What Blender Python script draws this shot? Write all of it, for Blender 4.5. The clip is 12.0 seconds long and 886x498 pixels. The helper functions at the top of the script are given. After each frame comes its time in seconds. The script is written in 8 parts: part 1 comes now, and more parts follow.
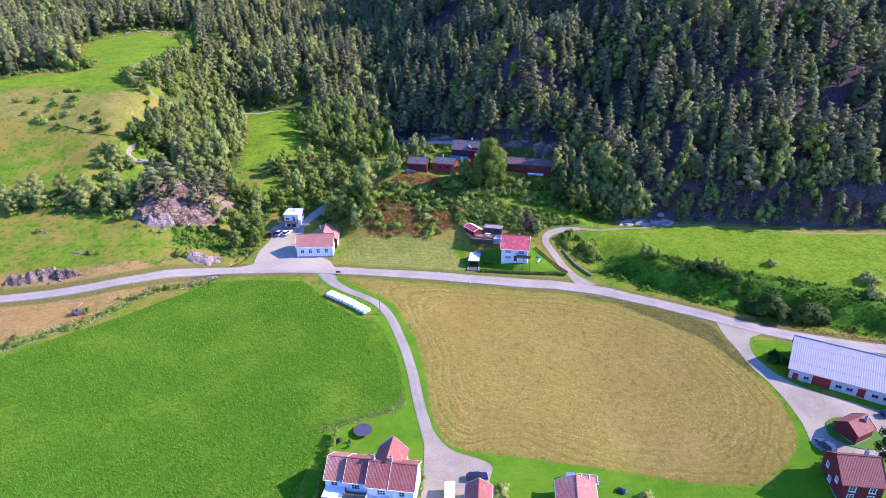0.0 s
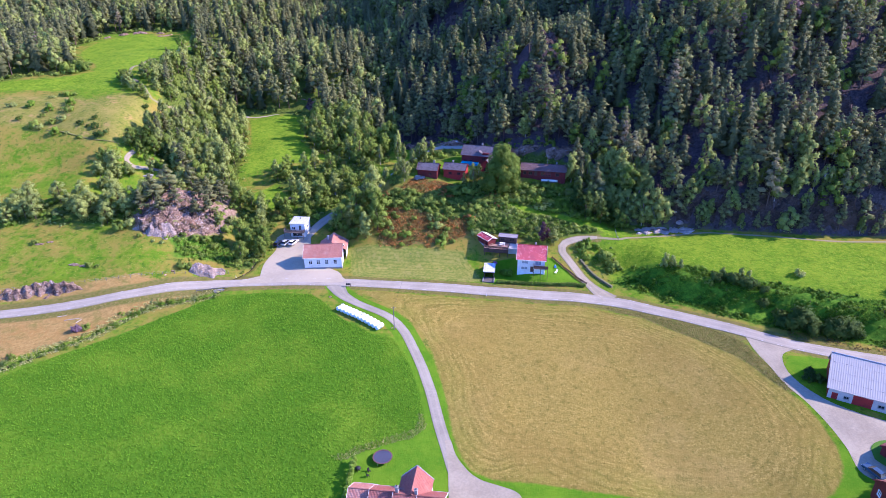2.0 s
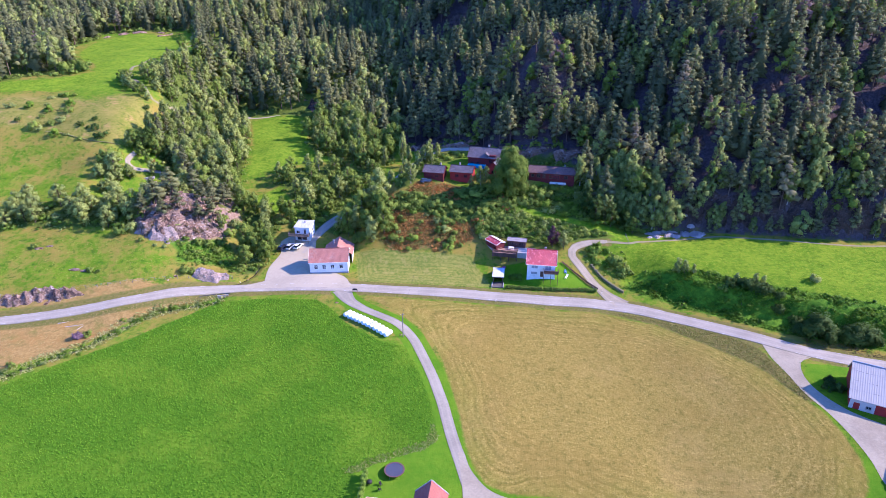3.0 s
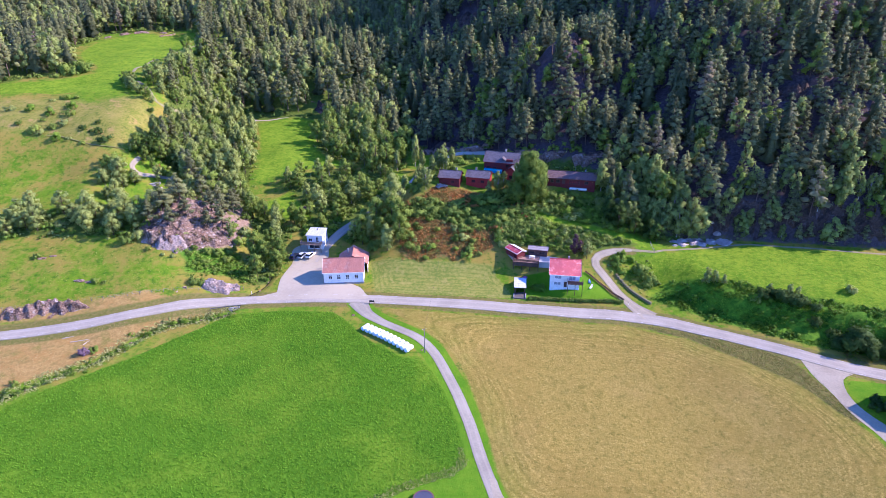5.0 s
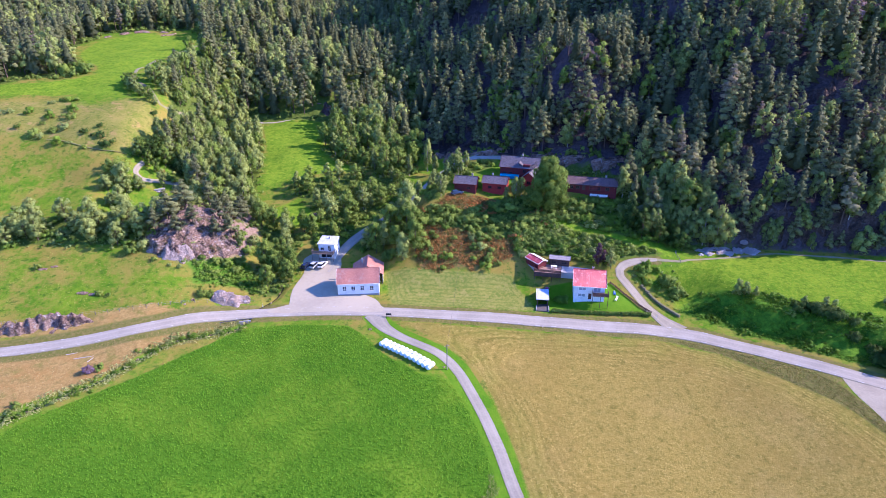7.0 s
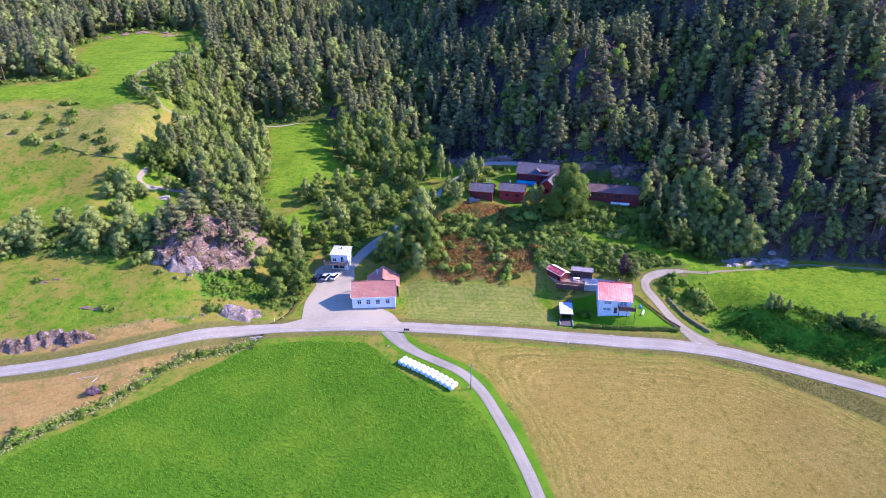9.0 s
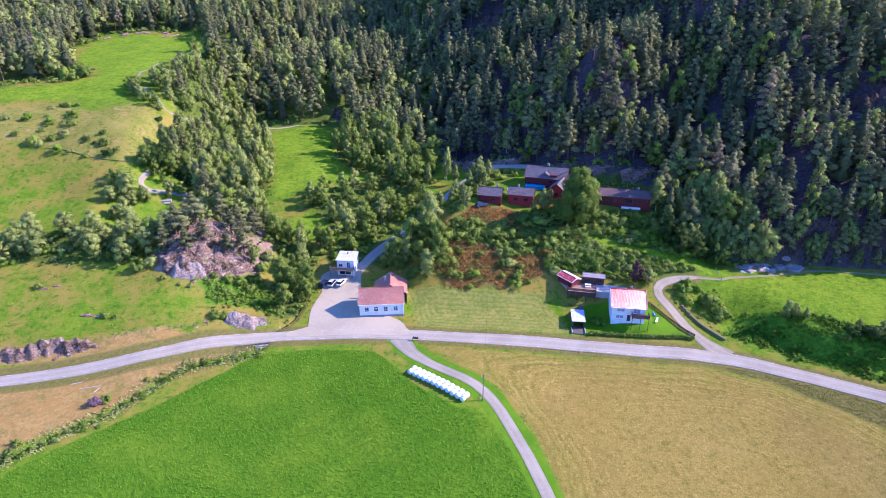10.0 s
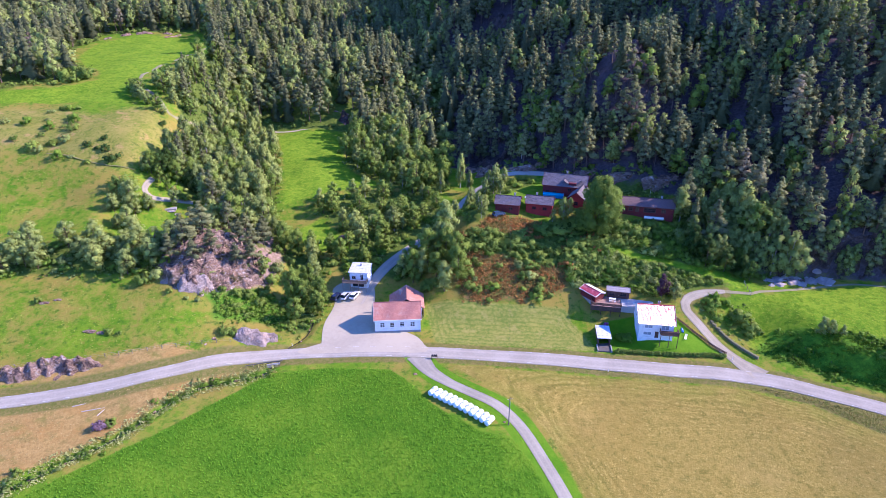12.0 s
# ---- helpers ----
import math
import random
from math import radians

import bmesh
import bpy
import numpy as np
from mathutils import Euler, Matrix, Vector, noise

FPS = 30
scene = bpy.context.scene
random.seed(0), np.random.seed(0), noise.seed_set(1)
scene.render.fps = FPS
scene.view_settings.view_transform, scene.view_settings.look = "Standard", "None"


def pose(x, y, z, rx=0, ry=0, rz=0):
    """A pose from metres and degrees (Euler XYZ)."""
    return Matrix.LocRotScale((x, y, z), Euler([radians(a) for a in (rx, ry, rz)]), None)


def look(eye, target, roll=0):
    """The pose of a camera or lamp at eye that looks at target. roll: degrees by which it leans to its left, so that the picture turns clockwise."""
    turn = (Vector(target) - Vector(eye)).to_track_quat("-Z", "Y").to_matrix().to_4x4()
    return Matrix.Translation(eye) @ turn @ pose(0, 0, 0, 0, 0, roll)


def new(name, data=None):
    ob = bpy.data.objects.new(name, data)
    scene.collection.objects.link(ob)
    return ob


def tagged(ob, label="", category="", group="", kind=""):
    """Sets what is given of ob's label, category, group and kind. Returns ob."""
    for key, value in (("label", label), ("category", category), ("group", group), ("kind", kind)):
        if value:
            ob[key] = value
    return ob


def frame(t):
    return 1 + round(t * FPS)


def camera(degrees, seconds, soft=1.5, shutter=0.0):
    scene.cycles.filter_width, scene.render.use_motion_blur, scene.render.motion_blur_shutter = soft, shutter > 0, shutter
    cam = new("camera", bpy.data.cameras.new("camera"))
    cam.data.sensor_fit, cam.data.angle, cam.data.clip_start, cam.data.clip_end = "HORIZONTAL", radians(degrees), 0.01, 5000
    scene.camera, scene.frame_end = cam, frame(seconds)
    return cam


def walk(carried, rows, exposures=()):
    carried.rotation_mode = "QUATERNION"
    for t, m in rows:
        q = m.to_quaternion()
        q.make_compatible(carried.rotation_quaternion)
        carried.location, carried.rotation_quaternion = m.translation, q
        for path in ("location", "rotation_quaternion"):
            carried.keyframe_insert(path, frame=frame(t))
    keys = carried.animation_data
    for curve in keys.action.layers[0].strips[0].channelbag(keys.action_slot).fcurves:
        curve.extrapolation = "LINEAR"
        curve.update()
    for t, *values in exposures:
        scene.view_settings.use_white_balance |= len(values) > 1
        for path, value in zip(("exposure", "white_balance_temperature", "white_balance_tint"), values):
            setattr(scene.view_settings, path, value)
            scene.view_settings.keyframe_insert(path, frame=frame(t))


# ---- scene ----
cam = camera(71.5, 12.0, soft=0.7)
PATH = [
    (0, (0.328, 0.067, 93.821), (0.341, 1.882, 92.98), -0.7),
    (0.5, (-1.125, 2.236, 93.844), (-1.108, 4.05, 93.003), -0.7),
    (1, (-2.621, 4.347, 93.85), (-2.599, 6.161, 93.009), -0.7),
    (1.5, (-4.166, 6.454, 93.844), (-4.14, 8.269, 93.002), -0.7),
    (2, (-5.72, 8.552, 93.812), (-5.69, 10.366, 92.971), -0.7),
    (2.5, (-7.291, 10.579, 93.78), (-7.258, 12.393, 92.938), -0.7),
    (3, (-8.933, 12.595, 93.774), (-8.896, 14.409, 92.931), -0.6),
    (5, (-15.41, 20.824, 93.683), (-15.366, 22.636, 92.837), -0.6),
    (5.5, (-17.006, 22.968, 93.655), (-16.958, 24.78, 92.809), -0.6),
    (6, (-18.596, 25.127, 93.644), (-18.547, 26.938, 92.796), -0.6),
    (6.5, (-20.168, 27.244, 93.641), (-20.117, 29.054, 92.792), -0.5),
    (7, (-21.748, 29.359, 93.634), (-21.694, 31.169, 92.784), -0.5),
    (9, (-27.821, 37.77, 93.751), (-27.757, 39.578, 92.9), -0.4),
    (9.5, (-29.288, 39.84, 93.767), (-29.221, 41.649, 92.916), -0.3),
    (10, (-30.699, 41.973, 93.793), (-30.63, 43.781, 92.941), -0.3),
    (10.5, (-32.077, 44.053, 93.823), (-32.006, 45.862, 92.971), -0.3),
    (11, (-33.471, 46.16, 93.848), (-33.397, 47.968, 92.997), -0.2),
    (11.5, (-34.805, 48.274, 93.878), (-34.73, 50.082, 93.025), -0.2),
    (12, (-36.124, 50.456, 93.892), (-36.048, 52.263, 93.039), -0.1),
]
walk(cam, [(t, look(eye, target, roll)) for t, eye, target, roll in PATH], [(0.0, 1.12, 4680, 40), (12.0, 1.12, 4680, 40)])

# ---- world and sun ----
SUN_EL, SUN_AZ = 34.0, 3.0
world = bpy.data.worlds.new("sky")
scene.world = world
world.use_nodes = True
sky = world.node_tree.nodes.new("ShaderNodeTexSky")
sky.sky_type, sky.sun_disc = "NISHITA", False
sky.dust_density, sky.ozone_density = 0.3, 7.0
sky.sun_elevation, sky.sun_rotation = radians(SUN_EL), radians(90 - SUN_AZ)
backing = world.node_tree.nodes["Background"]
world.node_tree.links.new(sky.outputs[0], backing.inputs[0])
backing.inputs[1].default_value = 0.15
sun_data = bpy.data.lights.new("sun", "SUN")
sun_data.energy, sun_data.angle, sun_data.color = 5.0, radians(0.5), (1.0, 0.74, 0.40)
sun = new("sun", sun_data)
sun.matrix_world = look((100 * math.cos(radians(SUN_EL)) * math.cos(radians(SUN_AZ)), 100 * math.cos(radians(SUN_EL)) * math.sin(radians(SUN_AZ)), 100 * math.sin(radians(SUN_EL))), (0, 0, 0))


# ---- materials ----
class Nodes:
    """A small helper to wire a procedural material."""

    def __init__(self, name, rough=0.8, metal=0.0, spec=0.4):
        self.m = bpy.data.materials.new(name)
        self.m.use_nodes = True
        self.t = self.m.node_tree
        self.b = self.t.nodes["Principled BSDF"]
        self.b.inputs["Roughness"].default_value = rough
        self.b.inputs["Metallic"].default_value = metal
        self.b.inputs["Specular IOR Level"].default_value = spec

    def node(self, kind, **values):
        n = self.t.nodes.new(kind)
        for k, v in values.items():
            if k in n.inputs:
                n.inputs[k].default_value = v
        return n

    def put(self, a, b):
        self.t.links.new(a, b)

    def coords(self, kind="Object", scale=(1, 1, 1)):
        c = self.node("ShaderNodeTexCoord")
        mp = self.node("ShaderNodeMapping")
        mp.inputs["Scale"].default_value = scale
        self.put(c.outputs[kind], mp.inputs["Vector"])
        return mp.outputs[0]

    def place(self, scale=(1, 1, 1)):
        g = self.node("ShaderNodeNewGeometry")
        mp = self.node("ShaderNodeMapping")
        mp.inputs["Scale"].default_value = scale
        self.put(g.outputs["Position"], mp.inputs["Vector"])
        return mp.outputs[0]

    def noise(self, vec, scale, detail=4.0, rough=0.6):
        n = self.node("ShaderNodeTexNoise", Scale=scale, Detail=detail, Roughness=rough)
        self.put(vec, n.inputs["Vector"])
        return n.outputs["Fac"]

    def remap(self, fac, a, b, lo=0.0, hi=1.0):
        n = self.node("ShaderNodeMapRange")
        n.interpolation_type = "SMOOTHSTEP"
        for k, v in zip(("From Min", "From Max", "To Min", "To Max"), (a, b, lo, hi)):
            n.inputs[k].default_value = v
        self.put(fac, n.inputs["Value"])
        return n.outputs[0]

    def math(self, op, a, b=0.0):
        n = self.node("ShaderNodeMath")
        n.operation = op
        for i, v in enumerate((a, b)):
            if isinstance(v, (int, float)):
                n.inputs[i].default_value = v
            else:
                self.put(v, n.inputs[i])
        return n.outputs[0]

    def mix(self, fac, a, b, how="MIX"):
        n = self.node("ShaderNodeMix")
        n.data_type, n.blend_type = "RGBA", how
        if isinstance(fac, (int, float)):
            n.inputs[0].default_value = fac
        else:
            self.put(fac, n.inputs[0])
        for i, v in ((6, a), (7, b)):
            if isinstance(v, tuple):
                n.inputs[i].default_value = (*v[:3], 1)
            else:
                self.put(v, n.inputs[i])
        return n.outputs[2]

    def attribute(self, name):
        n = self.node("ShaderNodeAttribute")
        n.attribute_name = name
        return n.outputs["Fac"]

    def colour(self, c):
        if isinstance(c, tuple):
            self.b.inputs["Base Color"].default_value = (*c, 1)
        else:
            self.put(c, self.b.inputs["Base Color"])

    def bump(self, fac, strength=0.4, distance=0.05):
        n = self.node("ShaderNodeBump", Strength=strength, Distance=distance)
        self.put(fac, n.inputs["Height"])
        self.put(n.outputs[0], self.b.inputs["Normal"])


def painted(name, base, dirt=None, rough=0.7, size=1.2, metal=0.0, amount=0.6, spec=0.4):
    """A painted or plain surface with stains at two scales."""
    n = Nodes(name, rough, metal, spec)
    v = n.coords()
    dirt = dirt or tuple(c * 0.6 for c in base)
    big, fine = n.noise(v, 0.5 / size, 5), n.noise(v, 6 / size, 4)
    n.colour(n.mix(n.math("MULTIPLY", n.remap(n.math("ADD", n.math("MULTIPLY", big, 0.65), n.math("MULTIPLY", fine, 0.35)), 0.42, 0.68), amount), base, dirt))
    n.bump(fine, 0.25, 0.02)
    return n.m


def boards(name, base, dirt, pitch=0.15, axis=0, rough=0.75):
    """Board cladding with grooves."""
    n = Nodes(name, rough)
    v = n.coords()
    w = n.node("ShaderNodeTexWave", Scale=1 / pitch / 2 * 0.63)
    w.bands_direction = "XYZ"[axis]
    n.put(v, w.inputs["Vector"])
    big = n.noise(v, 0.7, 5)
    n.colour(n.mix(n.remap(big, 0.4, 0.75), base, dirt))
    n.bump(w.outputs["Fac"], 0.35, 0.02)
    return n.m


def tiles(name, a, b, c, moss, course=0.34, wide=0.28):
    """Clay roof tiles: single tiles differ in tone, patches of moss and soot."""
    n = Nodes(name, 0.75)
    v = n.coords("UV")
    br = n.node("ShaderNodeTexBrick", Scale=1.0)
    br.inputs["Brick Width"].default_value, br.inputs["Row Height"].default_value = wide, course
    br.inputs["Mortar Size"].default_value, br.inputs["Mortar Smooth"].default_value = 0.03, 0.4
    br.offset = 0.0
    br.inputs["Color1"].default_value, br.inputs["Color2"].default_value = (*a, 1), (*b, 1)
    br.inputs["Mortar"].default_value = (*c, 1)
    n.put(v, br.inputs["Vector"])
    big = n.noise(n.coords(), 0.45, 6, 0.7)
    n.colour(n.mix(n.remap(big, 0.5, 0.72, 0, 0.75), br.outputs["Color"], moss))
    w = n.node("ShaderNodeTexWave", Scale=1 / wide * 0.31)
    n.put(v, w.inputs["Vector"])
    n.bump(w.outputs["Fac"], 0.6, 0.05)
    return n.m


def leafy(name, dark, light, dry=None, back=0.32):
    """Foliage: tone differs by tree, by clump and by spray; some light comes through the leaves."""
    n = Nodes(name, 0.65, 0.0, 0.12)
    g = n.node("ShaderNodeNewGeometry")
    o = n.node("ShaderNodeObjectInfo")
    p = n.place()
    tone = n.math("FRACT", n.math("ADD", o.outputs["Random"], n.attribute("tone")))
    f = n.math("ADD", n.math("MULTIPLY", g.outputs["Random Per Island"], 0.2), n.math("MULTIPLY", tone, 0.6))
    spray, clump = n.noise(p, 2.6, 3, 0.7), n.noise(p, 0.7, 3, 0.6)
    f = n.math("ADD", f, n.remap(n.math("ADD", n.math("MULTIPLY", spray, 0.65), n.math("MULTIPLY", clump, 0.35)), 0.32, 0.68, -0.25, 0.45))
    col = n.mix(f, dark, light)
    if dry:
        col = n.mix(n.remap(tone, 0.980, 0.995), col, dry)
    n.colour(col)
    n.bump(spray, 0.9, 0.35)
    tr = n.node("ShaderNodeBsdfTranslucent")
    n.put(col, tr.inputs["Color"])
    mx = n.node("ShaderNodeMixShader", Fac=back)
    n.put(n.b.outputs[0], mx.inputs[1])
    n.put(tr.outputs[0], mx.inputs[2])
    n.put(mx.outputs[0], n.t.nodes["Material Output"].inputs["Surface"])
    return n.m


def ground_material():
    n = Nodes("ground", 0.95, 0.0, 0.03)
    p = n.place()
    big, mid, fine = n.noise(p, 0.03, 6, 0.6), n.noise(p, 0.16, 6, 0.7), n.noise(p, 1.1, 6, 0.75)
    grain = n.noise(p, 5.0, 3, 0.7)
    # pasture: fresh green with worn, yellowed patches
    grass = n.mix(n.remap(mid, 0.3, 0.7), (0.085, 0.185, 0.005), (0.165, 0.262, 0.008))
    grass = n.mix(n.remap(n.math("ADD", n.math("MULTIPLY", big, 0.6), n.math("MULTIPLY", mid, 0.4)), 0.44, 0.57, 0, 0.84), grass, (0.268, 0.212, 0.040))
    grass = n.mix(n.remap(grain, 0.45, 0.75, 0, 0.5), grass, (0.062, 0.085, 0.007))
    patchy = n.noise(p, 0.55, 5, 0.7)
    grass = n.mix(n.remap(n.math("ADD", n.math("MULTIPLY", patchy, 0.6), n.math("MULTIPLY", big, 0.4)), 0.47, 0.60, 0, 0.62), grass, (0.255, 0.188, 0.036))
    grass = n.mix(n.remap(patchy, 0.48, 0.34, 0, 0.7), grass, (0.045, 0.105, 0.010))
    col = grass

    def zone(name, colour, soft, ragged):
        nonlocal col
        d = n.math("ADD", n.attribute(name), n.math("MULTIPLY", n.math("SUBTRACT", fine, 0.5), ragged))
        col = n.mix(n.remap(d, -soft, soft), col, colour)

    meadow = n.mix(n.remap(mid, 0.35, 0.65), (0.100, 0.208, 0.005), (0.172, 0.270, 0.008))
    meadow = n.mix(n.remap(fine, 0.42, 0.7), meadow, (0.240, 0.310, 0.014))
    meadow = n.mix(n.remap(n.noise(p, 0.5, 5, 0.7), 0.52, 0.38, 0, 0.6), meadow, (0.070, 0.150, 0.006))
    meadow = n.mix(n.remap(grain, 0.5, 0.8, 0, 0.5), meadow, (0.060, 0.120, 0.006))
    zone("meadow", meadow, 1.0, 4.0)
    sear = n.mix(n.remap(n.math("ADD", n.math("MULTIPLY", mid, 0.5), n.math("MULTIPLY", fine, 0.5)), 0.36, 0.62), (0.135, 0.175, 0.018), (0.265, 0.232, 0.050))
    sear = n.mix(n.remap(n.noise(p, 0.22, 6, 0.75), 0.54, 0.64, 0, 0.75), sear, (0.345, 0.235, 0.085))
    sear = n.mix(n.remap(patchy, 0.46, 0.34, 0, 0.7), sear, (0.090, 0.110, 0.020))
    zone("sear", sear, 3.5, 9.0)
    dry = n.mix(n.remap(fine, 0.3, 0.7), (0.24, 0.162, 0.045), (0.385, 0.268, 0.085))
    dry = n.mix(n.remap(mid, 0.52, 0.68, 0, 0.7), dry, (0.13, 0.15, 0.022))
    dry = n.mix(n.remap(n.noise(p, 0.09, 5, 0.7), 0.46, 0.62, 0, 0.7), dry, (0.315, 0.190, 0.052))
    dry = n.mix(n.remap(n.noise(p, 0.4, 6, 0.75), 0.50, 0.36, 0, 0.55), dry, (0.165, 0.145, 0.036))
    zone("straw", dry, 0.8, 5.0)
    bank = n.mix(n.remap(fine, 0.3, 0.7), (0.104, 0.124, 0.018), (0.200, 0.163, 0.052))
    zone("verge", bank, 0.5, 2.0)
    fern = n.mix(n.remap(fine, 0.38, 0.62), (0.085, 0.115, 0.020), (0.215, 0.135, 0.040))
    zone("fern", fern, 1.0, 5.0)
    # Scrub ground, darker than grass to carry shade below trees and shrubs.
    brush_shade = n.mix(n.remap(fine, 0.35, 0.65), (0.055, 0.094, 0.012), (0.124, 0.158, 0.025))
    zone("brush_shade", brush_shade, 0.8, 4.0)
    bank2 = n.mix(n.remap(n.math("ADD", n.math("MULTIPLY", fine, 0.5), n.math("MULTIPLY", mid, 0.5)), 0.36, 0.62), (0.034, 0.100, 0.007), (0.120, 0.235, 0.012))
    zone("bank", bank2, 0.8, 3.0)
    # Forest floor, darkened and tinted purple like the shade between the trees.
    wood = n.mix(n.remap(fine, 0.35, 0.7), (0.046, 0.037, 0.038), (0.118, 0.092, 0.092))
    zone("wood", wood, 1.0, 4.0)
    stony = n.mix(n.remap(fine, 0.3, 0.7), (0.17, 0.115, 0.080), (0.34, 0.250, 0.190))
    stony = n.mix(n.remap(mid, 0.5, 0.66), stony, (0.10, 0.12, 0.02))
    zone("stony", stony, 1.0, 5.0)
    lawn = n.mix(n.remap(mid, 0.3, 0.7), (0.074, 0.185, 0.004), (0.122, 0.232, 0.006))
    lawn = n.mix(n.remap(fine, 0.5, 0.75, 0, 0.5), lawn, (0.150, 0.222, 0.014))
    zone("lawn", lawn, 0.25, 0.8)
    hay = n.mix(n.remap(n.math("ADD", n.math("MULTIPLY", fine, 0.6), n.math("MULTIPLY", mid, 0.4)), 0.36, 0.62), (0.120, 0.172, 0.022), (0.265, 0.255, 0.052))
    hay = n.mix(n.remap(n.math("SINE", n.math("MULTIPLY", n.math("ADD", n.attribute("hay"), n.math("MULTIPLY", mid, 2.6)), 4.2)), -0.2, 1.0, 0, 0.34), hay, (0.092, 0.150, 0.016))
    hay = n.mix(n.remap(n.noise(p, 0.30, 6, 0.75), 0.52, 0.64, 0, 0.6), hay, (0.300, 0.262, 0.075))
    zone("hay", hay, 0.5, 1.5)
    # mown field: swaths run round the field, parallel to its edge
    edge = n.attribute("mown")
    wob = n.math("ADD", n.attribute("swath"), n.math("ADD", n.math("MULTIPLY", mid, 1.1), n.math("MULTIPLY", big, 9.0)))
    swath = n.math("SINE", n.math("MULTIPLY", wob, 2.7))
    track = n.math("SINE", n.math("MULTIPLY", n.math("ADD", wob, n.math("MULTIPLY", fine, 0.6)), 5.6))
    near_edge = n.math("MULTIPLY", n.remap(edge, 2.0, 17.0, 1.0, 0.12), n.remap(n.noise(p, 0.11, 4, 0.7), 0.36, 0.6, 0.5, 1.0))
    lines = n.math("MULTIPLY", n.remap(edge, 3.0, 22.0, 1.0, 0.42), n.remap(n.noise(p, 0.17, 4, 0.7), 0.38, 0.58, 0.3, 1.1))
    clump = n.noise(p, 2.4, 5, 0.75)
    stub = n.mix(n.remap(n.math("ADD", n.math("MULTIPLY", fine, 0.5), n.math("MULTIPLY", clump, 0.5)), 0.36, 0.64), (0.182, 0.149, 0.025), (0.345, 0.262, 0.058))
    stub = n.mix(n.remap(n.math("ADD", n.math("MULTIPLY", n.math("MULTIPLY", swath, near_edge), 0.34), fine), 0.46, 0.86, 0, 0.6), stub, (0.128, 0.112, 0.018))
    stub = n.mix(n.remap(n.math("ADD", n.math("MULTIPLY", n.math("MULTIPLY", track, lines), 0.15), clump), 0.56, 0.78, 0, 0.6), stub, (0.460, 0.352, 0.092))
    stub = n.mix(n.remap(n.math("ADD", n.math("MULTIPLY", n.math("MULTIPLY", track, lines), -0.15), grain), 0.58, 0.80, 0, 0.75), stub, (0.080, 0.064, 0.010))
    stub = n.mix(n.remap(big, 0.50, 0.64, 0, 0.45), stub, (0.318, 0.236, 0.066))
    stub = n.mix(n.math("MULTIPLY", n.remap(edge, 9.0, 0.5), n.remap(mid, 0.35, 0.6, 0.1, 0.45)), stub, (0.180, 0.200, 0.022))
    stub = n.mix(n.remap(n.noise(p, 0.05, 4), 0.46, 0.62, 0, 0.5), stub, (0.225, 0.168, 0.034))
    stub = n.mix(n.remap(n.noise(p, 0.75, 6, 0.8), 0.50, 0.38, 0, 0.6), stub, (0.120, 0.112, 0.018))
    stub = n.mix(n.remap(n.noise(p, 0.9, 6, 0.8), 0.55, 0.66, 0, 0.5), stub, (0.430, 0.335, 0.090))
    zone("mown", stub, 0.5, 1.2)
    crop = n.mix(n.remap(fine, 0.35, 0.7), (0.058, 0.142, 0.004), (0.100, 0.216, 0.006))
    crop = n.mix(n.remap(n.noise(p, 0.045, 4), 0.45, 0.65, 0, 0.6), crop, (0.165, 0.265, 0.010))
    zone("crop", crop, 0.3, 0.8)
    n.colour(col)
    n.bump(n.math("ADD", fine, n.math("MULTIPLY", grain, 0.5)), 0.6, 0.25)
    return n.m


def rock_material(name="rock", pale=0.0, dark=0.0):
    n = Nodes(name, 0.9, 0.0, 0.2)
    p = n.place()
    a, b = n.noise(p, 0.35, 6, 0.7), n.noise(p, 1.8, 6, 0.75)
    col = n.mix(n.remap(b, 0.3, 0.7), (0.300, 0.185, 0.118), (0.54, 0.40, 0.300))
    col = n.mix(n.remap(a, 0.5, 0.62), col, (0.33, 0.185, 0.100))
    col = n.mix(n.remap(n.noise(p, 0.7, 5, 0.7), 0.56, 0.64), col, (0.60, 0.54, 0.50))
    col = n.mix(n.remap(n.noise(p, 0.5, 5, 0.7), 0.46, 0.38, 0, 0.85), col, (0.150, 0.130, 0.045))
    crack = n.remap(n.noise(n.place((1.0, 0.5, 2.6)), 0.8, 7, 0.8), 0.46, 0.52)
    seam = n.remap(n.noise(n.place((0.6, 1.0, 0.5)), 0.55, 7, 0.75), 0.38, 0.48)
    col = n.mix(n.math("MULTIPLY", crack, 0.45), col, (0.12, 0.085, 0.075))
    col = n.mix(seam, (0.09, 0.065, 0.06), col)
    col = n.mix(pale, col, (0.58, 0.51, 0.48))
    # dark blends towards near-black, for rock meant to look shaded
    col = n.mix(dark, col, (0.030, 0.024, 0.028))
    crack = n.math("ADD", n.math("SUBTRACT", seam, n.math("MULTIPLY", crack, 0.6)), n.math("MULTIPLY", b, 0.6))
    n.colour(col)
    n.bump(n.math("ADD", b, crack), 0.9, 0.5)
    return n.m


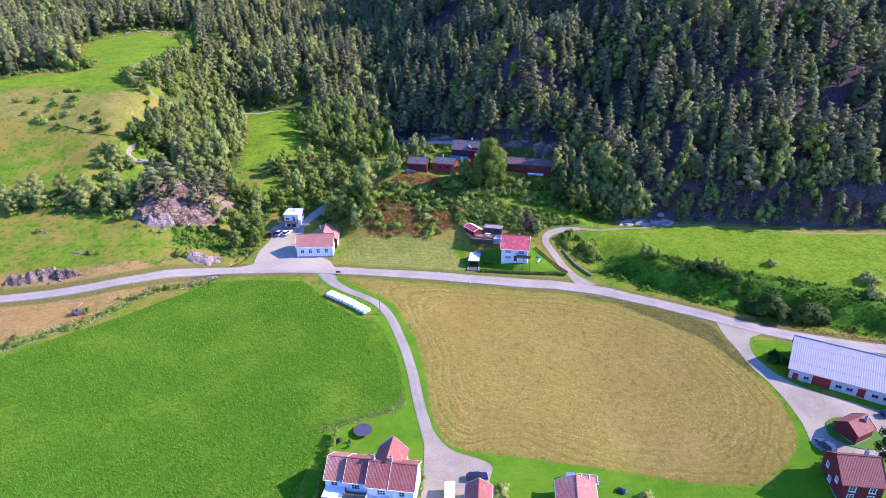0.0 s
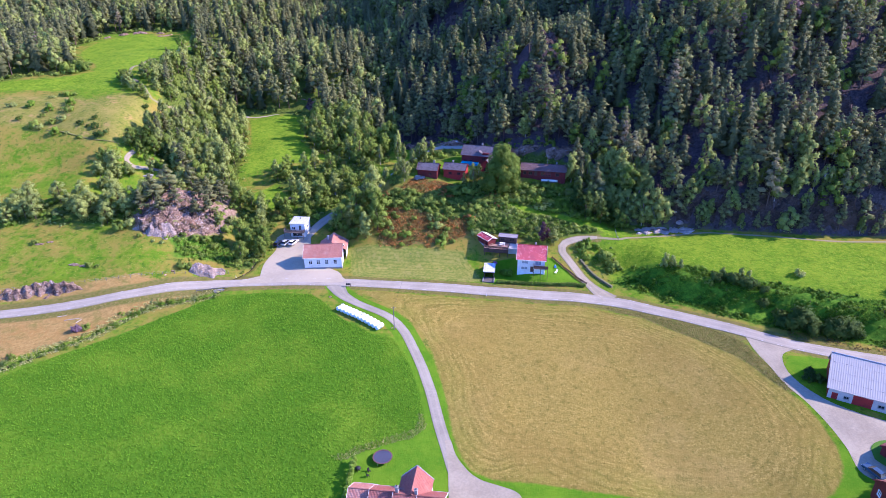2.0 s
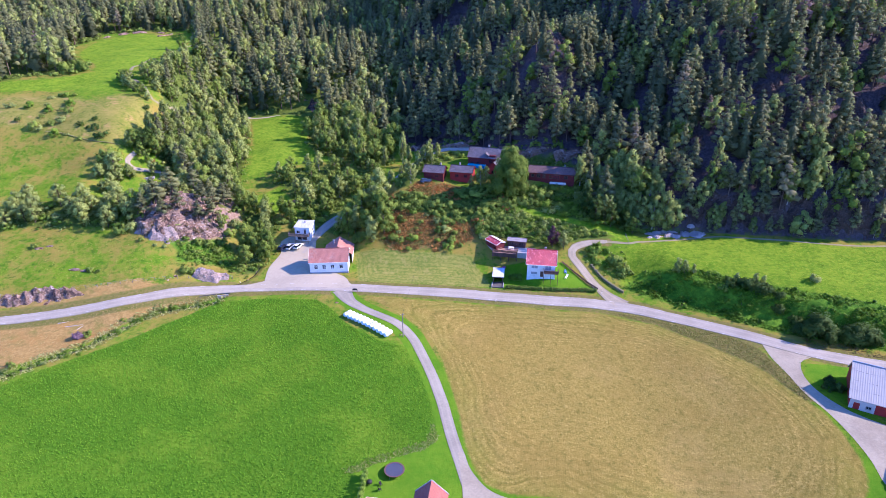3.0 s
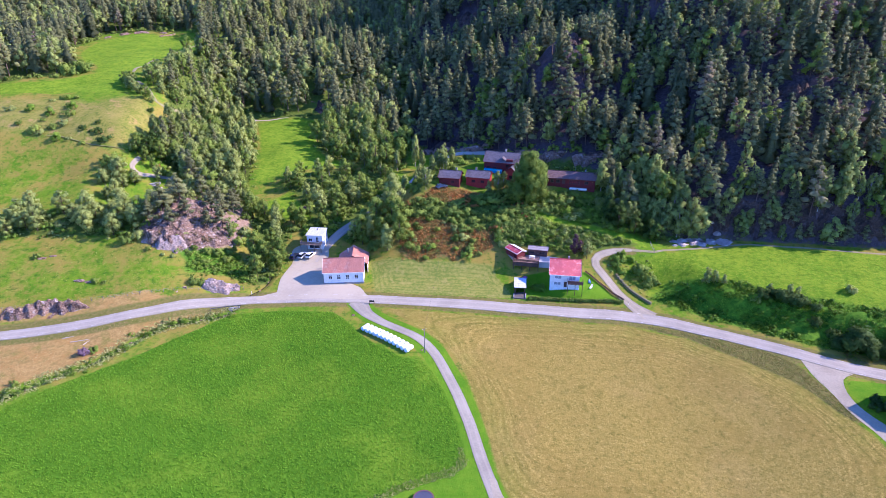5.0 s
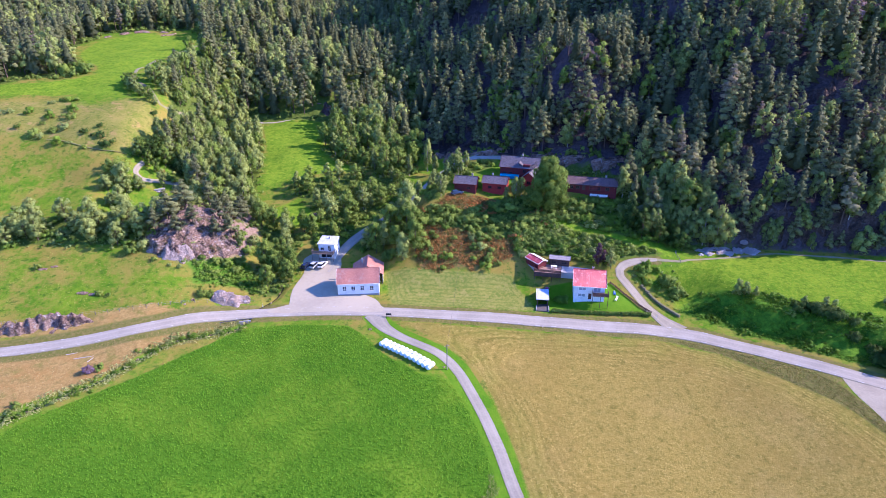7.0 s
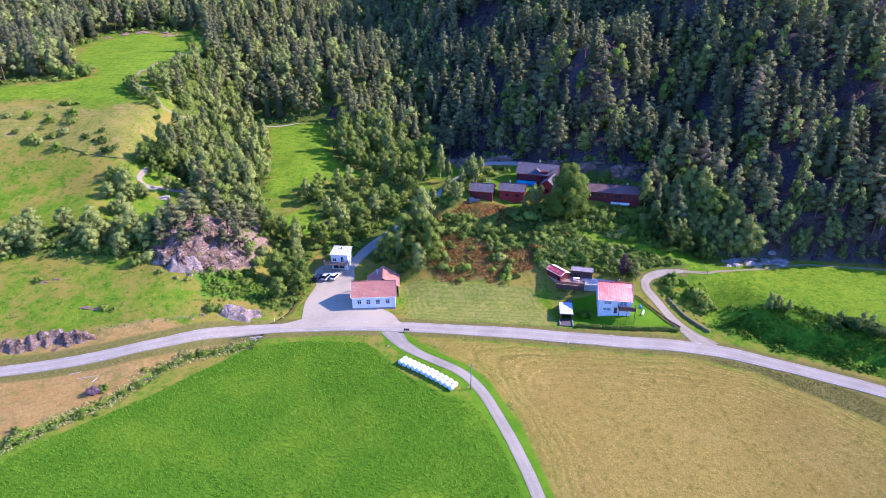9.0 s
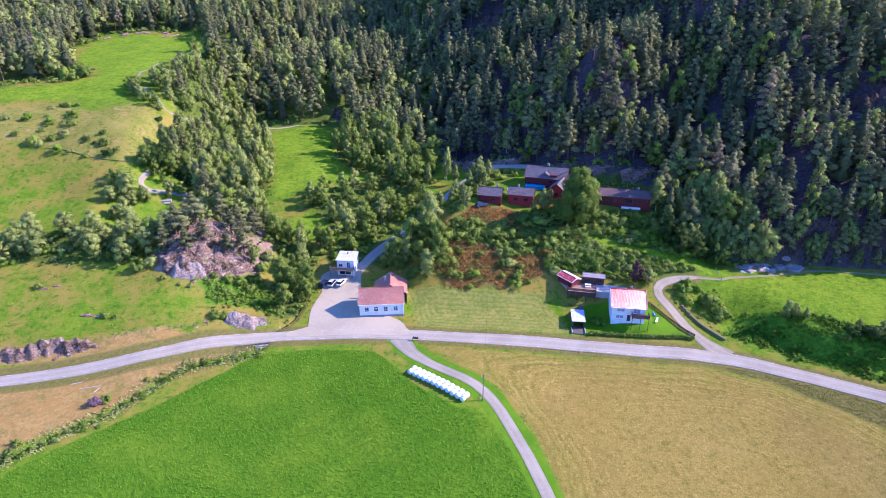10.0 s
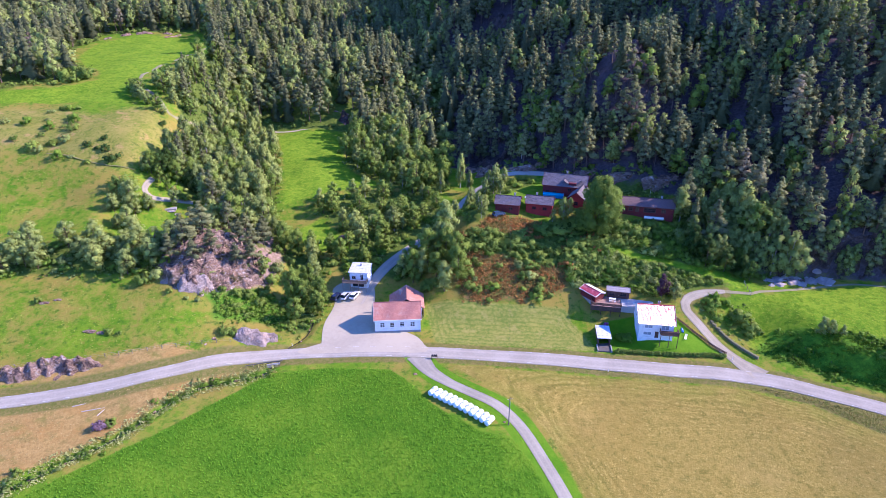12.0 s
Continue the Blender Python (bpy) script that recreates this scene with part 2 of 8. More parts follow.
def road_material(name, base, light, line=0.0):
    n = Nodes(name, 0.9, 0.0, 0.25)
    p = n.place()
    a, b = n.noise(p, 0.12, 4), n.noise(p, 2.0, 5, 0.7)
    col = n.mix(n.remap(n.math("ADD", n.math("MULTIPLY", a, 0.6), n.math("MULTIPLY", b, 0.4)), 0.35, 0.65), base, light)
    side = n.math("ABSOLUTE", n.math("SUBTRACT", n.attribute("across"), 0.5))
    if line:
        col = n.mix(n.remap(n.math("ABSOLUTE", n.math("SUBTRACT", side, 0.24)), 0.02, 0.12, 0.22, 0.0), col, tuple(c * 1.3 for c in light))
    col = n.mix(n.math("MULTIPLY", n.remap(n.math("ADD", side, n.math("MULTIPLY", b, 0.12)), 0.48, 0.56), 0.6), col, (0.20, 0.19, 0.10))
    n.colour(col)
    n.bump(b, 0.3, 0.02)
    return n.m


M_GROUND, M_ROCK, M_PALE_ROCK = ground_material(), rock_material(), rock_material("pale_rock", 0.42)
# Pale boulder rock, lightened further in place of sunlight on the pile.
M_SCREE = rock_material("scree", 0.85)
# Cliff rock with the shade of the hill foot darkened into its colour.
M_SHADED_CLIFF = rock_material("cliff", 0.0, 0.72)
M_ROAD = road_material("asphalt", (0.262, 0.238, 0.182), (0.358, 0.326, 0.254), 1)
M_GRAVEL = road_material("gravel", (0.251, 0.220, 0.151), (0.364, 0.325, 0.228), 1)
M_DRIVE = road_material("worn_lane", (0.225, 0.205, 0.155), (0.325, 0.298, 0.225), 1)
M_TILE_DARK = tiles("dark_red_tiles", (0.270, 0.095, 0.072), (0.215, 0.072, 0.055), (0.150, 0.055, 0.042), (0.220, 0.125, 0.100))
M_LAWN = painted("island_grass", (0.060, 0.160, 0.006), (0.104, 0.200, 0.010), 0.95, 2.0)
M_YARD = painted("yard_gravel", (0.394, 0.348, 0.241), (0.281, 0.247, 0.172), 0.95, 6.0)
M_LINE = painted("road_paint", (0.56, 0.54, 0.50), (0.30, 0.28, 0.26), 0.8, 0.5, amount=0.95)
M_TRACK = painted("dirt_track", (0.25, 0.225, 0.115), (0.15, 0.165, 0.045), 0.95, 3.0)
M_WHITE_SHEET = painted("white_metal_sheet", (0.78, 0.77, 0.76), (0.55, 0.53, 0.52), 0.35, 0.6, 0.0, 0.4)
M_WHITE = boards("white_boards", (0.78, 0.78, 0.76), (0.66, 0.65, 0.62), 0.16, 2)
M_WHITE_TRIM = painted("white_trim", (0.80, 0.79, 0.77), (0.62, 0.60, 0.57))
M_RED = boards("red_boards", (0.30, 0.025, 0.02), (0.20, 0.02, 0.018), 0.16, 0)
M_DARKRED = boards("dark_red_boards", (0.13, 0.016, 0.016), (0.085, 0.014, 0.014), 0.16, 0)
M_STONE = painted("foundation", (0.304, 0.288, 0.272), (0.176, 0.168, 0.160), 0.9)
M_GLASS = Nodes("window_glass", 0.06, 0.0, 0.6)
M_GLASS.colour((0.02, 0.025, 0.03))
M_GLASS = M_GLASS.m
M_TILE = tiles("red_tiles", (0.360, 0.125, 0.090), (0.290, 0.090, 0.066), (0.190, 0.070, 0.052), (0.300, 0.165, 0.130))
M_TILE_OLD = tiles("weathered_tiles", (0.470, 0.215, 0.150), (0.370, 0.150, 0.105), (0.270, 0.120, 0.090), (0.440, 0.300, 0.235))
M_SLATE = tiles("dark_tiles", (0.165, 0.142, 0.150), (0.210, 0.182, 0.190), (0.024, 0.024, 0.028), (0.072, 0.060, 0.060), 0.3, 0.3)
M_PURPLE = tiles("brown_tiles", (0.160, 0.100, 0.092), (0.208, 0.128, 0.112), (0.064, 0.040, 0.040), (0.136, 0.088, 0.080), 0.3, 0.3)
M_PLASTIC = painted("white_wrap", (0.80, 0.82, 0.84), (0.66, 0.70, 0.74), 0.35, 0.6, spec=0.5)
M_DECK = boards("deck_planks", (0.36, 0.225, 0.165), (0.25, 0.165, 0.13), 0.2, 0)
M_WALL_STONE = painted("dark_wall_stone", (0.12, 0.105, 0.095), (0.06, 0.055, 0.045), 0.95, 0.6)
# Pale grey stands in for the sky reflected in the panes.
M_GLASS_PALE = painted("sky_tinted_glass", (0.30, 0.33, 0.36), (0.16, 0.18, 0.20), 0.12, 1.0, spec=0.6)
M_WOOD = boards("grey_planks", (0.24, 0.17, 0.12), (0.15, 0.11, 0.085), 0.14, 0)
M_BROWN = boards("brown_planks", (0.10, 0.055, 0.04), (0.06, 0.035, 0.03), 0.14, 0)
M_PLATFORM = painted("pale_grey_gravel", (0.44, 0.42, 0.39), (0.33, 0.31, 0.29), 0.95, 1.5)
M_CONCRETE = painted("concrete", (0.336, 0.320, 0.304), (0.224, 0.216, 0.208), 0.9)
M_BLACK = painted("black_rubber", (0.018, 0.018, 0.02), (0.03, 0.03, 0.032), 0.7)
M_METAL = painted("zinc", (0.45, 0.46, 0.48), (0.30, 0.31, 0.33), 0.45, metal=0.8)
M_PINE = leafy("pine_needles", (0.105, 0.120, 0.056), (0.298, 0.320, 0.116), (0.30, 0.21, 0.18))
M_SPRUCE = leafy("spruce_needles", (0.062, 0.080, 0.040), (0.175, 0.195, 0.075))
M_BIRCH = leafy("birch_leaves", (0.170, 0.228, 0.050), (0.375, 0.440, 0.105))
M_LEAF = leafy("broad_leaves", (0.118, 0.192, 0.025), (0.285, 0.372, 0.052))
M_GREY_LEAF = leafy("willow_leaves", (0.205, 0.268, 0.066), (0.410, 0.480, 0.115))
M_FERN = leafy("red_bracken", (0.125, 0.150, 0.030), (0.520, 0.225, 0.058))
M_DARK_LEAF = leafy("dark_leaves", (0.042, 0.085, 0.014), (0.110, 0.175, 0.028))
M_BRIGHT = leafy("young_leaves", (0.135, 0.240, 0.022), (0.300, 0.425, 0.045))
M_CROP = leafy("crop_blades", (0.178, 0.380, 0.009), (0.300, 0.490, 0.016), None, 0.6)
M_BARK = painted("bark", (0.13, 0.09, 0.065), (0.07, 0.05, 0.04), 0.95)
M_BIRCH_BARK = painted("pale_bark", (0.42, 0.39, 0.35), (0.16, 0.14, 0.12), 0.9)
M_TWIG = leafy("purple_twigs", (0.17, 0.11, 0.15), (0.32, 0.23, 0.29))
M_HEATH = leafy("heather", (0.120, 0.090, 0.040), (0.240, 0.185, 0.075))
M_PLUM = leafy("plum_leaves", (0.06, 0.035, 0.045), (0.13, 0.075, 0.085))
M_PALE_GRASS = leafy("pale_grass", (0.280, 0.220, 0.070), (0.440, 0.320, 0.120))
M_SEED = leafy("seed_heads", (0.270, 0.320, 0.075), (0.480, 0.480, 0.170))
M_TUSSOCK = leafy("tussock_blades", (0.155, 0.255, 0.007), (0.300, 0.400, 0.014))
M_TUSSOCK2 = leafy("pasture_blades", (0.150, 0.240, 0.012), (0.330, 0.350, 0.050))
M_CORNER = leafy("corner_weeds", (0.165, 0.180, 0.035), (0.350, 0.310, 0.080))
M_BANK_WEEDS = leafy("bank_weeds", (0.070, 0.160, 0.009), (0.165, 0.280, 0.016))
M_EDGE_GRASS = leafy("edge_grass", (0.100, 0.205, 0.006), (0.195, 0.290, 0.012))
M_ROUGH_GRASS = leafy("rough_grass", (0.150, 0.160, 0.028), (0.31, 0.275, 0.072))
M_BANK_GRASS = leafy("rank_grass", (0.072, 0.165, 0.008), (0.195, 0.320, 0.015))
M_WEEDS = leafy("tall_weeds", (0.110, 0.215, 0.014), (0.235, 0.350, 0.028))


# ---- terrain ----
def ss(a, b, v):
    t = np.clip((v - a) / (b - a), 0, 1)
    return t * t * (3 - 2 * t)


def bump(x, y, cx, cy, rx, ry, h):
    return h * np.exp(-((x - cx) / rx) ** 2 - ((y - cy) / ry) ** 2)


def lay(v, *pairs):
    """Height along one line, from pairs of place and height."""
    return np.interp(v, [p[0] for p in pairs], [p[1] for p in pairs])


def relief(x, y, size, seed):
    """Gentle unevenness from a few crossed waves."""
    a = np.zeros_like(x)
    for k in range(5):
        th, f = seed * 1.7 + k * 2.4, (1 + 0.37 * k) / size
        a = a + np.sin((x * math.cos(th) + y * math.sin(th)) * f * 6.28 + k * 1.3 + seed) / (1 + 0.5 * k)
    return a / 2.2


def height(x, y):
    x, y = np.asarray(x, float), np.asarray(y, float)
    # valley floor
    floor = -3.2 + 0.066 * (np.minimum(y, 200) - 110) - 1.0 * ss(110, 60, y)
    floor = floor + 4.2 * ss(38, 85, x) * ss(180, 115, y) + 2.2 * ss(55, 115, -x) * ss(175, 120, y)
    floor = floor + bump(x, y, -26, 158, 22, 14, 1.4) + bump(x, y, 18, 150, 34, 26, -1.2)
    # gully behind the school and the meadow above it
    mid = lay(y, (0, -50), (185, 1.6), (205, 3.0), (222, 7.0), (262, 15.5), (333, 21.0), (360, 27), (420, 43), (700, 110), (900, 150))
    # bracken slope and the terrace of the red houses
    up = y + 7 * ss(5, 40, x) * ss(222, 200, y)
    slope = lay(up, (0, -60), (194, 2.0), (199, 5.0), (212, 11.2), (224, 16.5), (236, 20.2), (252, 21.5), (280, 23), (330, 26), (420, 43), (900, 150))
    slope = slope + 1.6 * ss(20, 34, x) * ss(218, 229, y) * ss(262, 240, y) + bump(x, y, 27.5, 184.8, 12, 6.8, 2.5)
    v = y + 0.56 * np.clip(x - 45, 0, 140)
    east = lay(v, (0, -60), (174, 0.2), (181.6, 1.0), (188.4, 6.4), (205, 7.8), (240, 8.8), (300, 10), (900, 40))
    slope = slope + (east - slope) * ss(47, 64, x + 0.25 * np.minimum(y - 205, 0) - 0.5 * np.clip(y - 208, 0, 20))
    w = ss(-44, -24, x - 0.42 * np.clip(y - 215, 0, 90))
    centre = mid + (slope - mid) * w
    # pasture hill in the west
    west = lay(y, (0, -50), (172, 2.6), (180, 5.0), (190, 8.2), (218, 16.5), (240, 23.5), (252, 30), (270, 39), (330, 48), (415, 54.5), (440, 57), (600, 100), (900, 190))
    ww = ss(-66, -106, x + 0.10 * (y - 190)) * ss(235, 205, y) + ss(-110, -138, x) * ss(205, 235, y)
    ww = np.clip(ww, 0, 1)
    # west of the track the meadow lies at the height of the hut
    land = centre + (west - centre) * ww
    land = land + bump(x, y, -95, 222, 14.5, 13.5, 10.0) + bump(x, y, -118, 250, 16, 14, 6.0) * (1 - ww)
    land = land + bump(x, y, -84, 368, 30, 22, 8.0) + bump(x, y, -52, 380, 26, 30, 5.0)
    # steep wooded hillside in the east
    foot = lay(x, (-60, 520), (-32, 360), (-14, 305), (0, 288), (10, 272), (20, 258), (40, 247), (52, 236), (64, 209), (92, 205.5), (110, 201.5), (130, 196.5), (400, 186))
    d = np.maximum(y - foot, 0)
    rise = 0.34 + 0.34 * ss(60, 108, x)
    hill = np.minimum((6.5 + 3.5 * ss(66, 86, x)) * ss(10, 60, x), d * (1.5 + 1.3 * ss(66, 86, x))) + (rise - 0.05 * ss(66, 86, x)) * d * (1 + 0.12 * relief(x, y, 60, 3)) + 2.2 * relief(x, y, 45, 5) * ss(4, 30, d)
    zf = lay(x, (-60, 40), (-14, 22), (0, 22), (40, 22.5), (64, 10), (130, 9), (400, 14))
    hill = hill + (bump(x, y, 36, 284, 24, 17, 13) + bump(x, y, 47, 302, 20, 18, 13)) * ss(0, 14, d)
    hill = np.where(d > 0, zf + hill, -99)
    hill = np.minimum(hill, 175 + 0.05 * d)
    land = np.maximum(land, hill)
    z = np.maximum(floor, land) + 0.25 * np.exp(-np.abs(floor - land))
    # south of the river everything rises again far behind
    z = z + 60 * ss(-150, -500, y)
    return z + 0.18 * relief(x, y, 34, 1) + 0.9 * relief(x, y, 38, 2) * ss(200, 240, y)


# ---- plan ----
ROAD = [(-240, 159.2), (-170, 163.7), (-136, 167.5), (-121, 169.6), (-109, 172.2), (-97.5, 175.9), (-86, 180.4), (-72, 183.6), (-58, 184.3), (-43, 183.8), (-28.4, 182.6), (-14, 180.8), (0, 178.8),
        (13.6, 176.4), (27.3, 174.2), (40.4, 171.9), (53, 167.5), (70, 157.2), (83, 147.2), (95, 140.2), (117, 132.2), (160, 122), (260, 106)]
DRIVE = [(-37.2, 182), (-34.2, 175.8), (-29.6, 170.8), (-25.2, 167.2), (-18.8, 162.2), (-14.7, 156.2), (-11.6, 148.2), (-9.4, 141.3), (-7.9, 135), (-6.9, 130.5), (-5.3, 121), (-3.5, 112.4), (-2.4, 107.4), (-1.6, 104.6)]
LANE = [(47.4, 171.0), (45.6, 174.4), (44.2, 177), (42.5, 181), (40.4, 187), (37.2, 194), (38.8, 197.6), (44, 199.2), (50, 199.4)]
TRACK = [(50, 199.4), (57.8, 199.0), (60.6, 199.9), (71, 200.3), (80, 201.6), (87, 202.2), (94, 201.2), (110, 197), (128.5, 191.7), (152, 190), (220, 183)]
GULLY = [(-54, 206), (-50.5, 215), (-45.5, 223.5), (-37, 233.5), (-28, 242), (-20, 254), (-11, 264), (-3, 265.5), (8, 264.5), (14, 262)]
HUT_TRACK = [(-113, 250.5), (-119.8, 248.6), (-122.2, 247.5), (-124.2, 246.8), (-126.2, 247.2), (-127.5, 249.1), (-127.2, 252.7), (-126.6, 255)]
HILL_TRACK = [(-136, 392), (-143, 384), (-146.6, 375.4), (-151.8, 362), (-155.4, 343), (-154.2, 326), (-149.5, 316), (-141, 305.5), (-134, 295), (-130.6, 294), (-124.2, 302.6), (-116, 312), (-107.4, 320.2), (-101, 333)]
MEADOW_TRACK = [(-112, 334), (-101, 335), (-82, 332.5), (-68, 330)]

CROP = [(-135, 112), (-116.4, 137.8), (-106.5, 147.5), (-95, 156.5), (-84, 167), (-73, 176.6), (-60, 178.2), (-44.2, 177.0), (-40.5, 173.2), (-37.0, 168.6), (-35.3, 165.2), (-31.2, 160.6), (-23.4, 154.4), (-17.2, 153.2), (-13.7, 146.3), (-11.7, 139.3), (-9.7, 131), (-8.6, 124), (-8.5, 120.8),
        (-9.4, 118.4), (-11.8, 116.4), (-18.8, 114.2), (-24.2, 111.8), (-26.2, 110.2), (-27.2, 105), (-28.6, 99.9), (-29.5, 94.3), (-31, 70), (-120, 70)]
MOWN = [(-29.5, 178), (-10.2, 175.2), (13.2, 171.5), (39.4, 167.2), (54.0, 160.6), (65.0, 148.2), (71.2, 140.3), (73.6, 135.2), (75.0, 129.4), (77.0, 124.6), (78.4, 120.5), (78.9, 114), (78.4, 107.1), (77.2, 102.8), (75.3, 99.4), (72.0, 96.2), (64, 92.5), (54.3, 93.5), (38.3, 98.1),
        (14.8, 102.9), (6.2, 104.0), (1.2, 106.8), (-0.8, 110.8), (-2.3, 117.3), (-3.1, 126.6), (-4.6, 136.8), (-6.7, 147.3), (-9.2, 155.2), (-14, 162.6), (-22, 170.8)]
FARM = [(-28, 112), (-9.5, 121), (-3, 121), (2, 108), (8, 104.6), (40, 97.6), (66, 90.5), (80, 108), (96, 116), (120, 110), (130, 60), (-28, 60)]
BARN_LAWN = [(85, 138.6), (81.6, 134), (85.4, 121.6), (97, 112.6), (120, 106), (140, 112), (110, 133)]
SCHOOL_LAWN = [(-35, 202.5), (-20, 201), (4.5, 198.6), (9.9, 182.0), (-12, 185), (-32.5, 187.3)]
HOUSE_LAWN = [(12, 182.5), (14, 194), (24, 194), (34, 191.1), (41.6, 178.6), (28, 180)]
STRAW = [(-220, 161), (-131.6, 164.8), (-114.6, 168.4), (-97.2, 174.2), (-80, 181.0), (-74.5, 179), (-84, 175.5), (-95, 168.6), (-103.8, 157.5), (-120.3, 144.6), (-160, 118), (-240, 100)]
STRAW_NORTH = [(-150, 172.5), (-121, 173.3), (-100, 178.8), (-92, 182.3), (-100, 184), (-122, 178.5), (-150, 178)]
FERN = [(-24, 200.8), (-1, 201.4), (6.5, 205), (6.5, 212.5), (-3, 213.5), (-13, 216.5), (-22, 218.5), (-27, 212)]
FERN_UPPER = [(-19, 225.5), (-14, 233), (-4, 233), (3, 230.5), (3.5, 227.5), (-8, 224.5)]
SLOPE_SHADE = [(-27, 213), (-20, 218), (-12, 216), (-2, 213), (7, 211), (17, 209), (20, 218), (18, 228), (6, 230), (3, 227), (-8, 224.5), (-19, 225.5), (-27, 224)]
SLOPE_PATH = [(17, 227.5), (19.3, 225.0), (21.6, 220.0), (26.5, 215.6), (32.5, 212.8), (39.9, 209.6), (48.4, 205.6), (54, 203)]
EAST = [(50, 182), (56, 197.4), (71, 199.2), (87, 201.1), (94, 200.2), (110, 196), (128, 190.7), (152, 189), (260, 176), (260, 115), (160, 127), (117, 138), (84, 155), (60, 173)]
LANE_BANK = [(42.4, 189), (40.2, 196), (46, 198.6), (55.6, 198.2), (54.6, 190), (58, 184), (51, 180)]
MID_MEADOW = [(-101, 334), (-82, 331), (-70, 326), (-66, 290), (-48, 273), (-62, 268), (-77, 263), (-84, 258), (-90, 292)]
LOW_MEADOW = [(-79, 240), (-70, 249), (-62, 237), (-69, 228)]
HILL_MEADOW = [(-172, 320), (-157, 318), (-155, 330), (-154, 346), (-149, 372), (-150, 390), (-158, 412), (-190, 424), (-205, 402), (-202, 373), (-193, 356), (-178, 340), (-172, 328)]
HILL_DRY = [(-200, 288), (-180, 293), (-168, 291), (-153, 283), (-146, 292), (-139, 288), (-133, 288), (-127, 284), (-127, 277), (-129, 265), (-132, 255), (-145, 254.5), (-158, 259.5), (-180, 263), (-200, 266)]
PASTURE_TOP = [(-260, 308), (-206, 311), (-192, 312), (-178, 320), (-157, 320), (-154, 307), (-148, 300), (-166, 297), (-186, 299), (-206, 296), (-260, 296)]
KNOLL = [(-113, 214), (-107, 203.5), (-98, 200.5), (-88, 205), (-80, 210), (-78, 221), (-81, 234), (-90, 243), (-104, 243), (-113, 232)]
PASTURE_TREES = [(-158, 208), (-112, 207.5), (-106, 218), (-112, 234), (-124, 226), (-152, 220)]
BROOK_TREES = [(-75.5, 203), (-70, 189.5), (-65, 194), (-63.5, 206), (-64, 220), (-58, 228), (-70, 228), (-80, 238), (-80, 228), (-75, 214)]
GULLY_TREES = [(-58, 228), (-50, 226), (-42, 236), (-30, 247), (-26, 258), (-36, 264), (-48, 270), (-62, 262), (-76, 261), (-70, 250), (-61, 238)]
WILLOWS = [(-126, 266), (-114, 249), (-103, 240), (-86, 234), (-79, 232), (-86, 256), (-92, 292), (-103, 331), (-116, 325), (-125, 292)]
HILL_TREES = [(-110, 268), (-122, 272), (-126, 290), (-133, 302), (-138, 316), (-140, 340), (-140, 366), (-132, 390), (-118, 380), (-104, 340), (-112, 325)]
MEADOW_TREES = [(-66, 292), (-50, 275), (-37, 263), (-26, 262), (-22, 282), (-34, 302), (-46, 326), (-66, 330)]
SLOPE = [(7, 205), (10, 205), (17, 206.5), (26, 205.0), (34, 202.0), (44, 202.0), (47, 204), (39, 209), (30, 213), (22, 218), (17, 221), (8, 214)]
SLOPE_UPPER = [(22, 226), (24, 219.5), (30, 215.5), (40, 211), (52, 207), (58, 211), (56, 224), (46, 225), (30, 227)]
EAST_FOOT = [(44, 227), (50, 233), (60, 228), (68, 216), (72, 209.5), (60, 207), (51, 210)]
BANK = [(50, 180), (58, 186), (70, 182), (84, 174), (100, 165), (118, 156), (140, 146), (160, 136), (160, 128), (117, 138.5), (84, 154), (60, 172)]
FIELD_CORNER = [(48, 167), (62, 160.0), (70, 154.0), (75, 149.0), (76.7, 144), (77.5, 137), (78.2, 131), (78.5, 124), (77, 124.4), (74.9, 129.4), (73.5, 135.4), (71.1, 140.3), (65.0, 148.2), (54.6, 160.6), (44, 166.6)]
CRAGS = [(-6.8, 286.3, 9), (27, 309, 8), (44, 296, 8), (8, 392, 10), (2, 300, 7), (88, 232, 6), (70, 262, 6), (118, 246, 7), (-70, 342, 6), (150, 236, 8), (30, 338, 7)]
GULLY_SIDE = [(-62, 221), (-55, 217), (-47, 218), (-42, 216), (-36, 224), (-27, 236), (-22, 245), (-28, 252), (-38, 245), (-50, 232), (-59, 229)]
KNOLL_FOOT = [(-97, 201.5), (-92, 203), (-84.4, 207.5), (-78, 206.5), (-72, 199.5), (-72, 193), (-79.4, 195.6), (-86, 194.4), (-91.5, 193), (-92.5, 198)]
YARD_SIDE = [(10, 205), (15, 204.6), (19, 203.6), (23.6, 202.2), (26.5, 199.6), (31, 198.8), (35, 197.4), (36.4, 200), (34, 202.2), (26, 205.2), (17, 206.7)]
FARM_ROAD = [(78.6, 151.0), (83.0, 147.0), (88.0, 142.0), (83.6, 139.0), (81.2, 133.0), (81.4, 126.5), (84.0, 120.6), (89.0, 116.0), (94.8, 112.6), (100, 109.8), (112, 104.5), (135, 100), (135, 92), (112, 96), (96, 96.5), (85, 97.0), (79.6, 99.6), (80.2, 106.5),
             (80.2, 113), (79.4, 119.5), (77.9, 127.0), (77.9, 134), (77.6, 142.0)]
FARM_YARD = [(-4.05, 115.4), (-2.75, 115.6), (-1.9, 111.5), (0.0, 107.6), (3, 104.4), (10.7, 100.4), (10, 95), (9.5, 80), (-4.5, 80), (-3.8, 96), (-3.6, 106), (-3.75, 111)]
LANE_TOP = [(34.5, 199.5), (37.5, 203.5), (46.5, 204.5), (54, 202.2), (50, 200.8), (43, 200.8), (38, 199.4)]
